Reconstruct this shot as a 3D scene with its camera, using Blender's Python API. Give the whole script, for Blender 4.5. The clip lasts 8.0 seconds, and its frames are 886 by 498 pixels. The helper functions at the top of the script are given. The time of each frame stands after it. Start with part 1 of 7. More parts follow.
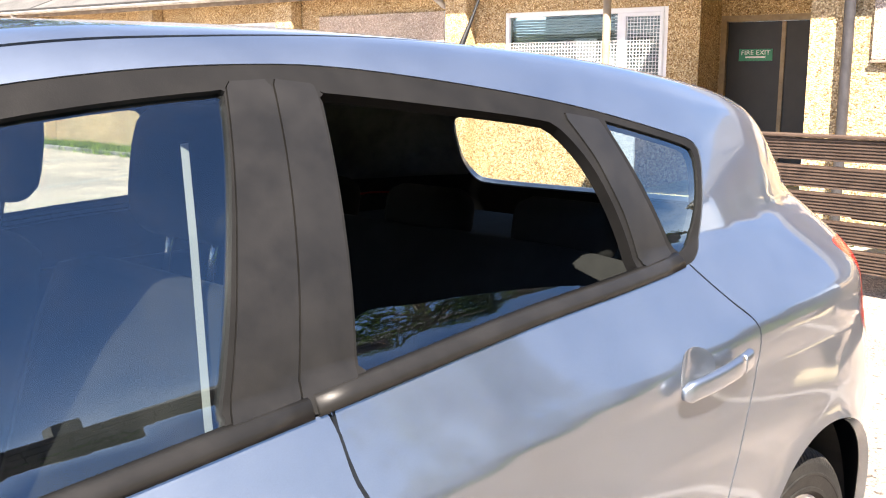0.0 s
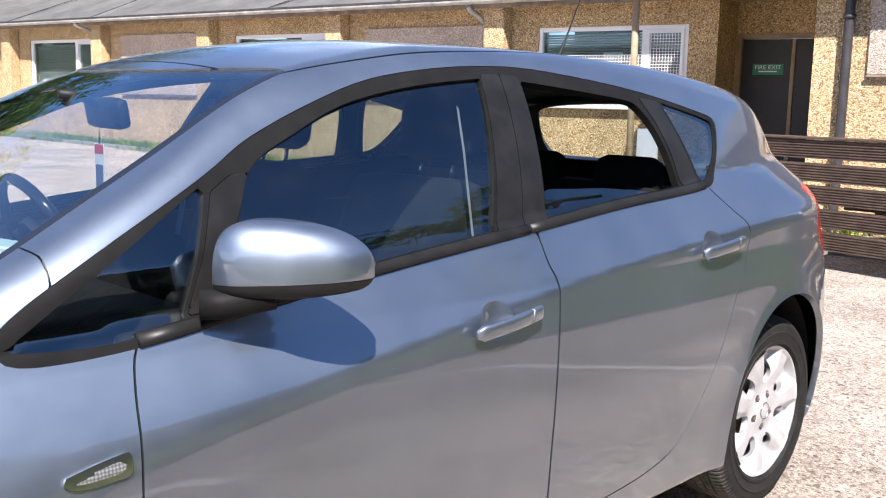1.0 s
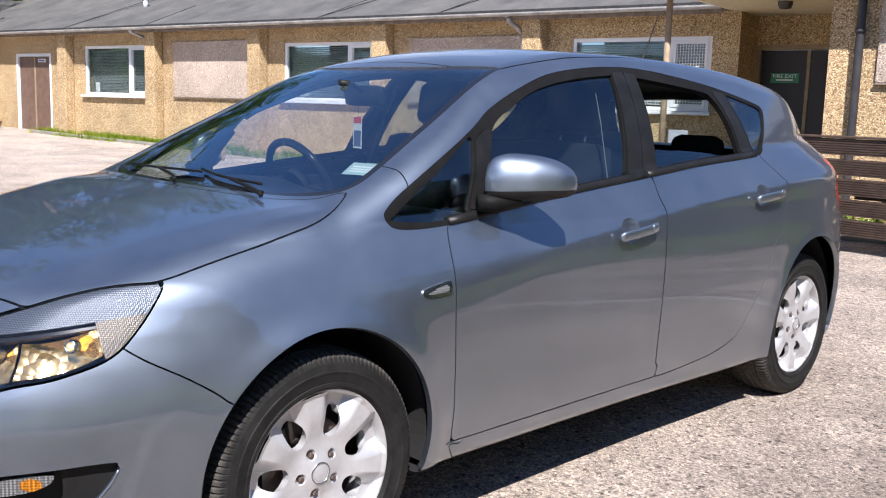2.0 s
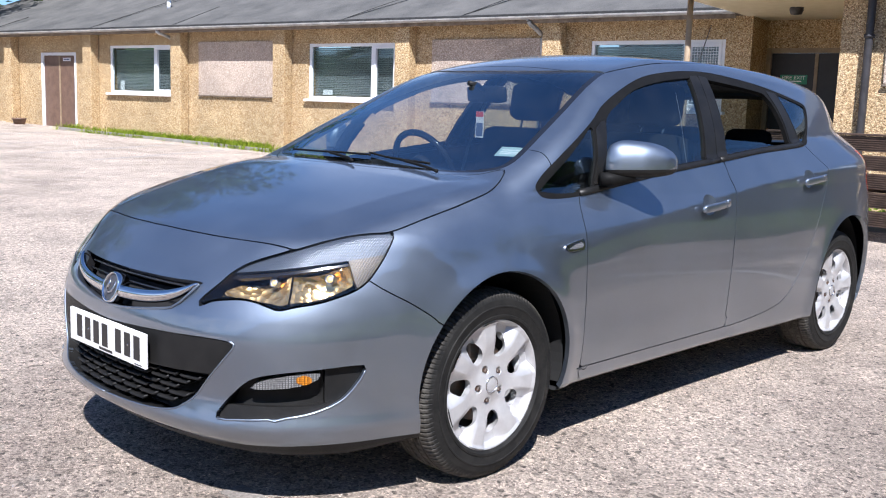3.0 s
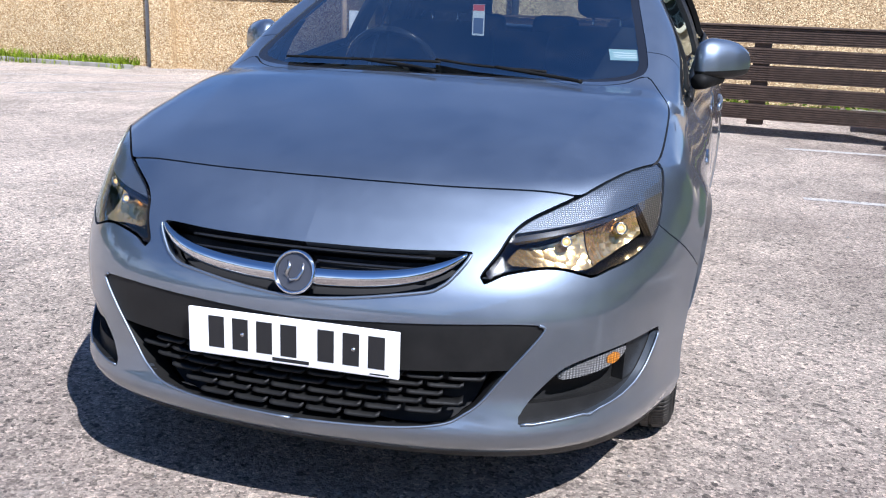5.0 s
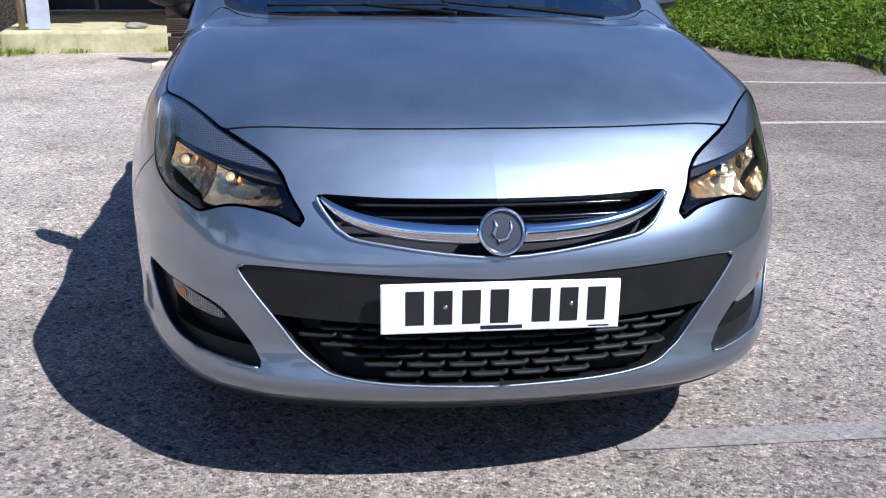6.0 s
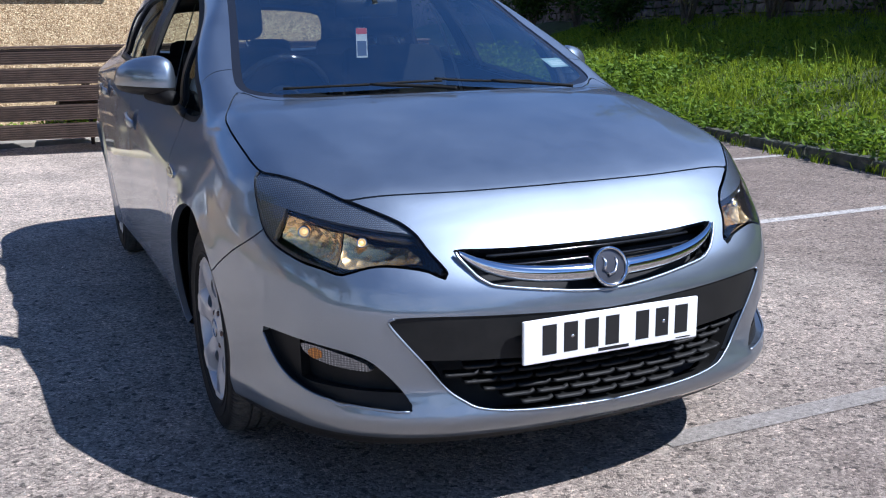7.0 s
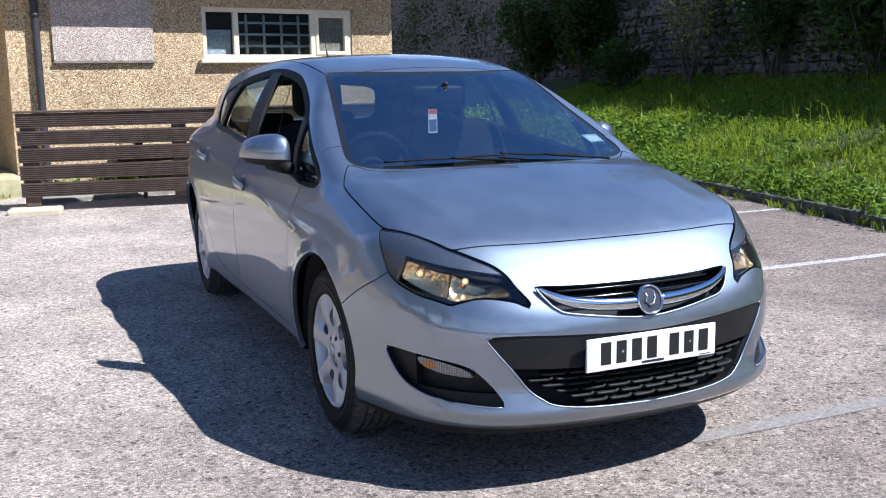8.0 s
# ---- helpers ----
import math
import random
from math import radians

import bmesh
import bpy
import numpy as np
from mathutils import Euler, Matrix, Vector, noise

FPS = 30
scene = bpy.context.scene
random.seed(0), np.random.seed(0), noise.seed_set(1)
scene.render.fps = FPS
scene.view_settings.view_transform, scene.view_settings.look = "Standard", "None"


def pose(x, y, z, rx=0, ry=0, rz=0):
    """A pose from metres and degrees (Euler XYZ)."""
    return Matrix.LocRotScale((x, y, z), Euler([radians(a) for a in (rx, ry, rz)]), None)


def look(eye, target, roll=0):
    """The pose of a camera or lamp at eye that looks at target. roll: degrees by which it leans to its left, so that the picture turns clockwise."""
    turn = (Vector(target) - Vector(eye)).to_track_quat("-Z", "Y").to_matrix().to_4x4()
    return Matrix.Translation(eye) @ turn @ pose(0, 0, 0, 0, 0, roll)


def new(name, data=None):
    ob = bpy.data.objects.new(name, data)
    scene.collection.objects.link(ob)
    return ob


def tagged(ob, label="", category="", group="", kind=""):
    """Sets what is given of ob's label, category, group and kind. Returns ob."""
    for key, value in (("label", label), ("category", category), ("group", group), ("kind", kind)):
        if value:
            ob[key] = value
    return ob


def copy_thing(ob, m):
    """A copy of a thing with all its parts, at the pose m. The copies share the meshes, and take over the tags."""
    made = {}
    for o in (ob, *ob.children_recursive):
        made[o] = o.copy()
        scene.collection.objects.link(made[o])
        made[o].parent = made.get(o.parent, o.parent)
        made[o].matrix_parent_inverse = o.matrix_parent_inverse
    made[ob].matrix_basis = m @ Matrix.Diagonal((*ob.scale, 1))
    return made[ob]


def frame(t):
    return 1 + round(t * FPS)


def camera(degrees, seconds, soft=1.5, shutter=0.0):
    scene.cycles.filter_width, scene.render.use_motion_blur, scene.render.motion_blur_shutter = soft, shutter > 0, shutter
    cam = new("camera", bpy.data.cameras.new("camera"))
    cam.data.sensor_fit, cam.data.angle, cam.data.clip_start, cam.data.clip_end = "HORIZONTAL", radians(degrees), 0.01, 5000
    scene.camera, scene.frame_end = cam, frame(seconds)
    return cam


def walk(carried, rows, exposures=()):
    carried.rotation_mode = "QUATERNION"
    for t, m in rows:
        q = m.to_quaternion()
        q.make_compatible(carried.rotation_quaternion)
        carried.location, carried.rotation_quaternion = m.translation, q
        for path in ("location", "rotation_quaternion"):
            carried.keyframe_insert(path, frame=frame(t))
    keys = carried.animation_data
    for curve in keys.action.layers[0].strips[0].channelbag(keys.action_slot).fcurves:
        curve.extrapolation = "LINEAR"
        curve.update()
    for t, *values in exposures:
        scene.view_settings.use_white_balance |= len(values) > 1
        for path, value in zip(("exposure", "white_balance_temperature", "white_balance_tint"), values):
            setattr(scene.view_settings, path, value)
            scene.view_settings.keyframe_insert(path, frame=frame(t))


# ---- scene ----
cam = camera(49.4, 8.0, 1.1)
PATH = [
    (0, (-0.816, 1.601, 1.38), (-2.242, 0.238, 1.049), 0.35),
    (0.5, (-0.264, 1.901, 1.342), (-1.678, 0.521, 1.029), 1.0),
    (1, (0.274, 2.211, 1.327), (-1.135, 0.825, 1.017), 1.2),
    (1.5, (0.896, 2.471, 1.29), (-0.503, 1.074, 0.993), 1.6),
    (2.8, (2.184, 2.878, 1.211), (0.783, 1.481, 0.921), 1.8),
    (3, (2.338, 2.874, 1.219), (0.93, 1.485, 0.925), 1.9),
    (3.5, (2.641, 2.613, 1.209), (1.166, 1.298, 0.899), 2.3),
    (4, (2.761, 2.095, 1.191), (1.131, 0.991, 0.84), 2.3),
    (4.2, (2.783, 1.879, 1.207), (1.103, 0.856, 0.844), 2.4),
    (5.3, (2.843, 0.481, 1.211), (0.94, 0.214, 0.656), 1.9),
    (5.5, (2.847, 0.238, 1.19), (0.935, 0.135, 0.611), 1.8),
    (6, (2.83, -0.372, 1.162), (0.933, -0.125, 0.579), 0.8),
    (6.5, (2.766, -0.869, 1.18), (0.935, -0.286, 0.627), 0.1),
    (7, (2.883, -1.315, 1.196), (1.099, -0.529, 0.748), -0.9),
    (7.5, (3.28, -1.572, 1.292), (1.476, -0.785, 0.937), -1.1),
    (8, (3.5, -1.878, 1.34), (1.697, -1.085, 0.993), -0.9),
]
EXPOSURES = [(0, 2.45, 7400, 15), (0.5, 2.15, 7050, 15), (1.0, 1.45, 6450, 15), (1.5, 0.98, 6350, 16), (3.0, 0.97, 5950, 14), (4.2, 0.95, 5800, 14),
             (5.5, 0.9, 5600, 13), (6.5, 0.68, 5550, 13), (8.0, 0.98, 5600, 12)]
walk(cam, [(t, look(eye, target, roll)) for t, eye, target, roll in PATH], EXPOSURES)

# ---- daylight ----
SUN_DIR = Vector((-0.55, -0.60, -1.0)).normalized()   # way the light travels
world = bpy.data.worlds.new("sky")
scene.world = world
world.use_nodes = True
wn = world.node_tree.nodes
sky = wn.new("ShaderNodeTexSky")
sky.sky_type, sky.sun_disc = "NISHITA", False
sky.sun_elevation = math.asin(-SUN_DIR.z)
sky.air_density, sky.dust_density, sky.ozone_density = 1.0, 0.05, 10.0
sky.sun_rotation = math.atan2(-SUN_DIR.x, -SUN_DIR.y)
# banks of white cloud added low down to brighten the car's mirrored sides, thin scattered veil above
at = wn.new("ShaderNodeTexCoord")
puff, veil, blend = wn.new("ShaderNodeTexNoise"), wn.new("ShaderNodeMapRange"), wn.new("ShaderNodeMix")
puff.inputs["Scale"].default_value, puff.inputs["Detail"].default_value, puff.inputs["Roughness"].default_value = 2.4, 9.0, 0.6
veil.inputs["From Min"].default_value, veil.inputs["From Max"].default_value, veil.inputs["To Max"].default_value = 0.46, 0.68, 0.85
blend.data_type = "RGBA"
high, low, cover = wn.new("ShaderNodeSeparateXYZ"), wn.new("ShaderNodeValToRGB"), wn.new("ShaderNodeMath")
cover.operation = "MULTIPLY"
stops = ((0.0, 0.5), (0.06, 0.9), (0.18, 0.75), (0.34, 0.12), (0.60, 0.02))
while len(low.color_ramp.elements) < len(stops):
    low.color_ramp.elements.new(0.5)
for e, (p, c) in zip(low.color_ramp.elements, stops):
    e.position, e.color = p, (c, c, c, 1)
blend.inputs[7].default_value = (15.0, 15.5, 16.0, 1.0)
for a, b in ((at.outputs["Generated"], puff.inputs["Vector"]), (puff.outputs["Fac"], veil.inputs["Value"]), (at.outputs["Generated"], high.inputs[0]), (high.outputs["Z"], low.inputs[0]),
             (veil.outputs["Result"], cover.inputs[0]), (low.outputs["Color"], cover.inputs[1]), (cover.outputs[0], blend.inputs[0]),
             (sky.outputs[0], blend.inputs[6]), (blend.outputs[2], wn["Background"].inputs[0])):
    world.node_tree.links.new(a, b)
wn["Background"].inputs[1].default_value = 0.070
sun = new("sun", bpy.data.lights.new("sun", "SUN"))
sun.data.energy, sun.data.angle, sun.data.color = 5.0, radians(0.5), (1.0, 0.96, 0.9)
sun.matrix_world = look(-SUN_DIR * 30, (0, 0, 0))
# ---- car body: one closed form, cut into panels ----
# x forward from the front axle, y to the car's left, z up from the ground
def curve(*pts):
    """A smooth function through (x, value) points that does not overshoot."""
    X = np.array([p[0] for p in pts], float)
    V = np.array([p[1] for p in pts], float)
    if X[0] > X[-1]:
        X, V = X[::-1], V[::-1]
    h, m = np.diff(X), np.diff(V) / np.diff(X)
    s = np.zeros(len(X))
    for i in range(1, len(X) - 1):
        if m[i - 1] * m[i] > 0:
            w1, w2 = 2 * h[i] + h[i - 1], h[i] + 2 * h[i - 1]
            s[i] = (w1 + w2) / (w1 / m[i - 1] + w2 / m[i])
    s[0], s[-1] = m[0], m[-1]

    def f(x):
        x = np.asarray(x, float)
        i = np.clip(np.searchsorted(X, x) - 1, 0, len(h) - 1)
        xx = np.clip(x, X[0], X[-1])
        t = (xx - X[i]) / h[i]
        a = (1 + 2 * t) * (1 - t) ** 2 * V[i] + t * (1 - t) ** 2 * h[i] * s[i]
        b = t * t * (3 - 2 * t) * V[i + 1] + t * t * (t - 1) * h[i] * s[i + 1]
        return a + b + (x - xx) * np.where(x > xx, s[-1], s[0])
    return f


nose_x = curve((0.16, 0.85), (0.20, 0.892), (0.24, 0.944), (0.27, 0.957), (0.31, 0.946), (0.36, 0.936), (0.43, 0.938), (0.52, 0.940), (0.58, 0.930), (0.65, 0.902), (0.72, 0.855), (0.78, 0.815), (0.90, 0.79))
tail_x = curve((0.20, -3.36), (0.30, -3.43), (0.55, -3.46), (0.75, -3.43), (0.95, -3.34), (1.08, -3.25), (1.30, -3.10), (1.42, -3.02))
top_z = curve((0.95, 0.63), (0.80, 0.745), (0.70, 0.805), (0.55, 0.855), (0.30, 0.920), (0.05, 0.972), (-0.10, 1.000), (-0.20, 1.045), (-0.60, 1.255), (-0.95, 1.415), (-1.10, 1.446), (-1.40, 1.477), (-1.75, 1.484), (-2.20, 1.470), (-2.60, 1.435), (-3.00, 1.380), (-3.30, 1.33))
top_bow = curve((0.9, 0.13), (0.6, 0.10), (0.3, 0.07), (0.0, 0.06), (-0.2, 0.09), (-0.4, 0.115), (-0.6, 0.145), (-0.8, 0.150), (-1.0, 0.160), (-1.4, 0.11), (-2.5, 0.11), (-3.2, 0.15))
plan_w = curve((0.95, 0.66), (0.75, 0.775), (0.5, 0.845), (0.25, 0.878), (0.0, 0.885), (-0.5, 0.872), (-1.3, 0.874), (-2.1, 0.893), (-2.7, 0.898), (-3.0, 0.852), (-3.25, 0.760), (-3.46, 0.66))
flank = curve((0.15, -0.085), (0.20, -0.050), (0.30, -0.025), (0.45, -0.007), (0.60, 0.0), (0.75, -0.005), (0.90, -0.022))
crease_z = curve((0.6, 0.70), (0.0, 0.735), (-0.42, 0.78), (-0.9, 0.827), (-1.5, 0.892), (-2.13, 0.951), (-2.73, 1.0), (-3.4, 1.03))
haunch = curve((-1.3, 0.0), (-1.6, 0.004), (-2.0, 0.020), (-2.43, 0.052), (-2.7, 0.090), (-3.0, 0.140), (-3.3, 0.180))
crease_r = curve((0.6, 0.16), (0.0, 0.14), (-0.4, 0.06), (-0.9, 0.008), (-1.2, 0.004), (-2.6, 0.004), (-3.1, 0.02), (-3.4, 0.06))
belt_z = curve((0.3, 0.90), (-0.30, 0.930), (-0.56, 0.945), (-1.05, 0.998), (-1.5, 1.040), (-2.0, 1.078), (-2.5, 1.105), (-3.2, 1.12))
sill_z = curve((1.0, 0.17), (0.6, 0.17), (0.3, 0.20), (-0.4, 0.226), (-2.3, 0.226), (-3.0, 0.21), (-3.5, 0.24))


def nose_ridge(y, z):
    """The nose falls away from a slight ridge down its middle."""
    return 0.008 * np.exp(-((z - 0.68) / 0.10) ** 2) * (1 - np.exp(-np.abs(y) / 0.13))


bonnet_edge = curve((0.75, 0.47), (0.6, 0.50), (0.3, 0.545), (0.0, 0.60), (-0.2, 0.64))
bonnet_flat = curve((0.75, 0.0), (0.62, 0.6), (0.45, 1.0), (0.10, 1.0), (-0.05, 0.5), (-0.15, 0.0))


def body_f(p):
    """Below zero inside the car's outer form, above zero outside."""
    x, y, z = p[..., 0], np.abs(p[..., 1]), p[..., 2]
    zb = belt_z(x)
    over = np.maximum(z - zb, 0)
    u, r = z - crease_z(x), crease_r(x)
    above = 0.5 * (u + np.sqrt(u * u + r * r))
    w = plan_w(x) + flank(np.minimum(z, 0.9)) - 0.45 * np.minimum(above, zb - crease_z(x) + 0.02) - 0.27 * over - 0.80 * over ** 2
    w = w + 0.018 * np.exp(-((x + 0.50) / 0.24) ** 2) * np.clip(over / 0.10, 0, 1)
    t = np.clip((z - crease_z(x) + 0.04) / 0.20, 0, 1)
    w = w - haunch(np.clip(x, -3.4, -1.3)) * t * t * (3 - 2 * t)
    for hx in (0.0, -2.685):
        r = np.hypot(x - hx, z - 0.32)
        w = w + 0.016 * np.exp(-((r - 0.36) / 0.055) ** 2)
    u = np.clip((x - 0.25) / 0.25, 0, 1)
    w = w + 0.013 * np.exp(-((z - 0.272) / 0.026) ** 2) * u * u * (3 - 2 * u)
    side = y - w
    bow, ye, flat = top_bow(x), bonnet_edge(x), np.clip(bonnet_flat(x), 0, 1) * ((x > -0.15) & (x < 0.75))
    over_edge = 0.5 * (y - ye + np.sqrt((y - ye) ** 2 + 0.012 ** 2))
    top = z - (top_z(x) - bow * y ** 2 + flat * 0.55 * bow * (y ** 2 - 0.55 * over_edge / np.maximum(0.745 - ye, 0.08)))
    drop = 0.25 * y ** 2 + 1.0 * y ** 6 + nose_ridge(y, z)
    nose = x - (nose_x(z) - drop)
    tail = (tail_x(z) + 0.16 * y ** 2 + 0.60 * y ** 6) - x
    low = sill_z(x) - z

    def smax(a, b, k):
        h = np.clip(0.5 + 0.5 * (a - b) / k, 0, 1)
        return b + (a - b) * h + k * h * (1 - h)
    k = 0.06 + 0.03 / (1 + np.exp(-(x + 0.3) * 12)) - 0.022 * np.exp(-((x + 0.60) / 0.28) ** 2)
    f = smax(side, top, k)
    f = smax(f, nose * 0.9, 0.09)
    f = smax(f, tail * 0.9, 0.12)
    return smax(f, low, 0.03)


def body_normal(p):
    g = np.stack([body_f(p + np.eye(3)[i] * 2e-3) - body_f(p - np.eye(3)[i] * 2e-3) for i in range(3)], -1)
    return g / np.maximum(np.linalg.norm(g, axis=-1, keepdims=True), 1e-9)


def body_grid(step=0.02, turns=200):
    """The left half of the form as a grid: rays from the car's axis outward."""
    xa, xb, zc = -2.9, 0.25, 0.62
    th = np.linspace(0.0, math.pi, turns)
    orig, ways = [], []
    for az in np.linspace(math.pi / 2, 0, 62)[:-1]:
        orig.append((xa, 0, zc)), ways.append([(-math.sin(az) * math.sin(t), math.cos(az) * math.sin(t), -math.cos(t)) for t in th])
    for x in np.arange(xa, xb, step):
        orig.append((x, 0, zc)), ways.append([(0, math.sin(t), -math.cos(t)) for t in th])
    for az in np.linspace(0, math.pi / 2, 82):
        orig.append((xb, 0, zc)), ways.append([(math.sin(az) * math.sin(t), math.cos(az) * math.sin(t), -math.cos(t)) for t in th])
    o, w = np.array(orig)[:, None, :], np.array(ways)
    lo, hi = np.zeros(w.shape[:2]), np.full(w.shape[:2], 2.0)
    for _ in range(30):
        mid = (lo + hi) / 2
        out = body_f(o + w * mid[..., None]) > 0
        hi, lo = np.where(out, mid, hi), np.where(out, lo, mid)
    p = o + w * ((lo + hi) / 2)[..., None]
    n, m = p.shape[:2]
    i = np.arange(n * m).reshape(n, m)
    a, b, c, d = i[:-1, :-1].ravel(), i[1:, :-1].ravel(), i[1:, 1:].ravel(), i[:-1, 1:].ravel()
    tris = np.concatenate([np.stack([a, b, c], 1), np.stack([a, c, d], 1)])
    return p.reshape(-1, 3), tris
# ---- materials ----
def material(name, base, rough=0.5, metal=0.0, coat=0.0, spec=0.5):
    m = bpy.data.materials.new(name)
    m.use_nodes = True
    b = m.node_tree.nodes["Principled BSDF"]
    b.inputs["Base Color"].default_value = (*base, 1)
    b.inputs["Roughness"].default_value, b.inputs["Metallic"].default_value = rough, metal
    b.inputs["Coat Weight"].default_value, b.inputs["Coat Roughness"].default_value = coat, 0.02
    b.inputs["Specular IOR Level"].default_value = spec
    return m


def nd(m, kind, **inputs):
    n = m.node_tree.nodes.new("ShaderNode" + kind)
    for k, v in inputs.items():
        n.inputs[k.replace("_", " ")].default_value = v
    return n


def wire(m, a, b):
    m.node_tree.links.new(a, b)


def place(m):
    return nd(m, "TexCoord").outputs["Object"]


def where(m):
    return nd(m, "NewGeometry").outputs["Position"]


def ramp(m, fac, *stops):
    r = nd(m, "ValToRGB")
    wire(m, fac, r.inputs[0])
    e = r.color_ramp.elements
    while len(e) < len(stops):
        e.new(0.5)
    for i, (p, c) in enumerate(stops):
        e[i].position, e[i].color = p, (c if isinstance(c, tuple) else (c, c, c)) + (1,)
    return r.outputs[0]


def grain(m, at, scale, detail=4, rough=0.6):
    n = nd(m, "TexNoise", Scale=scale, Detail=detail, Roughness=rough)
    wire(m, at, n.inputs["Vector"])
    return n.outputs["Fac"]


def mixed(m, fac, a, b, how="MIX"):
    n = m.node_tree.nodes.new("ShaderNodeMix")
    n.data_type, n.blend_type = "RGBA", how
    for i, v in ((0, fac), (6, a), (7, b)):
        sock = n.inputs[i]
        if isinstance(v, (int, float)):
            sock.default_value = (v, v, v, 1) if i else v
        elif isinstance(v, tuple):
            sock.default_value = (*v, 1)
        else:
            wire(m, v, sock)
    return n.outputs[2]


def relief(m, height, strength=0.3, dist=0.01):
    n = nd(m, "Bump", Strength=strength, Distance=dist)
    wire(m, height, n.inputs["Height"])
    wire(m, n.outputs[0], m.node_tree.nodes["Principled BSDF"].inputs["Normal"])


def shade(m, socket, out):
    wire(m, out, m.node_tree.nodes["Principled BSDF"].inputs[socket])


# ---- mesh kit ----
def link_mesh(name, me, mat, parent=None, label=""):
    ob = new(name, me)
    if mat:
        me.materials.append(mat)
    if parent:
        ob.parent = parent
    if label:
        tagged(ob, label)
    return ob


def part(name, bm, mat, parent=None, label="", smooth=False):
    me = bpy.data.meshes.new(name)
    bm.to_mesh(me)
    bm.free()
    if smooth:
        me.shade_smooth()
    return link_mesh(name, me, mat, parent, label)


def thing(name, label, category, at=None, group="", kind=""):
    ob = new(name)
    ob.empty_display_size = 0.1
    ob.matrix_basis = at or Matrix.Identity(4)
    return tagged(ob, label, category, group, kind)


def add_box(bm, lo, hi, bevel=0.0, m=None):
    lo, hi = Vector(lo), Vector(hi)
    mat = Matrix.Translation((lo + hi) / 2) @ Matrix.Diagonal((*(hi - lo), 1))
    made = bmesh.ops.create_cube(bm, size=1, matrix=(m or Matrix.Identity(4)) @ mat)
    if bevel:
        edges = list({e for v in made["verts"] for e in v.link_edges})
        bmesh.ops.bevel(bm, geom=edges, offset=bevel, segments=2, affect="EDGES", profile=0.5)
    return bm


def boxed(lo, hi, bevel=0.0, m=None):
    return add_box(bmesh.new(), lo, hi, bevel, m)


def lathe(profile, turns=48, axis="y", close=False):
    """profile: (radius, along) pairs, turned round the axis."""
    v, f = [], []
    for i in range(turns):
        a = 2 * math.pi * i / turns
        for r, h in profile:
            v.append((r * math.cos(a), h, r * math.sin(a)) if axis == "y" else (r * math.cos(a), r * math.sin(a), h))
    n = len(profile)
    for i in range(turns):
        j = (i + 1) % turns
        for k in range(n - (0 if close else 1)):
            l = (k + 1) % n
            f.append((i * n + k, i * n + l, j * n + l, j * n + k))
    return v, f


def made(name, v, f, mat, parent=None, label="", smooth=True):
    me = bpy.data.meshes.new(name)
    me.from_pydata([tuple(p) for p in v], [], [tuple(q) for q in f])
    bm = bmesh.new()
    bm.from_mesh(me)
    bmesh.ops.recalc_face_normals(bm, faces=bm.faces)
    bm.to_mesh(me)
    bm.free()
    if smooth:
        me.shade_smooth()
    return link_mesh(name, me, mat, parent, label)


def tube(path, radius, sides=10):
    """A round bar along a path; radius may be a list."""
    P = [Vector(p) for p in path]
    R = radius if isinstance(radius, (list, tuple)) else [radius] * len(P)
    v, f = [], []
    for i, p in enumerate(P):
        d = (P[min(i + 1, len(P) - 1)] - P[max(i - 1, 0)]).normalized()
        a = d.cross(Vector((0, 0, 1)) if abs(d.z) < 0.9 else Vector((1, 0, 0))).normalized()
        b = d.cross(a)
        for k in range(sides):
            t = 2 * math.pi * k / sides
            v.append(p + (a * math.cos(t) + b * math.sin(t)) * R[i])
    for i in range(len(P) - 1):
        for k in range(sides):
            l = (k + 1) % sides
            f.append((i * sides + k, i * sides + l, (i + 1) * sides + l, (i + 1) * sides + k))
    f.append(tuple(range(sides)))
    f.append(tuple((len(P) - 1) * sides + k for k in reversed(range(sides))))
    return v, f


def spline(pts, n=6, closed=True):
    """A smooth line through points (Catmull-Rom)."""
    P = np.array(pts, float)
    N = len(P)
    out = []
    for i in range(N if closed else N - 1):
        a, b, c, d = [P[j % N] if closed else P[min(max(j, 0), N - 1)] for j in (i - 1, i, i + 1, i + 2)]
        for t in np.arange(n) / n:
            out.append(0.5 * (2 * b + (c - a) * t + (2 * a - 5 * b + 4 * c - d) * t * t + (3 * b - a - 3 * c + d) * t ** 3))
    if not closed:
        out.append(P[-1])
    return np.array(out)


def inside(uv, poly):
    """Signed distance to a closed line: below zero inside."""
    d = np.full(len(uv), 1.0)
    lo, hi = poly.min(0) - 0.08, poly.max(0) + 0.08
    near = np.all((uv > lo) & (uv < hi), axis=1)
    q = uv[near]
    a, b = poly, np.roll(poly, -1, 0)
    best, odd = np.full(len(q), 9.0), np.zeros(len(q), bool)
    for (ax, ay), (bx, by) in zip(a, b):
        ex, ey = bx - ax, by - ay
        t = np.clip(((q[:, 0] - ax) * ex + (q[:, 1] - ay) * ey) / max(ex * ex + ey * ey, 1e-12), 0, 1)
        best = np.minimum(best, np.hypot(q[:, 0] - ax - t * ex, q[:, 1] - ay - t * ey))
        cross = (ay > q[:, 1]) != (by > q[:, 1])
        if ay != by:
            odd ^= cross & (q[:, 0] < ax + (q[:, 1] - ay) / (by - ay) * ex)
    d[near] = np.where(odd, -best, best)
    return d


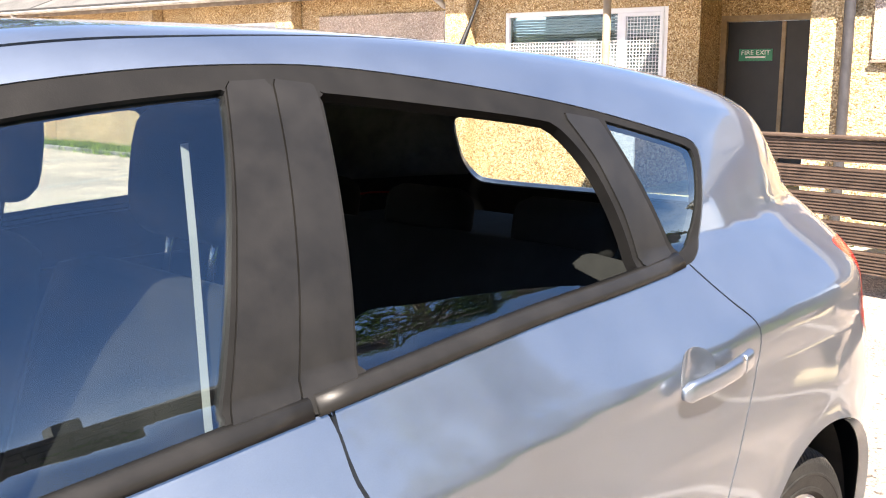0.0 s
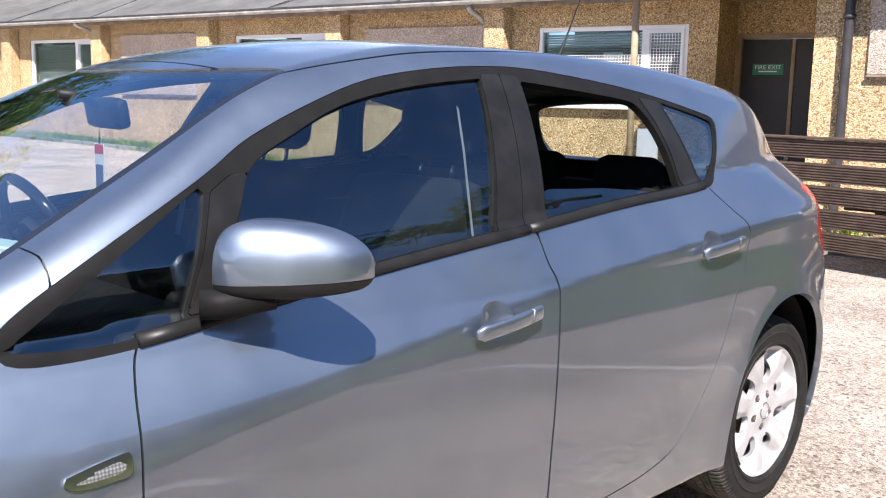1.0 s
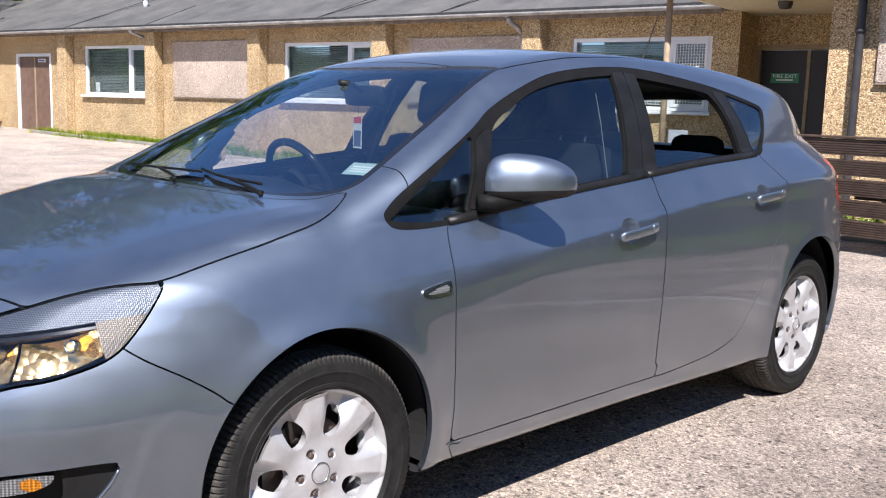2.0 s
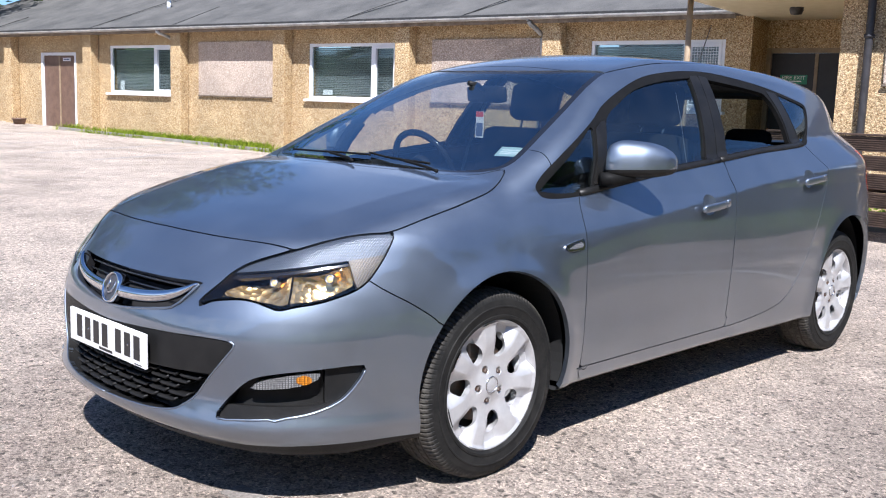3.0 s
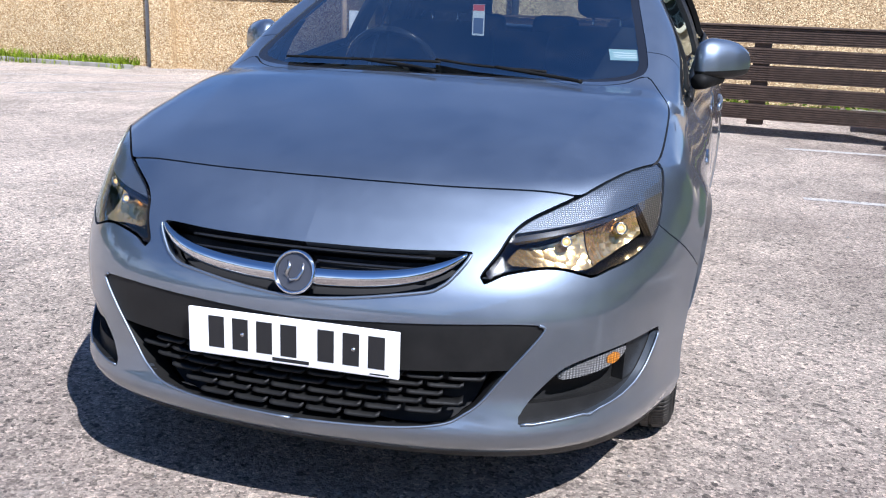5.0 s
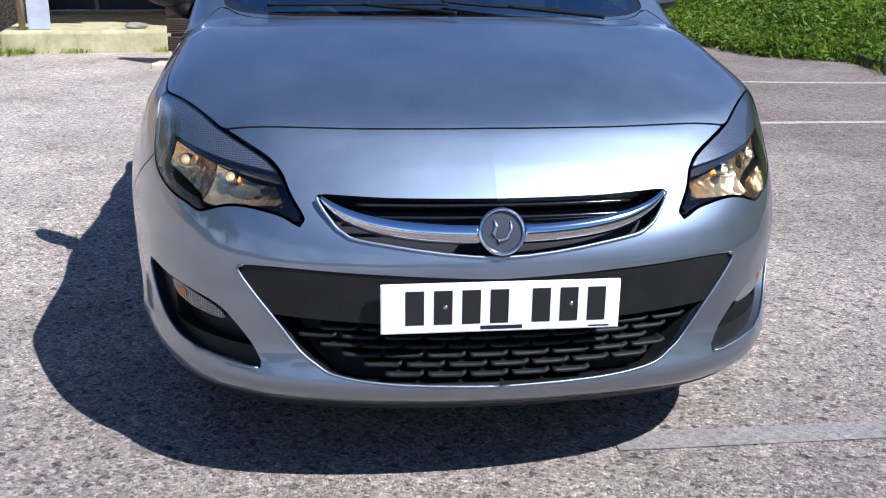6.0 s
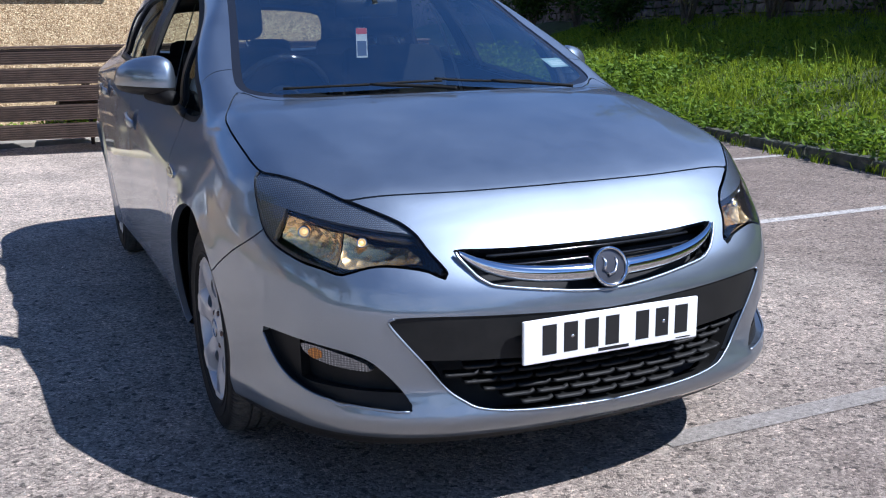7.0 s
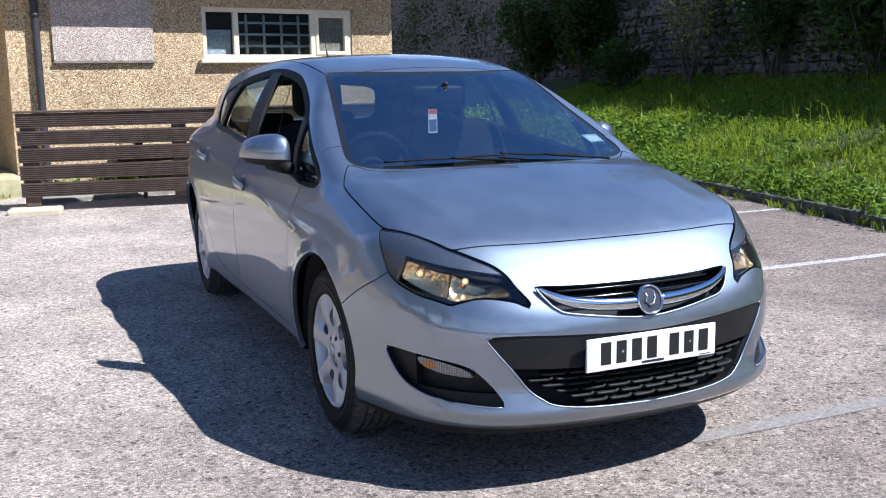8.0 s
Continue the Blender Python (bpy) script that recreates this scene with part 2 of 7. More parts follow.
class Skin:
    """A sheet of triangles with the normals of the form it was cut from."""

    def __init__(self, v, n, t):
        self.v, self.n, self.t = v, n, t

    def split(self, s):
        """Cuts along s = 0; gives the part below and the part above."""
        s = np.where(np.abs(s) < 1e-6, 1e-6, s)
        pos = s > 0
        tp = pos[self.t]
        k = tp.sum(1)
        low, high, mix = self.t[k == 0], self.t[k == 3], self.t[(k == 1) | (k == 2)]
        if len(mix) == 0:
            return Skin(self.v, self.n, low).tidy(), Skin(self.v, self.n, high).tidy()
        mp = pos[mix]
        lone_pos = mp.sum(1) == 1
        lone = np.argmax(np.where(lone_pos[:, None], mp, ~mp), 1)
        r = np.arange(len(mix))
        a, b, c = mix[r, lone], mix[r, (lone + 1) % 3], mix[r, (lone + 2) % 3]
        pairs = np.sort(np.concatenate([np.stack([a, b], 1), np.stack([a, c], 1)]), axis=1)
        uniq, inv = np.unique(pairs, axis=0, return_inverse=True)
        inv = inv.ravel()
        i, j = uniq[:, 0], uniq[:, 1]
        w = (s[i] / (s[i] - s[j]))[:, None]
        nv, nn = self.v[i] * (1 - w) + self.v[j] * w, self.n[i] * (1 - w) + self.n[j] * w
        nn /= np.linalg.norm(nn, axis=1, keepdims=True)
        V, N = np.concatenate([self.v, nv]), np.concatenate([self.n, nn])
        ab, ac = inv[:len(mix)] + len(self.v), inv[len(mix):] + len(self.v)
        one = np.stack([a, ab, ac], 1)
        two = np.concatenate([np.stack([ab, b, c], 1), np.stack([ab, c, ac], 1)])
        two_lone = np.concatenate([lone_pos, lone_pos])
        low = np.concatenate([low, one[~lone_pos], two[two_lone]])
        high = np.concatenate([high, one[lone_pos], two[~two_lone]])
        return Skin(V, N, low).tidy(), Skin(V, N, high).tidy()

    def tidy(self):
        if len(self.t) == 0:
            return Skin(np.zeros((0, 3)), np.zeros((0, 3)), np.zeros((0, 3), int))
        used, inv = np.unique(self.t, return_inverse=True)
        return Skin(self.v[used], self.n[used], inv.reshape(-1, 3))

    def moved(self, d):
        return Skin(self.v + self.n * d, self.n, self.t)

    def mirrored(self):
        k = np.array([1, -1, 1])
        return Skin(self.v * k, self.n * k, self.t[:, ::-1])

    def both(self):
        o = self.mirrored()
        return Skin(np.concatenate([self.v, o.v]), np.concatenate([self.n, o.n]), np.concatenate([self.t, o.t + len(self.v)]))

    def edge_wall(self, depth, round_off=0.0):
        """A wall inward along the open border, so that the sheet has a visible thickness."""
        e = np.concatenate([self.t[:, [0, 1]], self.t[:, [1, 2]], self.t[:, [2, 0]]])
        key = np.sort(e, axis=1)
        _, idx, cnt = np.unique(key, axis=0, return_index=True, return_counts=True)
        e = e[idx[cnt == 1]]
        seam = (np.abs(self.v[e[:, 0], 1]) < 1e-5) & (np.abs(self.v[e[:, 1], 1]) < 1e-5)
        e = e[~seam]
        if len(e) == 0:
            return self
        ids, inv = np.unique(e, return_inverse=True)
        inv = inv.reshape(-1, 2)
        top, nrm = self.v[ids], self.n[ids]
        base = top - nrm * depth
        wn = np.zeros_like(top)
        d = self.v[e[:, 1]] - self.v[e[:, 0]]
        out = np.cross(d, self.n[e[:, 0]])
        out /= np.maximum(np.linalg.norm(out, axis=1, keepdims=True), 1e-9)
        np.add.at(wn, inv[:, 0], out), np.add.at(wn, inv[:, 1], out)
        wn /= np.maximum(np.linalg.norm(wn, axis=1, keepdims=True), 1e-9)
        k, m = len(self.v), len(ids)
        V = np.concatenate([self.v, top, base])
        N = np.concatenate([self.n, wn, wn])
        a, b = inv[:, 0] + k, inv[:, 1] + k
        walls = np.concatenate([np.stack([b, a, a + m], 1), np.stack([b, a + m, b + m], 1)])
        return Skin(V, N, np.concatenate([self.t, walls]))

    def rim(self, depth):
        """The wall along the border alone."""
        s = self.edge_wall(depth)
        return Skin(s.v, s.n, s.t[len(self.t):]).tidy()

    def nearest(self, u, v, uv):
        """The point and normal of the sheet where the two measures come nearest to u, v."""
        i = int(np.argmin((uv[0] - u) ** 2 + (uv[1] - v) ** 2))
        return Vector(self.v[i]), Vector(self.n[i])

    def put(self, name, mat, parent=None, label="", depth=0.0):
        s = self.edge_wall(depth) if depth else self
        me = bpy.data.meshes.new(name)
        nv, nt = len(s.v), len(s.t)
        me.vertices.add(nv), me.loops.add(nt * 3), me.polygons.add(nt)
        me.vertices.foreach_set("co", s.v.astype(np.float32).ravel())
        me.loops.foreach_set("vertex_index", s.t.astype(np.int32).ravel())
        me.polygons.foreach_set("loop_start", np.arange(0, nt * 3, 3, dtype=np.int32))
        me.update(calc_edges=True)
        me.validate()
        me.shade_smooth()
        me.normals_split_custom_set_from_vertices(s.n.tolist())
        return link_mesh(name, me, mat, parent, label)
# ---- car materials ----
def paint_material():
    """Metallic silver under clear lacquer, with road film and a few dust streaks."""
    m = material("silver_paint", (0.36, 0.38, 0.40), 0.36, 1.0, 1.0)
    m.node_tree.nodes["Principled BSDF"].inputs["Coat IOR"].default_value = 2.0
    flake = grain(m, place(m), 2200, 2, 0.5)
    film = grain(m, place(m), 5.0, 5, 0.65)
    tone = ramp(m, flake, (0.3, (0.188, 0.221, 0.268)), (0.7, (0.258, 0.304, 0.368)))
    shade(m, "Base Color", mixed(m, 1.0, tone, ramp(m, film, (0.3, 0.94), (0.7, 1.05)), "MULTIPLY"))
    shade(m, "Roughness", ramp(m, film, (0.3, 0.47), (0.75, 0.53)))
    shade(m, "Coat Roughness", ramp(m, film, (0.35, 0.03), (0.8, 0.09)))
    return m


def glass_material(name, tint, gloss=1.0, dirt=0.03, face=0.05):
    """Thin glass: clear through, mirror-like at a slant, with a little dust."""
    m = bpy.data.materials.new(name)
    m.use_nodes = True
    nt = m.node_tree
    nt.nodes.remove(nt.nodes["Principled BSDF"])
    clear, shine, dust = nd(m, "BsdfTransparent"), nd(m, "BsdfGlossy", Roughness=0.0), nd(m, "BsdfDiffuse")
    clear.inputs[0].default_value = (*tint, 1)
    shine.inputs[0].default_value = (gloss * 0.80, gloss * 0.93, gloss, 1)
    dust.inputs[0].default_value = (0.5, 0.5, 0.48, 1)
    slant = nd(m, "LayerWeight", Blend=0.5)
    p5 = nd(m, "Math")
    p5.operation = "POWER"
    wire(m, slant.outputs["Facing"], p5.inputs[0])
    p5.inputs[1].default_value = 4.0
    fres = nd(m, "Math")
    fres.operation = "MULTIPLY_ADD"
    wire(m, p5.outputs[0], fres.inputs[0])
    fres.inputs[1].default_value, fres.inputs[2].default_value = 0.95 - face, face
    a, b = nd(m, "MixShader"), nd(m, "MixShader")
    wire(m, fres.outputs[0], a.inputs[0]), wire(m, clear.outputs[0], a.inputs[1]), wire(m, shine.outputs[0], a.inputs[2])
    wire(m, ramp(m, grain(m, place(m), 7.0, 6, 0.7), (0.45, 0.0), (0.85, dirt)), b.inputs[0])
    wire(m, a.outputs[0], b.inputs[1]), wire(m, dust.outputs[0], b.inputs[2])
    wire(m, b.outputs[0], nt.nodes["Material Output"].inputs[0])
    return m


def rubber_material(name, c, rough=0.75, scale=400, bump=0.15, spec=0.28):
    m = material(name, (c, c, c), rough, 0.0, 0.0, spec)
    g = grain(m, place(m), scale, 3)
    shade(m, "Base Color", ramp(m, grain(m, place(m), 14, 5), (0.35, (c * 0.8, c * 0.8, c * 0.8)), (0.8, (c * 1.5, c * 1.45, c * 1.4))))
    relief(m, g, bump, 0.002)
    return m


PAINT = paint_material()
GLASS = glass_material("window_glass", (0.62, 0.69, 0.68), 1.0, 0.012, 0.13)
SCREEN = glass_material("windscreen_glass", (0.80, 0.86, 0.85), 1.0, 0.015, 0.28)
LENS = glass_material("lamp_lens", (0.95, 0.96, 0.97), 1.0, 0.01)
TRIM = rubber_material("black_trim", 0.008, 0.6, spec=0.12)
PILLAR = rubber_material("pillar_film", 0.012, 0.38, 600, 0.06, 0.16)
SEAL = rubber_material("rubber_seal", 0.006, 0.7, spec=0.15)
PLASTIC = rubber_material("grained_plastic", 0.011, 0.5, 700, 0.25, 0.25)
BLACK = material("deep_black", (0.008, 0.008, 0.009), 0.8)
GLOSS_BLACK = material("gloss_black", (0.012, 0.012, 0.013), 0.12, 0, 0.5)
CHROME = material("chrome", (0.72, 0.73, 0.75), 0.07, 1.0)
SATIN = material("satin_chrome", (0.55, 0.56, 0.58), 0.25, 1.0)
# chrome bowls: warm glow of bulbs and sunlit ground put into the gold colour
GLOW_BOWL = material("lamp_reflector", (0.98, 0.65, 0.28), 0.22, 0.92, 0.1)
facet = nd(GLOW_BOWL, "TexVoronoi", Scale=42.0)
wire(GLOW_BOWL, place(GLOW_BOWL), facet.inputs["Vector"])
relief(GLOW_BOWL, facet.outputs["Distance"], 0.5, 0.008)
RED = material("red_lens", (0.36, 0.010, 0.010), 0.18, 0, 0.15)
TYRE = rubber_material("tyre_rubber", 0.012, 0.66, 250, 0.2, 0.18)
axle = nd(TYRE, "SeparateXYZ")
wire(TYRE, place(TYRE), axle.inputs[0])
square = nd(TYRE, "VectorMath")
square.operation = "LENGTH"
flat_xyz = nd(TYRE, "CombineXYZ")
wire(TYRE, axle.outputs[0], flat_xyz.inputs[0]), wire(TYRE, axle.outputs[2], flat_xyz.inputs[1]), wire(TYRE, flat_xyz.outputs[0], square.inputs[0])
worn = nd(TYRE, "MapRange", From_Min=0.300, From_Max=0.319)
wire(TYRE, square.outputs["Value"], worn.inputs[0])
scuffs = ramp(TYRE, grain(TYRE, place(TYRE), 45, 5, 0.75), (0.35, (0.045, 0.042, 0.038)), (0.7, (0.13, 0.12, 0.105)))
walls_tone = ramp(TYRE, grain(TYRE, place(TYRE), 18, 6, 0.75), (0.4, (0.010, 0.010, 0.010)), (0.75, (0.026, 0.025, 0.023)))
shade(TYRE, "Base Color", mixed(TYRE, worn.outputs[0], walls_tone, scuffs))
ALLOY = material("alloy_silver", (0.62, 0.63, 0.65), 0.42, 0.45, 0.25)
shade(ALLOY, "Base Color", ramp(ALLOY, grain(ALLOY, place(ALLOY), 20, 6), (0.3, (0.48, 0.48, 0.49)), (0.7, (0.58, 0.58, 0.59))))
IRON = material("brake_iron", (0.16, 0.14, 0.13), 0.55, 0.8)
shade(IRON, "Base Color", ramp(IRON, grain(IRON, place(IRON), 30, 5), (0.4, (0.16, 0.15, 0.14)), (0.7, (0.20, 0.11, 0.07))))
PLATE_WHITE = material("plate_white", (0.80, 0.80, 0.79), 0.28)
PLATE_BLACK = material("plate_black", (0.015, 0.015, 0.016), 0.4)
FABRIC = rubber_material("seat_fabric", 0.012, 0.95, 900, 0.4)
LINING = rubber_material("headlining", 0.16, 0.95, 800, 0.2)
DASH = rubber_material("dash_plastic", 0.012, 0.65, 500, 0.3)
PAPER = material("white_card", (0.72, 0.73, 0.74), 0.6)
PAPER_RED = material("red_card", (0.6, 0.08, 0.05), 0.6)
PAPER_BLUE = material("blue_print", (0.10, 0.13, 0.22), 0.6)
STICKER = material("green_sticker", (0.34, 0.46, 0.46), 0.5)
MIRROR = material("mirror_glass", (0.85, 0.87, 0.88), 0.01, 1.0)
# ---- the car ----
car = thing("car", "silver grey five-door hatchback with a lowered rear window", "car")

bv, bt = body_grid(0.0165, 236)
half = Skin(bv, body_normal(np.maximum(bv, [-9, 0.004, -9])), bt)
flip = np.cross(half.v[half.t[:, 1]] - half.v[half.t[:, 0]], half.v[half.t[:, 2]] - half.v[half.t[:, 0]])
turned = (flip * half.n[half.t[:, 0]]).sum(1) < 0
half.t[turned] = half.t[turned][:, ::-1]


def xz(s, line, n=4):
    return inside(s.v[:, [0, 2]], spline(line, n))


def yz(s, line, n=6):
    return inside(s.v[:, [1, 2]], spline(line, n))


def xy(s, line, n=6):
    return inside(s.v[:, [0, 1]], spline(line, n))


def corner(s, line, n=6):
    """For outlines that wrap the front corner: y - x across, z up."""
    return inside(np.stack([s.v[:, 1] - s.v[:, 0], s.v[:, 2]], 1), spline(line, n))


def only(f, *limits):
    """Keeps a cut to where every limit is below zero."""
    for g in limits:
        f = np.maximum(f, g)
    return f


def panel(s, measure, gap=0.004):
    inner, _ = s.split(measure(s) + gap / 2)
    _, outer = s.split(measure(s) - gap / 2)
    return inner, outer


ARCH_F = [(0.01 + 0.352 * math.cos(a), 0.335 + 0.362 * math.sin(a)) for a in np.linspace(-0.55, math.pi + 0.55, 40)]
ARCH_R = [(-2.665 + 0.362 * math.cos(a), 0.350 + 0.382 * math.sin(a)) for a in np.linspace(-0.55, math.pi + 0.55, 40)]
WINDOWS = [(-0.243, 0.945), (-0.262, 0.918), (-0.33, 0.909), (-0.464, 0.913), (-0.63, 0.932), (-1.03, 0.978), (-1.486, 1.021), (-1.86, 1.056), (-2.10, 1.070), (-2.27, 1.083),
           (-2.318, 1.095), (-2.362, 1.122), (-2.402, 1.167), (-2.44, 1.22), (-2.465, 1.262), (-2.455, 1.283), (-2.42, 1.294), (-2.169, 1.345), (-1.95, 1.378), (-1.697, 1.405),
           (-1.536, 1.408), (-1.352, 1.396), (-1.149, 1.366), (-0.97, 1.314), (-0.783, 1.244), (-0.667, 1.184), (-0.465, 1.087), (-0.32, 1.01), (-0.253, 0.965)]
QUARTER_LIGHT = [(-0.272, 0.936), (-0.290, 0.956), (-0.47, 1.064), (-0.636, 1.158), (-0.650, 1.152), (-0.604, 1.05), (-0.560, 0.952), (-0.552, 0.942), (-0.42, 0.926)]
FRONT_GLASS = [(-0.640, 0.966), (-0.655, 0.962), (-1.045, 1.003), (-1.338, 1.030), (-1.350, 1.036), (-1.414, 1.20), (-1.482, 1.367), (-1.476, 1.376), (-1.25, 1.352), (-1.05, 1.312), (-0.90, 1.255), (-0.765, 1.190), (-0.70, 1.09)]
REAR_HOLE = [(-1.537, 1.050), (-1.550, 1.051), (-1.85, 1.073), (-2.12, 1.088), (-2.134, 1.096), (-2.124, 1.18), (-2.100, 1.262), (-2.06, 1.318), (-2.02, 1.332), (-1.85, 1.352), (-1.630, 1.373), (-1.620, 1.364), (-1.575, 1.21)]
REAR_GLASS = [(-1.545, 1.03), (-1.56, 1.110), (-1.66, 1.112), (-1.78, 1.108), (-1.90, 1.099), (-2.02, 1.088), (-2.06, 1.07), (-1.80, 1.03)]
SIDE_GLASS = [(-2.192, 1.322), (-2.20, 1.326), (-2.415, 1.280), (-2.440, 1.262), (-2.438, 1.245), (-2.395, 1.180), (-2.330, 1.122), (-2.275, 1.105), (-2.262, 1.110), (-2.225, 1.22)]
DOOR_F = [(-0.72, 1.00), (-0.50, 0.95), (-0.463, 0.911), (-0.446, 0.86), (-0.436, 0.793), (-0.427, 0.645), (-0.432, 0.50), (-0.438, 0.40), (-0.442, 0.30), (-0.452, 0.294), (-0.9, 0.296), (-1.468, 0.300), (-1.480, 0.306), (-1.492, 0.343), (-1.472, 0.366), (-1.466, 0.545), (-1.480, 0.748), (-1.497, 0.897), (-1.486, 0.947), (-1.480, 1.009), (-1.455, 1.05), (-1.40, 1.06)]
DOOR_R = [(-1.484, 0.300), (-1.494, 0.343), (-1.474, 0.366), (-1.468, 0.545), (-1.482, 0.748), (-1.499, 0.897), (-1.488, 0.947), (-1.482, 1.009), (-1.50, 1.06), (-1.60, 1.08), (-2.15, 1.12), (-2.25, 1.12), (-2.280, 1.085), (-2.34, 1.02), (-2.384, 0.969), (-2.368, 0.89), (-2.309, 0.795), (-2.192, 0.588), (-2.082, 0.443), (-2.017, 0.380), (-1.916, 0.341), (-1.75, 0.316)]
BONNET = [(0.722, 0.0), (0.720, 0.12), (0.707, 0.29), (0.680, 0.45), (0.650, 0.568), (0.640, 0.590), (0.620, 0.606), (0.527, 0.668), (0.443, 0.722), (0.400, 0.741), (0.32, 0.748), (0.15, 0.747), (0.02, 0.742), (-0.05, 0.731), (-0.115, 0.707), (-0.165, 0.683), (-0.196, 0.662), (-0.190, 0.640), (-0.135, 0.594), (-0.075, 0.50), (-0.045, 0.35), (-0.030, 0.18), (-0.028, 0.0), (-0.028, -0.2), (0.3, -0.3), (0.72, -0.2)]
SCREEN_LINE = [(-0.052, 0.0), (-0.060, 0.20), (-0.085, 0.40), (-0.125, 0.53), (-0.178, 0.622), (-0.235, 0.652), (-0.34, 0.642), (-0.64, 0.580), (-0.925, 0.523), (-0.968, 0.500), (-0.940, 0.43), (-0.885, 0.30), (-0.855, 0.15), (-0.848, 0.0), (-0.85, -0.2), (-0.3, -0.4), (-0.055, -0.2)]
HEADLAMP = [(-0.448, 0.617), (-0.436, 0.634), (-0.368, 0.676), (-0.308, 0.713), (-0.225, 0.744), (-0.05, 0.785), (0.135, 0.8245), (0.24, 0.837), (0.29, 0.840), (0.340, 0.838), (0.350, 0.818), (0.30, 0.745), (0.228, 0.685), (0.09, 0.648), (-0.03, 0.632), (-0.095, 0.622), (-0.137, 0.629), (-0.20, 0.642), (-0.27, 0.645), (-0.375, 0.634), (-0.43, 0.618)]
FOG = [(0.262, 0.456), (0.255, 0.440), (0.231, 0.408), (0.173, 0.360), (0.091, 0.330), (-0.026, 0.311), (-0.212, 0.300), (-0.345, 0.296), (-0.358, 0.302), (-0.332, 0.331), (-0.262, 0.387), (-0.193, 0.423), (-0.078, 0.441), (0.085, 0.452), (0.20, 0.458)]
FOG_LAMP = [(-0.216, 0.390), (-0.158, 0.414), (-0.032, 0.433), (0.072, 0.439), (0.079, 0.434), (0.066, 0.417), (-0.007, 0.399), (-0.122, 0.389)]
GRILLE = [(0.0, 0.669), (0.22, 0.670), (0.365, 0.675), (0.383, 0.672), (0.378, 0.660), (0.358, 0.633), (0.331, 0.607), (0.272, 0.588), (0.154, 0.573), (0.0, 0.558), (-0.15, 0.573), (-0.15, 0.669)]
INTAKE = [(0.0, 0.512), (0.275, 0.523), (0.456, 0.530), (0.543, 0.526), (0.555, 0.513), (0.525, 0.469), (0.478, 0.409), (0.432, 0.348), (0.396, 0.318), (0.348, 0.294), (0.226, 0.279), (0.0, 0.272), (-0.2, 0.279), (-0.2, 0.515)]
BUMPER = [(0.22, 0.05), (0.27, 0.50), (0.30, 0.565), (0.38, 0.625), (0.492, 0.694), (0.56, 0.78), (0.60, 1.0), (1.1, 1.0), (1.2, 0.5), (1.1, 0.05)]
FENDER = [(-0.435, 0.15), (-0.436, 0.285), (-0.50, 0.30), (-0.51, 0.60), (-0.51, 0.90), (-0.46, 0.918), (-0.44, 0.918), (-0.318, 0.925), (-0.314, 0.96), (-0.314, 1.10), (0.2, 1.2), (0.75, 1.1), (0.8, 0.5), (0.4, 0.1)]
REAR_SCREEN = [(0.0, 1.335), (0.25, 1.330), (0.43, 1.310), (0.490, 1.270), (0.515, 1.18), (0.510, 1.105), (0.45, 1.085), (0.2, 1.080), (0.0, 1.080), (-0.2, 1.08), (-0.2, 1.335)]
TAILGATE = [(0.0, 1.50), (0.5, 1.45), (0.56, 1.30), (0.60, 1.05), (0.57, 0.80), (0.55, 0.62), (0.45, 0.60), (0.0, 0.60), (-0.3, 0.6), (-0.3, 1.5)]
TAIL_LAMP = [(2.12, 1.055), (2.40, 1.045), (2.55, 1.02), (2.66, 0.95), (2.66, 0.78), (2.45, 0.74), (2.28, 0.77), (2.13, 0.86), (2.075, 0.92), (2.10, 0.99)]

rest = half
# underside and wheel openings
_, rest = rest.split(only(xz(rest, ARCH_F), 0.45 - rest.v[:, 1]))
_, rest = rest.split(only(xz(rest, ARCH_R), 0.45 - rest.v[:, 1]))
under, rest = rest.split(rest.v[:, 2] - sill_z(rest.v[:, 0]) - 0.012)
hollow = rest
# glass and openings
windows, rest = rest.split(xz(rest, WINDOWS))
screen, rest = rest.split(xy(rest, SCREEN_LINE))
rear_screen, rest = rest.split(only(yz(rest, REAR_SCREEN), rest.v[:, 0] + 2.7))
bonnet, rest = panel(rest, lambda s: only(xy(s, BONNET), 0.7 - s.v[:, 2]), 0.0048)
lamp, rest = panel(rest, lambda s: only(corner(s, HEADLAMP), 0.05 - s.v[:, 0]), 0.006)
fog, rest = rest.split(only(corner(rest, FOG), 0.3 - rest.v[:, 0]))
grille, rest = rest.split(only(yz(rest, GRILLE), 0.6 - rest.v[:, 0]))
intake, rest = rest.split(only(yz(rest, INTAKE), 0.6 - rest.v[:, 0]))
tail, rest = rest.split(only(inside(np.stack([-rest.v[:, 0] - rest.v[:, 1], rest.v[:, 2]], 1), spline(TAIL_LAMP)), rest.v[:, 0] + 2.6))
# panels
bumper, rest = panel(rest, lambda s: xz(s, BUMPER))
valance, bumper = bumper.split(bumper.v[:, 2] - 0.203 - 0.02 * np.abs(bumper.v[:, 1]))
door_f, rest = panel(rest, lambda s: xz(s, DOOR_F), 0.0042)
door_r, rest = panel(rest, lambda s: xz(s, DOOR_R), 0.0042)


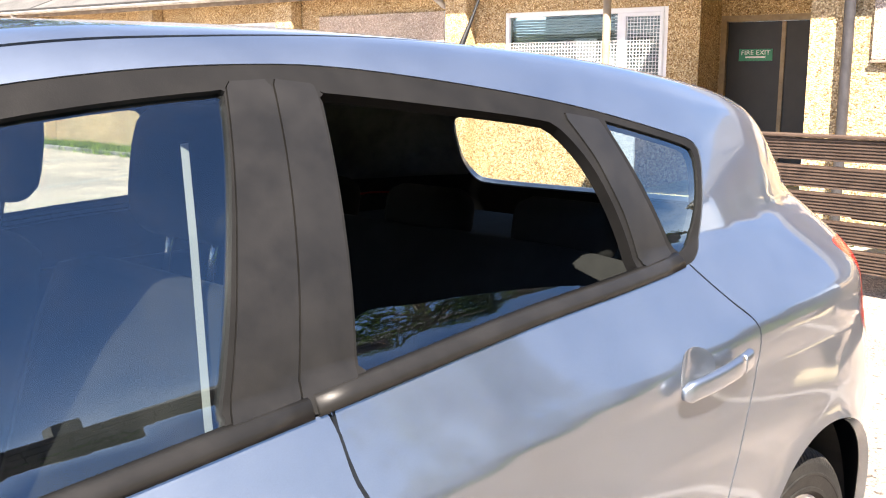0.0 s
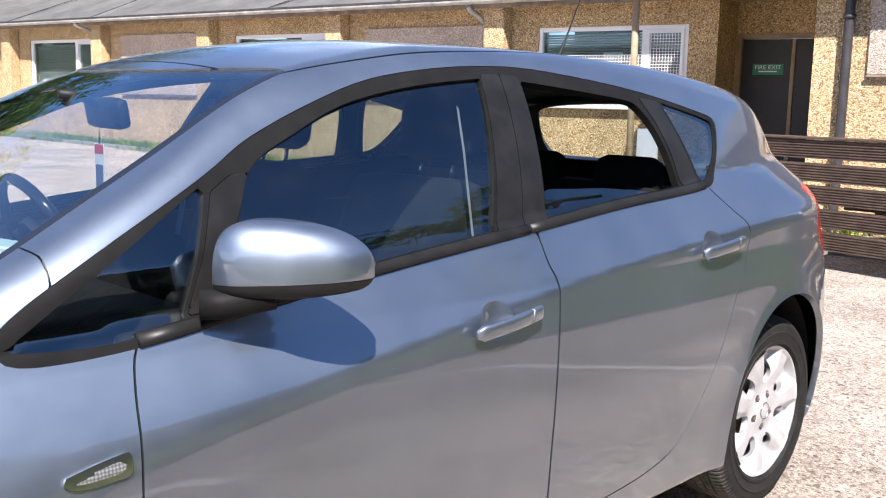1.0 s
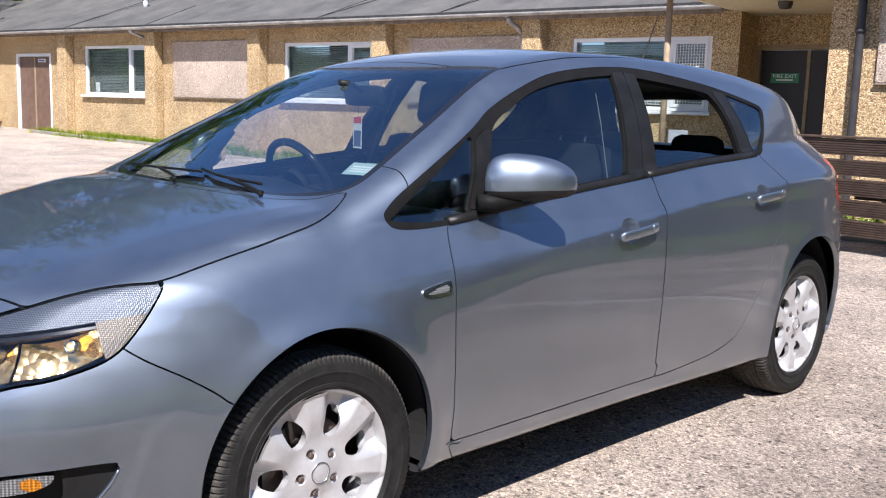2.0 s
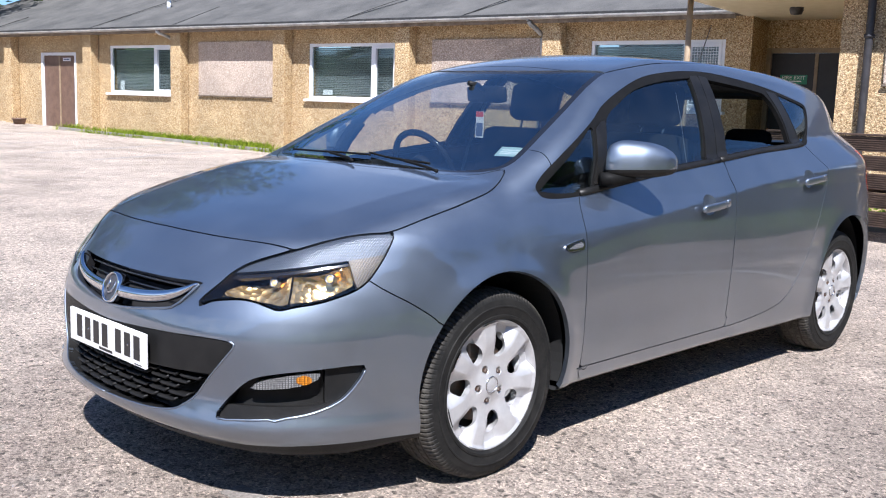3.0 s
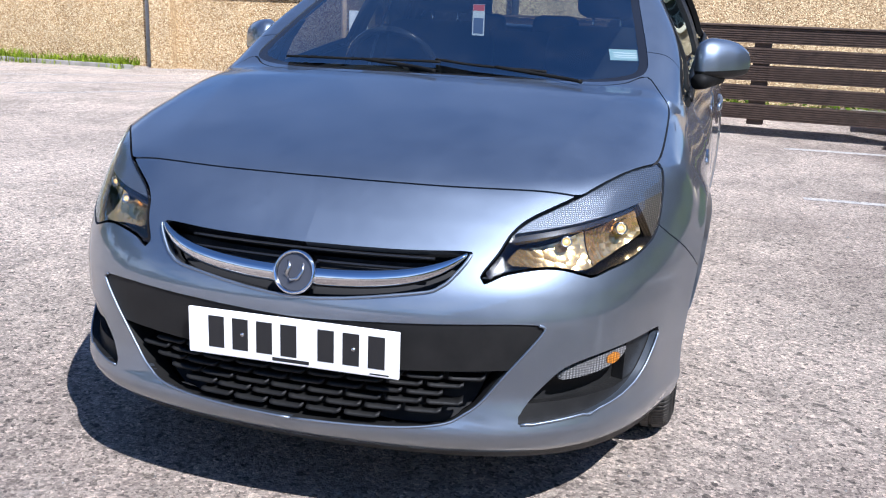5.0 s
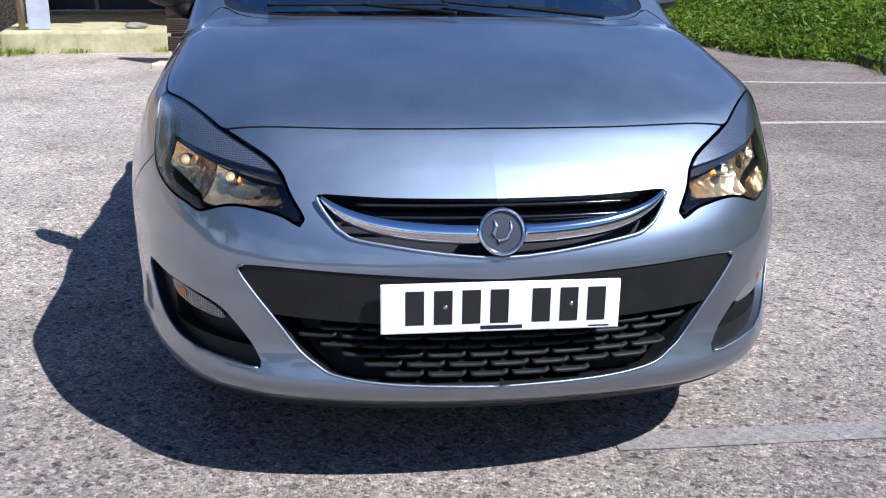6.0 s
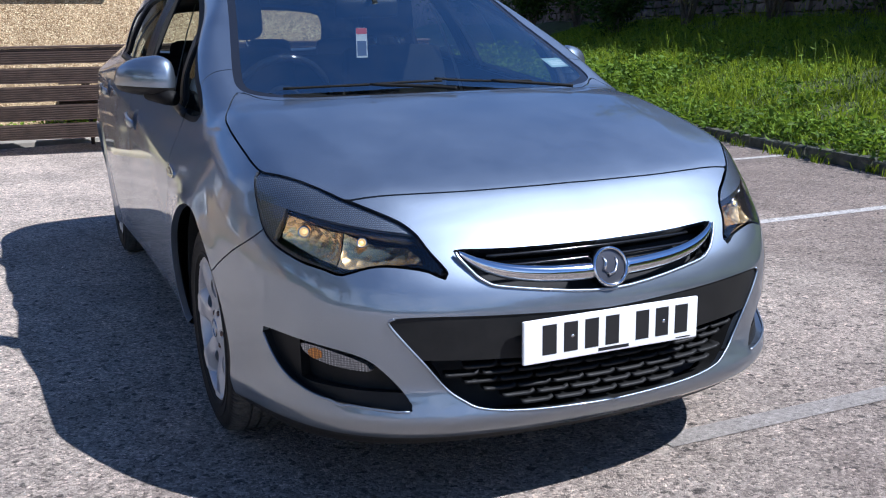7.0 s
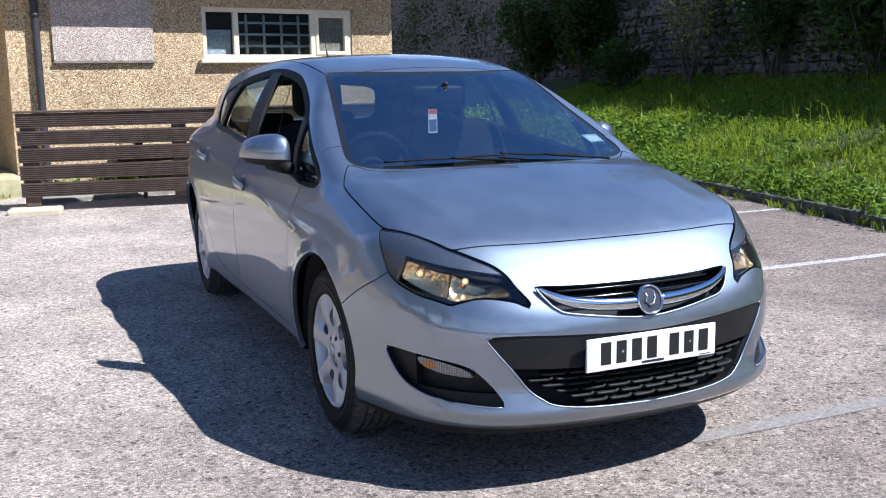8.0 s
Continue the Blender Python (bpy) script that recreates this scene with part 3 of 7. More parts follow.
def cup(s, hx, hz, a=0.054, b=0.043, deep=0.018):
    """Cuts the round hollow behind a handle out of a door: gives the dish and the door."""
    dish, door = s.split(((s.v[:, 0] - hx) / a) ** 2 + ((s.v[:, 2] - hz) / b) ** 2 - 1)
    for ring in (0.85, 0.6, 0.35, 0.15):
        p, q = dish.split(((dish.v[:, 0] - hx) / a) ** 2 + ((dish.v[:, 2] - hz) / b) ** 2 - ring)
        dish = Skin(np.concatenate([p.v, q.v]), np.concatenate([p.n, q.n]), np.concatenate([p.t, q.t + len(p.v)]))
    u, w = (dish.v[:, 0] - hx) / a, (dish.v[:, 2] - hz) / b
    k = np.clip(1 - u * u - w * w, 0, 1)
    n = dish.n + np.stack([-2 * deep * u / a, u * 0, -2 * deep * w / b], 1)
    n /= np.linalg.norm(n, axis=1, keepdims=True)
    v = dish.v.copy()
    v[:, 1] -= deep * k
    return Skin(v, n, dish.t), door


cup_f, door_f = cup(door_f, -1.275, 0.848)
cup_r, door_r = cup(door_r, -2.172, 0.930)
gate, rest = panel(rest, lambda s: only(yz(s, TAILGATE), s.v[:, 0] + 2.85))
fender, rest = panel(rest, lambda s: only(xz(s, FENDER), s.v[:, 1] * 0 - 1), 0.0035)
roof, rest = panel(rest, lambda s: only(np.abs(s.v[:, 1]) - 0.515, s.v[:, 0] + 0.90, 1.2 - s.v[:, 2]), 0.006)
rear_bumper, rest = panel(rest, lambda s: only(s.v[:, 2] - 0.60, s.v[:, 0] + 3.02), 0.004)

for name, s, label in (("front_wing", fender, ""), ("front_door", door_f, ""), ("rear_door", door_r, ""), ("body_side", rest, "")):
    s.put(name, PAINT, car, label, 0.02)
    s.mirrored().put(name, PAINT, car, label, 0.02)
for s in (cup_f, cup_r):
    s.put("handle_hollow", PAINT, car), s.mirrored().put("handle_hollow", PAINT, car)
for name, s in (("bonnet", bonnet), ("front_bumper", bumper), ("roof", roof), ("tailgate", gate), ("rear_bumper", rear_bumper)):
    s.both().put(name, PAINT, car, "", 0.02)
under.both().put("underbody", BLACK, car)
valance.both().put("valance", PLASTIC, car, "black plastic lower lip", 0.01)

# inner shell behind the gaps: below the belt its black stands in for shade
_, hollow = hollow.split(xz(hollow, WINDOWS) - 0.006)
_, hollow = hollow.split(xy(hollow, SCREEN_LINE) - 0.01)
_, hollow = hollow.split(only(yz(hollow, REAR_SCREEN) - 0.004, hollow.v[:, 0] + 2.7))
_, hollow = hollow.split(only(corner(hollow, HEADLAMP) - 0.004, 0.05 - hollow.v[:, 0]))
_, hollow = hollow.split(only(corner(hollow, FOG) - 0.003, 0.3 - hollow.v[:, 0]))
_, hollow = hollow.split(only(yz(hollow, GRILLE) - 0.003, 0.6 - hollow.v[:, 0]))
_, hollow = hollow.split(only(yz(hollow, INTAKE) - 0.003, 0.6 - hollow.v[:, 0]))
lower, upper = hollow.split(hollow.v[:, 2] - belt_z(hollow.v[:, 0]))
lower.both().moved(-0.022).put("inner_shell", BLACK, car)
upper.both().moved(-0.028).put("headlining", LINING, car, "grey fabric headlining")

# side windows: dark frame, pillar covers, panes
frames = windows
pane_q, frames = frames.split(xz(frames, QUARTER_LIGHT))
pane_f, frames = frames.split(xz(frames, FRONT_GLASS))
_, frames = frames.split(xz(frames, REAR_HOLE))
pane_s, frames = frames.split(xz(frames, SIDE_GLASS))
low_pane, _ = windows.split(xz(windows, REAR_GLASS))
B_F = [(-1.350, 1.008), (-1.441, 1.018), (-1.497, 1.20), (-1.558, 1.390), (-1.492, 1.386), (-1.420, 1.20)]
B_R = [(-1.443, 1.018), (-1.525, 1.024), (-1.570, 1.21), (-1.620, 1.384), (-1.560, 1.390), (-1.499, 1.20)]
C_P = [(-2.148, 1.094), (-2.248, 1.102), (-2.215, 1.20), (-2.176, 1.330), (-2.085, 1.342), (-2.118, 1.27), (-2.140, 1.18)]
SAIL = [(-0.566, 0.948), (-0.633, 0.958), (-0.694, 1.09), (-0.758, 1.186), (-0.715, 1.180), (-0.662, 1.152), (-0.615, 1.05)]
covers = []
for line in (B_F, B_R, C_P, SAIL):
    c, frames = panel(frames, lambda s: xz(s, line, 1), 0.001)
    covers.append(c)
for k in (0, 1):
    def side(s):
        return s.mirrored() if k else s
    side(frames).moved(-0.002).put("window_frame", TRIM, car, "black rubber and plastic window frame", 0.02)
    for c in covers:
        side(c).moved(0.0005).put("pillar_cover", PILLAR, car, "", 0.006)
    side(pane_q).moved(-0.008).put("quarter_light", GLASS, car)
    if k:
        # the driver's window stands open, the rear one on that side is raised
        hole, _ = windows.split(xz(windows, REAR_HOLE))
        side(hole).moved(-0.010).put("rear_window", GLASS, car)
    else:
        pane_f.moved(-0.010).put("front_window", GLASS, car)
        side(low_pane).moved(-0.012).put("rear_window", GLASS, car, "rear window wound nearly all the way down", 0.003)
    side(pane_s).moved(-0.006).put("side_glass", GLASS, car)

# windscreen with its black border
glass, border = screen.split(xy(screen, SCREEN_LINE) + 0.028)
glass.both().moved(-0.004).put("windscreen", SCREEN, car)
border.both().moved(-0.004).put("windscreen_border", GLOSS_BLACK, car, "black printed windscreen border", 0.01)
rear_screen.both().moved(-0.004).put("rear_screen", GLASS, car)
tail.put("tail_lamp", RED, car, "red wrap-round tail lamp", 0.03)
tail.mirrored().put("tail_lamp", RED, car, "red wrap-round tail lamp", 0.03)
# ---- lamps, grille and badge ----
def prism_material(name, base, metal, cells=260, bump=0.22):
    """Small moulded prisms behind clear plastic."""
    m = material(name, base, 0.3, metal, 0.3)
    w = nd(m, "TexVoronoi", Scale=float(cells), Randomness=0.15)
    wire(m, place(m), w.inputs["Vector"])
    relief(m, w.outputs["Distance"], bump, 0.6 / cells)
    # shade in the valleys between prisms is put into the colour
    shade(m, "Base Color", ramp(m, w.outputs["Distance"], (0.1, base), (0.6, tuple(c * 0.25 for c in base))))
    return m


PRISM = prism_material("clear_prism_lens", (0.185, 0.215, 0.265), 0.45, 250, 0.45)
# warm copy of the clear prisms, the lamp's inner glow put into its colour
PRISM_GLOW = prism_material("warm_prism_lens", (0.22, 0.19, 0.15), 0.45, 250, 0.45)
PRISM_AMBER = prism_material("amber_prism", (0.85, 0.30, 0.02), 0.1, 160)
RIBBED = prism_material("ribbed_lens", (0.46, 0.47, 0.48), 0.5, 170)
# bulbs given a weak warm emission to light the bowls
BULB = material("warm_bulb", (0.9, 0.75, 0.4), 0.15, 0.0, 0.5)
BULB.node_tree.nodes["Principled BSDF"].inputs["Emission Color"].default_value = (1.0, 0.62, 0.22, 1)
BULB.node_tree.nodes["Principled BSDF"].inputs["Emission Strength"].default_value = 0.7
LAMP_BLACK = material("lamp_bezel", (0.014, 0.013, 0.014), 0.22, 0, 0.3)


def sz(s):
    return s.v[:, 1] - s.v[:, 0], s.v[:, 2]


def facing(p, n):
    """A frame at p whose y axis is the normal n."""
    q = n.to_track_quat("Y", "Z").to_matrix().to_4x4()
    return Matrix.Translation(p) @ q


def build_lamp(k):
    side = (lambda s: s.mirrored()) if k else (lambda s: s)
    cover = side(lamp).moved(-0.001).put("headlamp", LENS, car, "clear headlamp with two chrome bowls", 0.003)
    cover.visible_shadow = False
    side(lamp).rim(0.085).put("housing", LAMP_BLACK, cover)
    side(lamp).moved(-0.085).put("housing_back", LAMP_BLACK, cover)
    strip, chamber = lamp.split(-((lamp.v[:, 2] - 0.743) - 0.100 * (lamp.v[:, 1] - lamp.v[:, 0])))
    strip, _ = strip.split(corner(strip, HEADLAMP) + 0.0015)
    outer, chamber = chamber.split(-(chamber.v[:, 1] - chamber.v[:, 0] - 0.205 + 0.55 * (chamber.v[:, 2] - 0.70)))
    outer, _ = outer.split(corner(outer, HEADLAMP) + 0.0015)
    side(strip).moved(-0.004).put("light_strip", PRISM, cover, "ribbed clear upper strip", 0.02)
    side(outer).moved(-0.004).put("side_reflector", PRISM_GLOW, cover, "", 0.02)
    # dark brow between strip and bowls, then two faceted bowls with their bulbs
    brow, below = chamber.split(-((chamber.v[:, 2] - 0.732) - 0.100 * (chamber.v[:, 1] - chamber.v[:, 0])))
    side(brow).moved(-0.016).put("brow", LAMP_BLACK, cover, "", 0.014)
    below, _ = below.split(corner(below, HEADLAMP) + 0.017)
    below, _ = below.split(np.abs(below.v[:, 1] - below.v[:, 0] + 0.082) - 0.284)
    bowl_out, bowl_in = below.split(-(below.v[:, 1] - below.v[:, 0] + 0.062))
    for q in (bowl_out, bowl_in):
        q, _ = q.split(-np.abs(q.v[:, 1] - q.v[:, 0] + 0.062) + 0.004) if len(q.v) else (q, q)
        u0, z0 = float(q.v[:, 1].mean() - q.v[:, 0].mean()), 0.692
        du, dz = (q.v[:, 1] - q.v[:, 0] - u0) / 0.11, (q.v[:, 2] - z0) / 0.06
        deep = 0.045 * np.clip(1 - 0.5 * du ** 2 - 0.5 * dz ** 2, 0, 1)
        nn = q.n - (0.045 / 0.11) * du[:, None] * np.array([-1.0, 1.0, 0]) - (0.045 / 0.06) * dz[:, None] * np.array([0, 0, 1.0])
        nn /= np.linalg.norm(nn, axis=1, keepdims=True)
        side(Skin(q.v - q.n * (0.022 + deep)[:, None], nn, q.t)).put("bowl", GLOW_BOWL, cover, "faceted chrome bowl with a warm glow put into its colour")
    for u, z, r in ((0.075, 0.708, 0.014), (-0.150, 0.694, 0.012)):
        p, n = lamp.nearest(u, z, sz(lamp))
        n = (n * 0.5 + Vector((0.8, 0.1, 0))).normalized()
        p = p - n * 0.040
        if k:
            p.y, n.y = -p.y, -n.y
        mt = facing(p, n)
        v, f = lathe([(r * 0.55, -0.012), (r * 0.75, 0.006), (r, 0.010), (r * 1.1, 0.002), (r * 1.1, -0.012)], 24)
        made("bulb_ring", v, f, SATIN, cover).matrix_basis = mt
        v, f = lathe([(0.0, 0.010), (r * 0.35, 0.008), (r * 0.5, -0.002), (r * 0.5, -0.012)], 16)
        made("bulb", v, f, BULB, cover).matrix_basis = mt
    # lower corner lamp in its dark recess
    lens, bowl = fog.split(corner(fog, FOG_LAMP))
    ledge, deep_part = bowl.split(bowl.v[:, 2] - 0.338 - 0.12 * np.maximum(bowl.v[:, 1] - bowl.v[:, 0] - 0.05, 0))
    frame_ob = side(fog).rim(0.055).put("lamp_recess", PLASTIC, car, "grained black recess in the bumper")
    side(deep_part).moved(-0.055).put("recess_back", PLASTIC, frame_ob)
    side(ledge).moved(-0.020).put("ledge", PLASTIC, frame_ob, "", 0.035)
    wing_part, _ = bowl.split(-(bowl.v[:, 1] - bowl.v[:, 0] - 0.10))
    side(wing_part).moved(-0.022).put("outer_fin", PLASTIC, frame_ob, "", 0.03)
    lamp_ob = side(lens).moved(-0.010).put("indicator_lamp", RIBBED, frame_ob, "clear ribbed indicator with amber bulb", 0.03)
    spot, _ = lens.split(((lens.v[:, 1] - lens.v[:, 0] - 0.012) / 0.036) ** 2 + ((lens.v[:, 2] - 0.418) / 0.015) ** 2 - 1)
    side(spot).moved(-0.0085).put("amber_bulb", PRISM_AMBER, frame_ob)


build_lamp(0), build_lamp(1)

full = grille.both()
gr = full.rim(0.05).put("grille", GLOSS_BLACK, car, "narrow black grille with a chrome bar")
# black sheet stands in for the unlit space behind the grille
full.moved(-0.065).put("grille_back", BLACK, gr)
for dz in (0.628, 0.652):
    v, f = tube([(float(nose_x(dz)) - 0.25 * y * y - y ** 6 - 0.04, y, dz) for y in np.linspace(-0.30, 0.30, 25)], 0.004, 6)
    made("slat", v, f, GLOSS_BLACK, gr)


def sweep(rows):
    """Joins section rows of equal length into a closed skin."""
    v, f = [], []
    n = len(rows[0])
    for r in rows:
        v += r
    for i in range(len(rows) - 1):
        for j in range(n):
            k = (j + 1) % n
            f.append((i * n + j, i * n + k, (i + 1) * n + k, (i + 1) * n + j))
    f += [tuple(range(n)), tuple(range((len(rows) - 1) * n, len(rows) * n))]
    return v, f


def front_x(y, z):
    return float(nose_x(z)) - 0.25 * y * y - y ** 6 - float(nose_ridge(y, z))


for sgn in (1, -1):
    mid = spline([(0.045, 0.603), (0.12, 0.605), (0.20, 0.611), (0.27, 0.622), (0.32, 0.637), (0.352, 0.653), (0.374, 0.669)], 5, False)
    rows = []
    for i, (y, z) in enumerate(mid):
        t = i / (len(mid) - 1)
        h = 0.0215 * (1 - 0.78 * t ** 3)
        x = front_x(y, z) - 0.004
        ring = []
        for a in np.linspace(0, 2 * math.pi, 14, endpoint=False):
            ring.append((x + 0.016 * max(math.cos(a), -0.4) * (1 - 0.5 * t ** 3), sgn * y, z + h * math.sin(a)))
        rows.append(ring)
    v, f = sweep(rows)
    made("chrome_bar", v, f, CHROME, gr, "polished chrome bar")
lip = [(y, z) for y, z in GRILLE if y >= 0][3:-2]
P = [(front_x(y, z), y, z - 0.001) for y, z in spline([(-y, z) for y, z in lip] + [(0.0, 0.558)] + lip[::-1], 5, False)]
v, f = tube(P, 0.004, 8)
made("grille_flange", v, f, PAINT, gr, "bright painted lower edge")
badge_m = facing(Vector((front_x(0, 0.611) + 0.004, 0, 0.611)), Vector((0.95, 0, 0.31)).normalized())
v, f = lathe([(0.0, -0.03), (0.050, -0.03), (0.0505, 0.004), (0.049, 0.009), (0.045, 0.010), (0.0425, 0.006), (0.042, 0.002)], 48)
bd = made("badge", v, f, CHROME, car, "round chrome badge with dark centre")
bd.matrix_basis = badge_m
v, f = lathe([(0.0, 0.0035), (0.025, 0.0035), (0.0415, 0.0025)], 40)
made("badge_face", v, f, material("badge_grey", (0.09, 0.09, 0.10), 0.3, 0.6), bd)
v, f = tube([(-0.018, 0.004, 0.022), (-0.020, 0.004, 0.004), (-0.010, 0.005, -0.014), (0.008, 0.005, -0.020), (0.020, 0.004, -0.006), (0.012, 0.005, 0.012), (0.018, 0.004, 0.026)], [0.002, 0.004, 0.005, 0.006, 0.006, 0.005, 0.002], 8)
made("emblem", v, f, SATIN, bd, "plain raised emblem")

# lower intake: plain panel above, staggered bars below
whole = intake.both()
plate_panel, net = whole.split(-(whole.v[:, 2] - 0.398 - 0.047 * np.abs(whole.v[:, 1])))
pp = plate_panel.moved(-0.004).put("plate_panel", PLASTIC, car, "dark grained panel behind the number plate", 0.02)
intake_ob = whole.rim(0.07).put("air_intake", PLASTIC, car, "black lower intake with staggered bars")
# black sheet in place of the shaded depth behind the bars
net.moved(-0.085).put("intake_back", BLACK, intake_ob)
line = spline(INTAKE)
row_z = [0.292, 0.312, 0.332, 0.352, 0.372, 0.391]
bar_me = None
for k, z in enumerate(row_z):
    for y in np.arange(-0.48, 0.481, 0.092) + (0.046 if k % 2 else 0.0):
        if max(inside(np.array([[abs(y) + 0.036, z - 0.004], [abs(y) + 0.036, z + 0.008]]), line)) > -0.004:
            continue
        if bar_me is None:
            bv2, bf2 = [], []
            rows = []
            for t in np.linspace(-1, 1, 9):
                lift = 0.006 * max(0.0, abs(t) - 0.75) / 0.25 * (1 if t > 0 else 0.4)
                rows.append([(-0.03, t * 0.041, -0.004 + lift), (0.0, t * 0.041, -0.0045 + lift), (0.004, t * 0.041, 0.0 + lift), (0.0, t * 0.041, 0.0045 + lift), (-0.03, t * 0.041, 0.005 + lift)])
            bv2, bf2 = sweep(rows)
            b = made("intake_bar", bv2, bf2, PLASTIC, intake_ob)
            bar_me = b.data
        else:
            b = new("intake_bar", bar_me)
            b.parent = intake_ob
        x = front_x(y, z) - 0.016
        b.matrix_basis = pose(x, y, z + 0.004 * abs(y), 0, 0, math.degrees(math.atan(0.5 * y + 6 * abs(y) ** 5 * (1 if y > 0 else -1)) * 1.0))

edge = [(y, z) for y, z in INTAKE if y >= 0][3:]
for sgn in (1, -1):
    P = [(front_x(y, z) - 0.001, sgn * y, z) for y, z in spline(edge, 6, False)]
    v, f = tube(P, 0.0035, 8)
    made("intake_flange", v, f, PAINT, car, "bright painted edge of the intake")
    low = [q for q in FOG[1:8]]
    P = []
    for u, z in spline(low, 5, False):
        p, n = bumper.nearest(u, z - 0.004, sz(bumper))
        P.append((p.x, sgn * p.y, p.z))
    v, f = tube(P, 0.0035, 8)
    made("recess_flange", v, f, PAINT, car)
plate = part("number_plate", boxed((0.940, -0.257, 0.398), (0.9505, 0.257, 0.508), 0.003), PLATE_WHITE, car, "white number plate with dark bars")
for i, y in enumerate((-0.185, -0.125, -0.065, -0.005, 0.085, 0.145, 0.205)):
    part("character_bar", boxed((0.9506, y - 0.0195, 0.418), (0.9514, y + 0.0195, 0.493), 0), PLATE_BLACK, plate)
part("maker_bar", boxed((0.9506, -0.045, 0.4045), (0.9512, 0.045, 0.4125)), PLATE_BLACK, plate)
part("small_bar", boxed((0.9506, 0.19, 0.4035), (0.9511, 0.235, 0.4065)), PLATE_BLACK, plate)
for y in (-0.12, 0.15):
    v, f = lathe([(0, 0.002), (0.004, 0.0015), (0.005, 0.0)], 10)
    made("plate_screw", v, f, SATIN, plate).matrix_basis = Matrix.Translation((0.9512, y, 0.456)) @ Matrix.Rotation(-math.pi / 2, 4, "Z")


# ---- wheels ----
def rim_skin():
    """The face of a seven-spoke alloy wheel; y outward."""
    rr = np.concatenate([np.linspace(0.0, 0.028, 4), np.linspace(0.034, 0.208, 56)])
    aa = np.linspace(0, 2 * math.pi, 281)
    R, A = np.meshgrid(rr, aa, indexing="ij")

    def high(r, a):
        w = np.cos(7 * a)                       # 1 on a spoke, -1 between spokes
        bowl = -0.016 * np.exp(-((r - 0.075) / 0.05) ** 2) + 0.002
        t = np.clip((r - 0.085) / 0.10, 0, 1)
        dish = -0.030 * t * (3 - 2 * t) * t * np.clip(0.5 - 0.75 * w, 0, 1) ** 1.3
        bolts = sum(-0.012 * np.exp(-(((r * np.cos(a) - 0.055 * math.cos(b)) ** 2 + (r * np.sin(a) - 0.055 * math.sin(b)) ** 2) / 0.0115 ** 2) ** 3) for b in np.arange(5) * 2 * math.pi / 5 + math.pi / 2)
        lip = 0.006 * np.clip((r - 0.197) / 0.011, 0, 1)
        return bowl + dish + bolts + lip
    pt = lambda r, a: np.stack([r * np.sin(a), high(r, a), r * np.cos(a)], -1)
    P = pt(R, A)
    du, dv = pt(R + 1e-4, A) - pt(np.maximum(R - 1e-4, 0), A), pt(R + 1e-9, A + 1e-3) - pt(R + 1e-9, A - 1e-3)
    N = np.cross(dv, du)
    ln = np.linalg.norm(N, axis=-1, keepdims=True)
    N = np.where(ln > 1e-12, N / np.maximum(ln, 1e-12), [0, 1, 0])
    N = np.where(N[..., 1:2] < 0, -N, N)
    n, m = R.shape
    i = np.arange(n * m).reshape(n, m)
    a, b, c, d = i[:-1, :-1].ravel(), i[1:, :-1].ravel(), i[1:, 1:].ravel(), i[:-1, 1:].ravel()
    tri = np.concatenate([np.stack([a, b, c], 1), np.stack([a, c, d], 1)])
    s = Skin(P.reshape(-1, 3) * [1.037, 1, 1.037], N.reshape(-1, 3), tri)
    cr = np.cross(s.v[s.t[:, 1]] - s.v[s.t[:, 0]], s.v[s.t[:, 2]] - s.v[s.t[:, 0]])
    bad = (cr * s.n[s.t].mean(1)).sum(1) < 0
    s.t[bad] = s.t[bad][:, ::-1]
    # drop-shaped holes between the spokes
    r, ang = np.hypot(s.v[:, 0], s.v[:, 2]) / 1.037, np.arctan2(s.v[:, 0], s.v[:, 2])
    k = (ang - math.pi / 7) / (2 * math.pi / 7)
    da = (k - np.round(k)) * (2 * math.pi / 7)
    tt = (r - 0.090) / 0.078
    half_w = 0.025 * np.sqrt(np.clip(tt, 0, 1)) * np.sqrt(np.clip(1.06 - tt, 0, 1)) * 2.0
    f = np.abs(da * r - 0.002) - half_w
    f = np.where((tt < 0) | (tt > 1.06), 0.02 + np.abs(tt - 0.5) * 0.02, f)
    _, s = s.split(f)
    return s


def tyre_mesh():
    prof = []
    for r, y in ((0.206, -0.090), (0.212, -0.098), (0.230, -0.105), (0.265, -0.110), (0.290, -0.106), (0.307, -0.098), (0.3155, -0.088), (0.319, -0.074), (0.3205, -0.0605)):
        prof.append((r, y))
    for g in (-0.050, -0.017, 0.017, 0.050):
        prof += [(0.3215, g - 0.0045), (0.3145, g - 0.0040), (0.3145, g + 0.0040), (0.3215, g + 0.0045)]
        if g < 0.05:
            prof += [(0.322, g + 0.012), (0.322, g + 0.021)]
    for r, y in ((0.3205, 0.0605), (0.319, 0.074), (0.3155, 0.088), (0.307, 0.098), (0.290, 0.106), (0.272, 0.1095), (0.2705, 0.1120), (0.266, 0.1120), (0.264, 0.1105), (0.240, 0.1060), (0.2385, 0.1085), (0.230, 0.1080), (0.2225, 0.100), (0.214, 0.090)):
        prof.append((r, y))
    turns = 480
    v, f = lathe(prof, turns)
    n = len(prof)
    out = []
    for i, p in enumerate(v):
        j, k = divmod(i, n)
        x, y, z = p
        if 0.058 < abs(y) < 0.100 and math.hypot(x, z) > 0.30 and (j % 4) == 0:
            x, z = x * 0.982, z * 0.982
        elif abs(y) < 0.045 and math.hypot(x, z) > 0.3214 and (j % 6) == (0 if y > 0 else 3):
            x, z = x * 0.988, z * 0.988
        out.append((x, y, z))
    return out, f


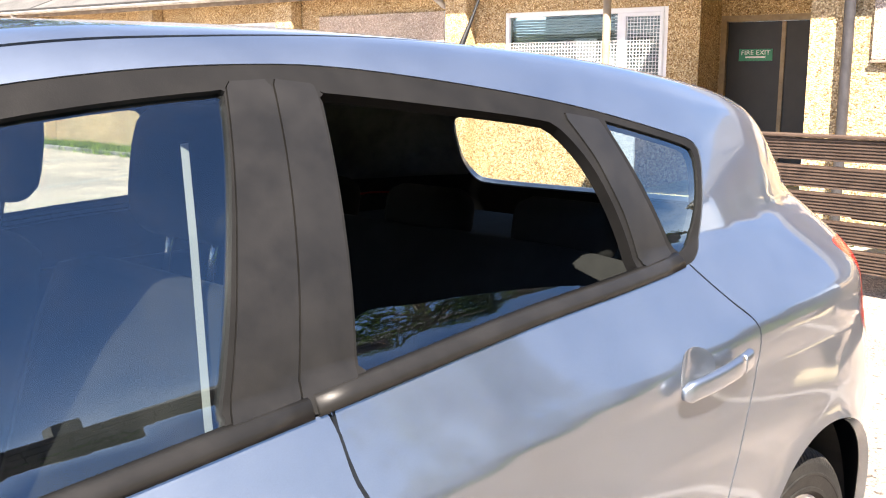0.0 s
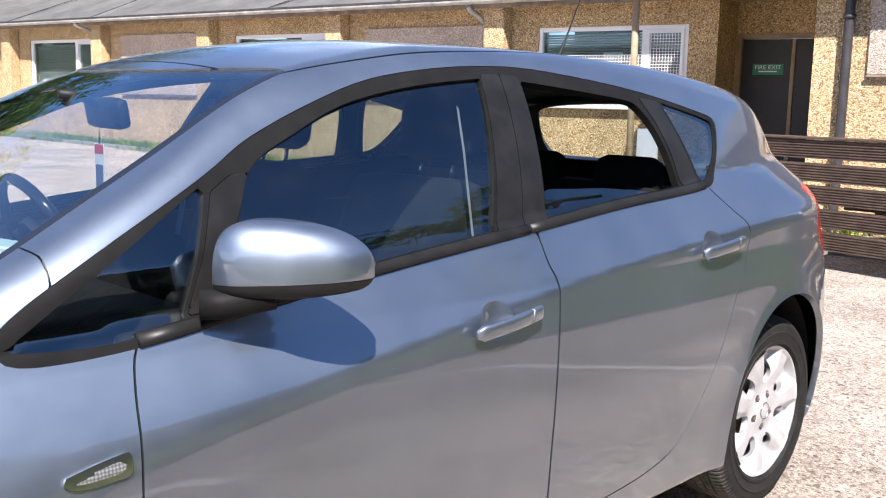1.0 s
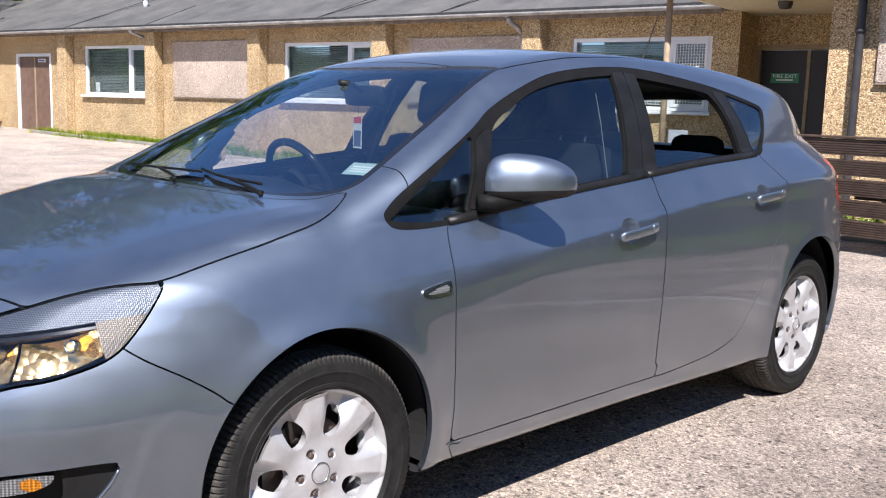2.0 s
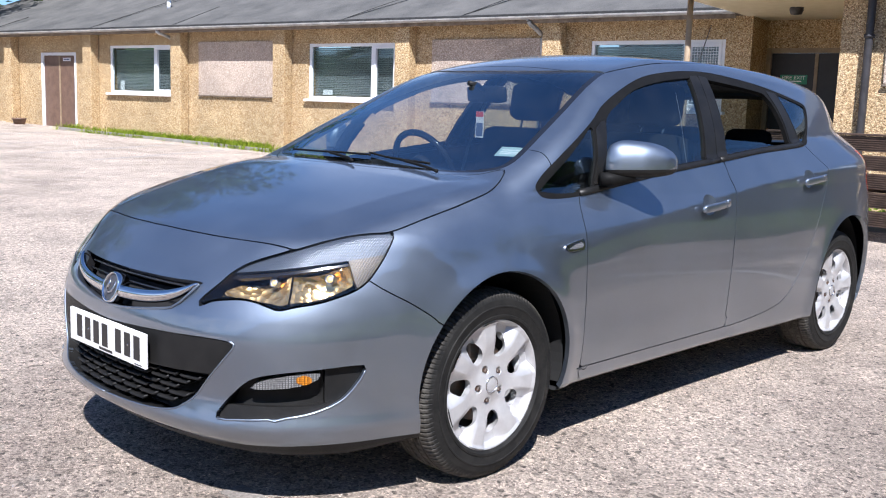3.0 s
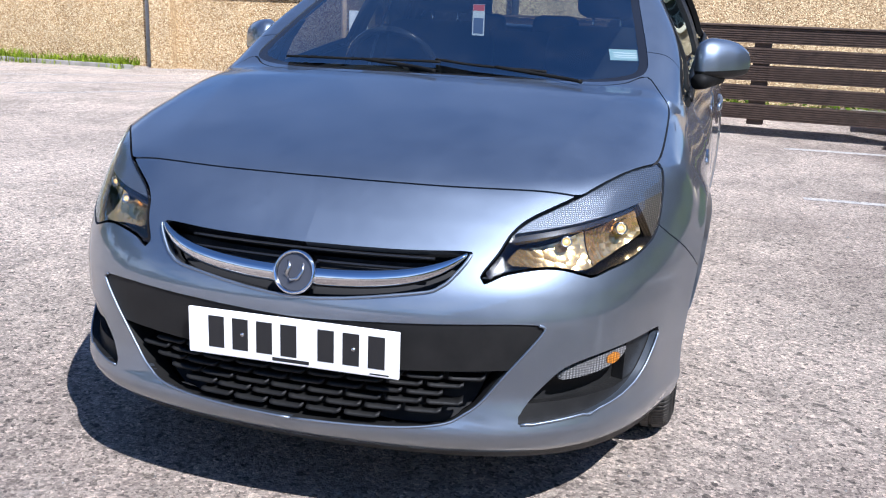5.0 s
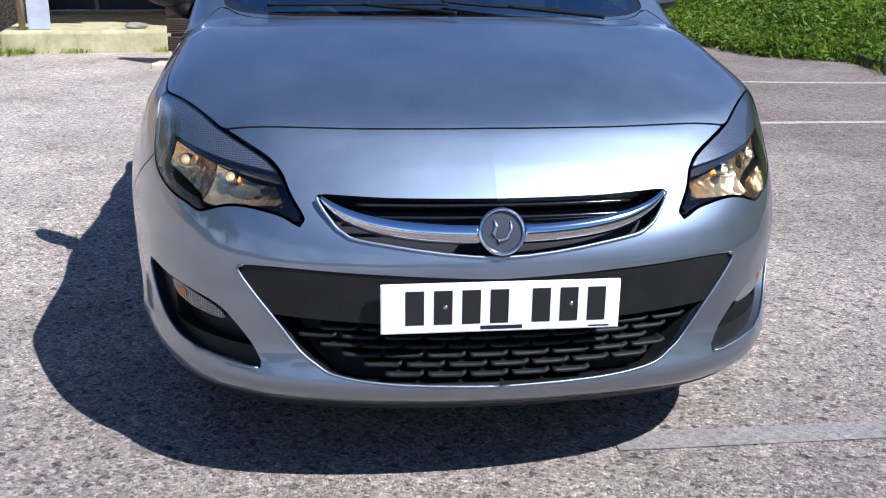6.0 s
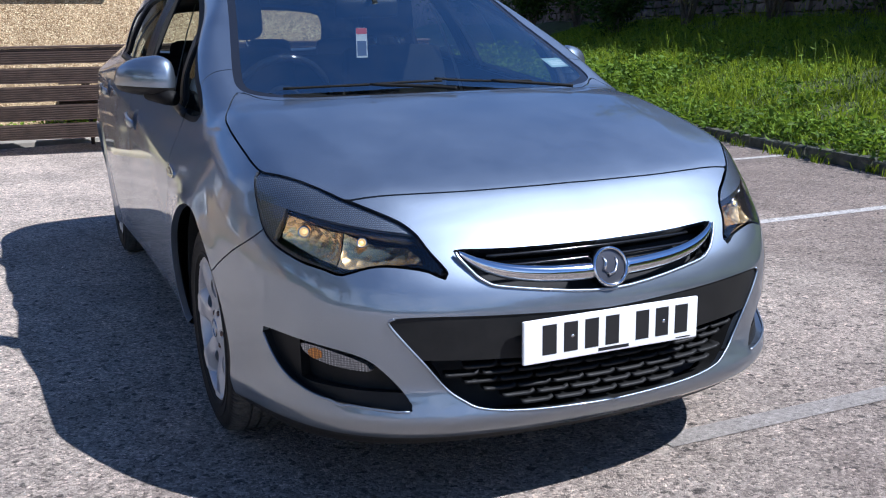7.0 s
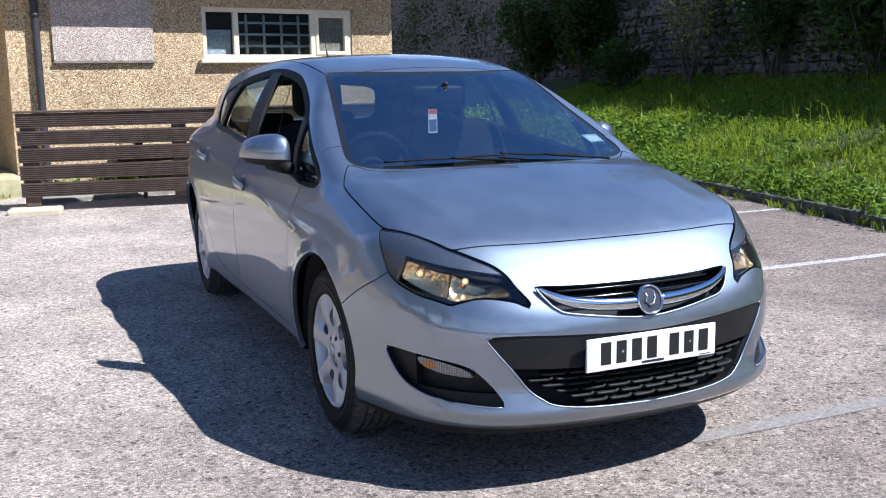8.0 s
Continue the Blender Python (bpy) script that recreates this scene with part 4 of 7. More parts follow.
wheel_at = [(0.0, 1), (0.0, -1), (-2.685, 1), (-2.685, -1)]
rim_s = rim_skin()
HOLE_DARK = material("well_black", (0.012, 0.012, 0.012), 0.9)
tv, tf = tyre_mesh()
shared = {}
for hx, sy in wheel_at:
    turn_deg = {(0.0, 1): 7, (0.0, -1): 31, (-2.685, 1): 20, (-2.685, -1): 3}[(hx, sy)]
    m = pose(hx, sy * 0.728, 0.3205 - (0.015 if hx == 0 else 0.0), 0, 0, 0 if sy > 0 else 180) @ pose(0, 0.092, 0, 0, turn_deg, 0)
    if not shared:
        w = rim_s.put("wheel", ALLOY, car, "seven-spoke silver alloy wheel")
        edges = rim_s.rim(0.022)
        mid = edges.v[edges.t].mean(1)
        sector = np.round((np.arctan2(mid[:, 0], mid[:, 2]) - math.pi / 7) / (2 * math.pi / 7)).astype(int) % 7
        for k in range(7):
            e = Skin(edges.v, edges.n, edges.t[(sector == k) & (np.hypot(mid[:, 0], mid[:, 2]) < 0.19)]).tidy()
            if len(e.v):
                e.put("spoke_edge", ALLOY, w)
        v, f = lathe([(0.207, -0.17), (0.207, -0.02), (0.2155, 0.001), (0.2205, 0.004), (0.2235, 0.0), (0.223, -0.012), (0.2135, -0.02), (0.2135, -0.17)], 72, "y", True)
        barrel = made("barrel", v, f, ALLOY, w)
        ty = made("tyre", tv, tf, TYRE, w, "black road tyre with shoulder blocks", False)
        ty.matrix_basis = Matrix.Translation((0, -0.094, 0))
        v, f = lathe([(0.0, -0.07), (0.135, -0.07), (0.135, -0.082), (0.0, -0.082)], 40)
        disc = made("brake_disc", v, f, IRON, w, "", False)
        # black disc closes the spoke holes, standing in for the unlit wheel well
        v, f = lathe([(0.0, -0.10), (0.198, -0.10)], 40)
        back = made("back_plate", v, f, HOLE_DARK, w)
        v, f = lathe([(0.0, 0.004), (0.022, 0.003), (0.0275, 0.0), (0.029, -0.004), (0.029, -0.02)], 30)
        cap = made("centre_cap", v, f, GLOSS_BLACK, w, "dark round centre cap")
        cap.matrix_basis = Matrix.Translation((0, -0.006, 0))
        v, f = lathe([(0.0265, 0.0035), (0.0290, 0.0035), (0.0295, -0.002), (0.0265, -0.002)], 30, "y", True)
        ring = made("cap_ring", v, f, SATIN, w)
        ring.matrix_basis = Matrix.Translation((0, -0.005, 0))
        v, f = lathe([(0.0, 0.0), (0.0065, -0.0005), (0.0082, -0.003), (0.0082, -0.02)], 6)
        bolts = []
        for b in np.arange(5) * 2 * math.pi / 5 + math.pi / 2:
            o = made("bolt", v, f, IRON, w, "", False) if not bolts else new("bolt", bolts[0].data)
            o.parent = w
            o.matrix_basis = Matrix.Translation((0.055 * math.sin(b), -0.008, 0.055 * math.cos(b)))
            bolts.append(o)
        cal = part("brake_caliper", boxed((-0.03, -0.11, 0.075), (0.05, -0.055, 0.165), 0.012), IRON, w)
        shared = {"w": w, "kids": list(w.children)}
        w.matrix_basis = m
    else:
        w = new("wheel", shared["w"].data)
        w.parent = car
        tagged(w, "seven-spoke silver alloy wheel")
        w.matrix_basis = m
        for o in shared["kids"]:
            c = new(o.name.split(".")[0], o.data)
            c.parent, c.matrix_basis = w, o.matrix_basis.copy()
    # inner arch
    cx, cz, r, rz = (0.01, 0.335, 0.372, 0.382) if hx == 0 else (-2.665, 0.350, 0.382, 0.402)
    v, f = [], []
    A = np.linspace(-0.22, math.pi + 0.22, 40)
    for a in A:
        for y in (0.42, 0.83 if hx == 0 else 0.80):
            v.append((cx + r * math.cos(a), sy * y, cz + rz * math.sin(a)))
    f = [(2 * i, 2 * i + 1, 2 * i + 3, 2 * i + 2) for i in range(len(A) - 1)]
    f.append(tuple(range(0, 2 * len(A), 2)))
    made("arch_liner", v, f, HOLE_DARK, car, "", False)


# ---- mirrors, handles, wipers ----
def mirror_form(k):
    """A door mirror: rounded painted cap over a black lower shell and foot."""
    T = 0.5 - 0.5 * np.cos(np.linspace(0, math.pi, 54))      # 0 at the door, 1 at the tip
    U, V = np.meshgrid(T, np.linspace(0, 2 * math.pi, 81), indexing="ij")
    up = curve((0, 0.03), (0.03, 0.062), (0.10, 0.088), (0.28, 0.100), (0.5, 0.094), (0.7, 0.082), (0.87, 0.060), (0.96, 0.036), (1, 0.0))
    dn = curve((0, 0.0), (0.05, 0.030), (0.2, 0.046), (0.6, 0.042), (0.9, 0.032), (0.97, 0.020), (1, 0.0))
    fwd = curve((0, 0.0), (0.05, 0.035), (0.2, 0.078), (0.45, 0.098), (0.7, 0.090), (0.9, 0.060), (0.97, 0.035), (1, 0.0))
    aft = curve((0, 0.0), (0.05, 0.030), (0.2, 0.050), (0.8, 0.050), (0.95, 0.034), (1, 0.0))
    sp = lambda t, e: np.sign(t) * np.abs(t) ** e
    cx, cz = sp(np.cos(V), 0.72), sp(np.sin(V), 0.74)
    xx = np.where(cx > 0, cx * fwd(U), cx * aft(U)) - 0.160 * U
    zz = np.where(cz > 0, cz * up(U), cz * dn(U)) + 0.012 * U
    P = np.stack([-0.640 + xx, 0.780 + 0.193 * U, 1.013 + zz], -1)
    n, m = U.shape
    i = np.arange(n * m).reshape(n, m)
    a, b, c, d = i[:-1, :-1].ravel(), i[1:, :-1].ravel(), i[1:, 1:].ravel(), i[:-1, 1:].ravel()
    v = P.reshape(-1, 3)
    tri = np.concatenate([np.stack([a, b, c], 1), np.stack([a, c, d], 1)])
    fn = np.cross(v[tri[:, 1]] - v[tri[:, 0]], v[tri[:, 2]] - v[tri[:, 0]])
    out = (fn * (v[tri].mean(1) - [-0.68, 0.90, 1.03])).sum(1) < 0
    tri[out] = tri[out][:, ::-1]
    fn[out] *= -1
    vn = np.zeros_like(v)
    for c3 in range(3):
        np.add.at(vn, tri[:, c3], fn)
    g = vn.reshape(n, m, 3)
    g[:, 0] = g[:, -1] = g[:, 0] + g[:, -1]
    vn = g.reshape(-1, 3)
    vn /= np.maximum(np.linalg.norm(vn, axis=1, keepdims=True), 1e-12)
    s = Skin(v, vn, tri)
    side = (lambda q: q.mirrored()) if k else (lambda q: q)
    level = lambda q: q.v[:, 2] - (1.006 + 0.05 * (q.v[:, 1] - 0.80))
    shell, cap = s.split(level(s))
    ob = side(cap).put("door_mirror", PAINT, car, "painted door mirror on a black foot", 0.004)
    side(shell).moved(-0.001).put("mirror_shell", PLASTIC, ob)
    ky = -1 if k else 1
    v, f = tube([(-0.575, ky * 0.80, 0.972), (-0.61, ky * 0.82, 0.972), (-0.68, ky * 0.87, 0.986)], [0.026, 0.026, 0.024], 14)
    made("mirror_foot", v, f, TRIM, ob)
    v, f = [], []
    for a in np.linspace(0, 2 * math.pi, 32, endpoint=False):
        yy, zz2 = 0.892 + 0.060 * math.cos(a), 1.035 + 0.050 * math.sin(a)
        v.append((-0.780 - 0.851 * (yy - 0.885), ky * yy, zz2))
    made("mirror_glass", v, [tuple(range(32))], MIRROR, ob, "", False)


mirror_form(0), mirror_form(1)


def side_y(x, z):
    """Half width of the body at x, z."""
    lo, hi = 0.2, 1.2
    for _ in range(40):
        mid = (lo + hi) / 2
        if float(body_f(np.array([x, mid, z]))) > 0:
            hi = mid
        else:
            lo = mid
    return lo


def top_at(x, y):
    lo, hi = 0.6, 2.0
    for _ in range(40):
        mid = (lo + hi) / 2
        if float(body_f(np.array([x, y, mid]))) > 0:
            hi = mid
        else:
            lo = mid
    return lo


for hx, hz, tilt in ((-1.190, 0.834, 0.10), (-2.095, 0.918, 0.085)):
    for ky in (1, -1):
        hob = None
        y0, y1 = side_y(hx + 0.005, hz), side_y(hx - 0.222, hz + tilt * 0.222)
        for t0, t1, nm in ((0.0, 0.775, "door_handle"), (0.79, 1.0, "lock_cover")):
            rows = []
            for t in np.linspace(t0, t1, 13):
                x, z = hx - 0.218 * t, hz + tilt * 0.218 * t
                y = y0 * (1 - t) + y1 * t + 0.012 + 0.017 * math.sin(math.pi * (0.12 + 0.76 * t)) ** 0.8
                e = min(1.0, 0.55 + 9 * min(t, 1 - t))
                sq = [(math.copysign(abs(math.cos(a)) ** 0.6, math.cos(a)), math.copysign(abs(math.sin(a)) ** 0.6, math.sin(a))) for a in np.linspace(0, 2 * math.pi, 16, endpoint=False)]
                rows.append([(x, ky * (y + 0.0085 * e * c), z + 0.0165 * e * sn) for c, sn in sq])
            v, f = sweep(rows)
            o = made(nm, v, f, PAINT, hob or car, "painted pull handle over a hollow" if not hob else "")
            hob = hob or o

# rubber belt strips along the foot of the side windows
belt_line = curve(*[p for p in WINDOWS[2:11]])
for ky in (1, -1):
    for x0, x1 in ((-0.470, -1.455), (-1.463, -2.262)):
        rows = []
        for x in np.linspace(x0, x1, 14):
            z = float(belt_line(x)) - 0.002
            pts = [(dz, out) for dz, out in ((0.0, -0.004), (0.002, 0.004), (0.012, 0.0065), (0.022, 0.005), (0.0255, -0.004))]
            rows.append([(x, ky * (side_y(x, z + dz) + out), z + dz) for dz, out in pts])
        v, f = sweep(rows)
        made("belt_strip", v, f, PILLAR, car, "dark satin belt strip under the windows")

IND = [(-0.300, 0.748), (-0.330, 0.758), (-0.405, 0.770), (-0.414, 0.764), (-0.412, 0.738), (-0.404, 0.733), (-0.325, 0.731)]
ind, _ = half.split(xz(half, IND))
for k in (0, 1):
    q = ind.mirrored() if k else ind
    o = q.moved(0.005).put("side_indicator", SATIN, car, "small clear side indicator", 0.008)
    small, _ = ind.split(xz(ind, IND) + 0.009)
    (small.mirrored() if k else small).moved(0.0065).put("inner_lens", RIBBED, o)

# wipers lying along the foot of the windscreen
for pts, arm in (([(-0.165, -0.52), (-0.140, -0.30), (-0.135, -0.10), (-0.135, 0.02)], [(-0.035, 0.03), (-0.075, -0.05), (-0.128, -0.24)]),
                 ([(-0.150, 0.00), (-0.130, 0.12), (-0.125, 0.24), (-0.128, 0.36)], [(-0.045, 0.48), (-0.08, 0.38), (-0.118, 0.20)])):
    P = [(x, y, top_at(x, y) + 0.009) for x, y in spline(pts, 6, False)]
    v, f = tube(P, 0.0042, 8)
    wp = made("wiper", v, f, SEAL, car, "black wiper resting on the windscreen foot")
    P = [(x, y, top_at(x, y) + 0.014) for x, y in spline(arm, 6, False)]
    v, f = tube(P, [0.007] + [0.0055] * (len(P) - 2) + [0.004], 8)
    made("wiper_arm", v, f, SEAL, wp)
v, f = tube([(-2.52, 0, 1.440), (-2.54, 0, 1.460), (-2.59, 0, 1.55), (-2.68, 0, 1.72)], [0.016, 0.008, 0.0035, 0.002], 8)
made("aerial", v, f, PLASTIC, car, "short black roof aerial")
rows = []
for y in np.linspace(-0.47, 0.47, 25):
    e = 0.75 - 0.5 * (abs(y) / 0.47) ** 2
    x0, z0 = -2.93 + 0.12 * y * y, 1.386 - 0.15 * y * y
    rows.append([(x0, y, z0 + 0.002), (x0 - 0.07, y, z0 - 0.010), (x0 - 0.13 * e, y, z0 - 0.034), (x0 - 0.13 * e, y, z0 - 0.046), (x0 - 0.05, y, z0 - 0.052)])
v, f = sweep(rows)
made("spoiler", v, f, PAINT, car, "body-coloured roof spoiler")

# ---- inside the car ----
def cushion(w, h, d, r, bulge=0.02):
    """A padded block: w across (y), h up (z), d deep (x)."""
    bm = bmesh.new()
    add_box(bm, (-d / 2, -w / 2, -h / 2), (d / 2, w / 2, h / 2))
    bmesh.ops.subdivide_edges(bm, edges=bm.edges, cuts=5, use_grid_fill=True)
    for vv in bm.verts:
        x, y, z = vv.co
        p = Vector((max(min(x, d / 2 - r), -d / 2 + r), max(min(y, w / 2 - r), -w / 2 + r), max(min(z, h / 2 - r), -h / 2 + r)))
        o = vv.co - p
        if o.length > 1e-6:
            vv.co = p + o.normalized() * r * min(1.0, o.length / r * 1.0 if o.length < r else 1.0)
        vv.co.x += bulge * (1 - (2 * y / w) ** 2) * (1 - (2 * z / h) ** 2) * (1 if x > 0 else -1) * 0.5
    return bm


for y in (0.37, -0.37):
    back = part("front_seat", cushion(0.50, 0.66, 0.16, 0.06, 0.03), FABRIC, car, "dark fabric front seat", True)
    back.matrix_basis = pose(-1.43, y, 0.80, 0, -17, 0)
    o = part("headrest", cushion(0.27, 0.20, 0.11, 0.05, 0.02), FABRIC, back, "", True)
    o.matrix_basis = back.matrix_basis.inverted() @ pose(-1.585, y, 1.255, 0, -8, 0)
    o = part("seat_base", cushion(0.50, 0.16, 0.52, 0.06, 0.0), FABRIC, back, "", True)
    o.matrix_basis = back.matrix_basis.inverted() @ pose(-1.16, y, 0.50, 0, -6, 0)
    for dy in (-0.06, 0.06):
        v, f = tube([(-1.555, y + dy, 1.08), (-1.58, y + dy, 1.20)], 0.006, 8)
        o = made("headrest_post", v, f, SATIN, back)
        o.matrix_basis = back.matrix_basis.inverted()
bench = part("rear_bench", cushion(1.26, 0.56, 0.16, 0.06, 0.02), FABRIC, car, "dark fabric rear bench with headrests", True)
bench.matrix_basis = pose(-2.33, 0, 0.79, 0, -20, 0)
for y in (-0.40, 0.0, 0.40):
    o = part("headrest", cushion(0.25, 0.13, 0.10, 0.045, 0.02), FABRIC, bench, "", True)
    o.matrix_basis = bench.matrix_basis.inverted() @ pose(-2.44, y, 1.085, 0, -10, 0)
o = part("seat_base", cushion(1.26, 0.18, 0.50, 0.06, 0), FABRIC, bench, "", True)
o.matrix_basis = bench.matrix_basis.inverted() @ pose(-2.08, 0, 0.49, 0, -6, 0)
part("parcel_shelf", boxed((-3.05, -0.60, 0.985), (-2.52, 0.60, 1.005), 0.008), FABRIC, car)
part("cabin_floor", boxed((-3.1, -0.74, 0.26), (0.05, 0.74, 0.30)), BLACK, car)
for ky in (1, -1):
    part("door_card", boxed((-2.25, ky * 0.745 - 0.02, 0.30), (-0.45, ky * 0.745 + 0.02, 0.93), 0.015), DASH, car)
rows = []
for y in np.linspace(-0.66, 0.66, 23):
    hood = 0.035 * math.exp(-((y + 0.36) / 0.17) ** 2)
    b = 0.10 * y * y
    rows.append([(-0.14 - b * 1.6, y, 0.925 - 0.05 * y * y), (-0.30 - b, y, 0.935), (-0.52 - b * 0.4, y, 0.940 + hood), (-0.66 - 0.02 * (y < 0), y, 0.925 + hood), (-0.70, y, 0.86), (-0.68, y, 0.60), (-0.12 - b, y, 0.60)])
v, f = sweep(rows)
dash_ob = made("dashboard", v, f, DASH, car, "matt black dashboard")
R = [(0.185 * math.cos(a), 0.185 * math.sin(a), 0) for a in np.linspace(0, 2 * math.pi, 49)]
v, f = tube(R, 0.0155, 10)
sw = made("steering_wheel", v, f, GLOSS_BLACK, car, "black steering wheel")
sw.matrix_basis = pose(-0.80, -0.36, 0.925, 0, -66, 0)
v, f = lathe([(0.0, 0.018), (0.05, 0.015), (0.075, 0.0), (0.07, -0.03)], 24, "z")
made("horn_pad", v, f, DASH, sw)
for a in (0.0, math.pi / 2, -math.pi / 2):
    v, f = tube([(0.06 * math.cos(a + math.pi), 0.06 * math.sin(a + math.pi), -0.005), (0.18 * math.cos(a + math.pi), 0.18 * math.sin(a + math.pi), 0)], 0.014, 8)
    made("spoke", v, f, DASH, sw)
rv = part("rear_view_mirror", cushion(0.25, 0.075, 0.035, 0.017, 0.005), PLASTIC, car, "dark interior mirror hanging from the windscreen", True)
rv.matrix_basis = pose(-0.815, 0.0, 1.275, 0, 8, -8)
v, f = tube([(-0.70, 0.0, 1.318), (-0.75, 0, 1.315), (-0.80, 0, 1.29)], 0.011, 8)
o = made("mirror_stalk", v, f, PLASTIC, rv)
o.matrix_basis = rv.matrix_basis.inverted()
tag_ob = thing("hanging_tag", "white and blue card tag with red top", "card tag")
v, f = tube([(-0.805, -0.02, 1.25), (-0.806, -0.025, 1.20)], 0.0012, 5)
made("string", v, f, PLASTIC, tag_ob)
part("card", boxed((-0.8075, -0.050, 1.085), (-0.8055, -0.004, 1.200), 0.0), PAPER, tag_ob)
part("red_band", boxed((-0.8079, -0.049, 1.176), (-0.8051, -0.005, 1.199)), PAPER_RED, tag_ob)
part("print_bar", boxed((-0.8079, -0.046, 1.092), (-0.8051, -0.008, 1.150)), PAPER_BLUE, tag_ob)
p0 = Vector((-0.318, 0.575, top_at(-0.318, 0.575)))
nn = Vector(body_normal(np.array([[-0.318, 0.575, p0.z]]))[0])
st = thing("windscreen_sticker", "pale green paper sticker inside the windscreen", "sticker", facing(p0 - nn * 0.010, nn))
part("paper", boxed((-0.048, -0.0005, -0.034), (0.048, 0.0005, 0.034)), STICKER, st)
for z in (-0.018, -0.006, 0.008):
    part("print_bar", boxed((-0.038, 0.0006, z), (0.036, 0.0009, z + 0.006)), PAPER, st)
for ky in (1, -1):
    v, f = [], []
    for i, (x, y, z) in enumerate(((-1.455, 0.545, 1.31), (-1.435, 0.59, 1.20), (-1.405, 0.655, 1.0), (-1.395, 0.69, 0.85))):
        v += [(x - 0.008, ky * y, z), (x + 0.008, ky * (y + 0.008), z)]
    f = [(2 * i, 2 * i + 1, 2 * i + 3, 2 * i + 2) for i in range(3)]
    made("seat_belt", v, f, material("belt_webbing", (0.42, 0.43, 0.44), 0.8), car, "", False)
# ---- materials of the place ----
def tarmac_material():
    m = material("worn_tarmac", (0.25, 0.24, 0.23), 0.9)
    at = where(m)
    stones = nd(m, "TexVoronoi", Scale=125.0)
    wire(m, at, stones.inputs["Vector"])
    chips = ramp(m, stones.outputs["Color"], (0.08, (0.10, 0.093, 0.09)), (0.35, (0.24, 0.226, 0.217)), (0.7, (0.35, 0.335, 0.32)), (0.93, (0.54, 0.515, 0.485)))
    pits = nd(m, "TexVoronoi", Scale=55.0)
    wire(m, at, pits.inputs["Vector"])
    chips = mixed(m, 1.0, chips, ramp(m, pits.outputs["Color"], (0.08, 0.32), (0.24, 0.92), (0.8, 1.06), (0.95, 1.42)), "MULTIPLY")
    fine = ramp(m, grain(m, at, 420, 3), (0.3, 0.58), (0.7, 1.16))
    col = mixed(m, 1.0, chips, fine, "MULTIPLY")
    # old pale surface on one side, reddish tarmac in the bays by the bank; the sun's angle is partly put into both
    # tones
    sep = nd(m, "SeparateXYZ")
    wire(m, at, sep.inputs[0])
    wob = nd(m, "MapRange", From_Min=0.3, From_Max=0.7, To_Min=-1.2, To_Max=1.2)
    wire(m, grain(m, at, 0.5, 5), wob.inputs[0])
    add = nd(m, "Math")
    wire(m, sep.outputs[1], add.inputs[0]), wire(m, wob.outputs[0], add.inputs[1])
    bay = nd(m, "MapRange", From_Min=-2.2, From_Max=0.6)
    wire(m, add.outputs[0], bay.inputs[0])
    fore = nd(m, "Math")
    wire(m, sep.outputs[0], fore.inputs[0]), wire(m, wob.outputs[0], fore.inputs[1])
    front = nd(m, "MapRange", From_Min=-0.4, From_Max=1.4, To_Min=0.2)
    wire(m, fore.outputs[0], front.inputs[0])
    both = nd(m, "Math")
    both.operation = "MULTIPLY"
    wire(m, bay.outputs[0], both.inputs[0]), wire(m, front.outputs[0], both.inputs[1])
    # bank side darkened further in colour for the grains' own shade
    near_bank = nd(m, "MapRange", From_Min=1.0, From_Max=2.8, To_Max=1.0)
    wire(m, add.outputs[0], near_bank.inputs[0])
    most = nd(m, "Math")
    most.operation = "MAXIMUM"
    wire(m, both.outputs[0], most.inputs[0]), wire(m, near_bank.outputs[0], most.inputs[1])
    tint = mixed(m, most.outputs[0], (2.06, 1.80, 1.55), (1.00, 0.83, 0.715))
    col = mixed(m, 1.0, col, tint, "MULTIPLY")
    col = mixed(m, 1.0, col, ramp(m, grain(m, at, 16, 5, 0.75), (0.34, 0.80), (0.5, 1.0), (0.66, 1.14)), "MULTIPLY")
    patch = ramp(m, grain(m, at, 0.9, 6, 0.7), (0.35, 0.72), (0.6, 1.14))
    col = mixed(m, 1.0, col, patch, "MULTIPLY")
    stain = ramp(m, grain(m, at, 2.7, 5, 0.75), (0.62, 1.0), (0.74, 0.80))
    col = mixed(m, 1.0, col, stain, "MULTIPLY")
    dust = ramp(m, grain(m, at, 5.5, 6, 0.8), (0.58, 0.0), (0.72, 0.35))
    col = mixed(m, dust, col, (0.40, 0.375, 0.34))
    shade(m, "Base Color", col)
    h = nd(m, "Math")
    h.operation = "MULTIPLY_ADD"
    wire(m, stones.outputs["Distance"], h.inputs[0])
    h.inputs[1].default_value = -0.6
    wire(m, grain(m, at, 300, 4), h.inputs[2])
    relief(m, h.outputs[0], 0.9, 0.013)
    return m


def line_material(name, bare, half, full, gone=0.0):
    m = material(name, full, 0.8)
    at = where(m)
    wear = ramp(m, grain(m, at, 26, 6, 0.8), (0.36 + gone, bare), (0.50 + gone, half), (0.72 + gone, full))
    stones = nd(m, "TexVoronoi", Scale=125.0)
    wire(m, at, stones.inputs["Vector"])
    wear = mixed(m, 1.0, wear, ramp(m, stones.outputs["Color"], (0.08, 0.62), (0.35, 0.92), (0.7, 1.08), (0.93, 1.35)), "MULTIPLY")
    shade(m, "Base Color", wear)
    relief(m, grain(m, at, 300, 4), 0.7, 0.008)
    return m


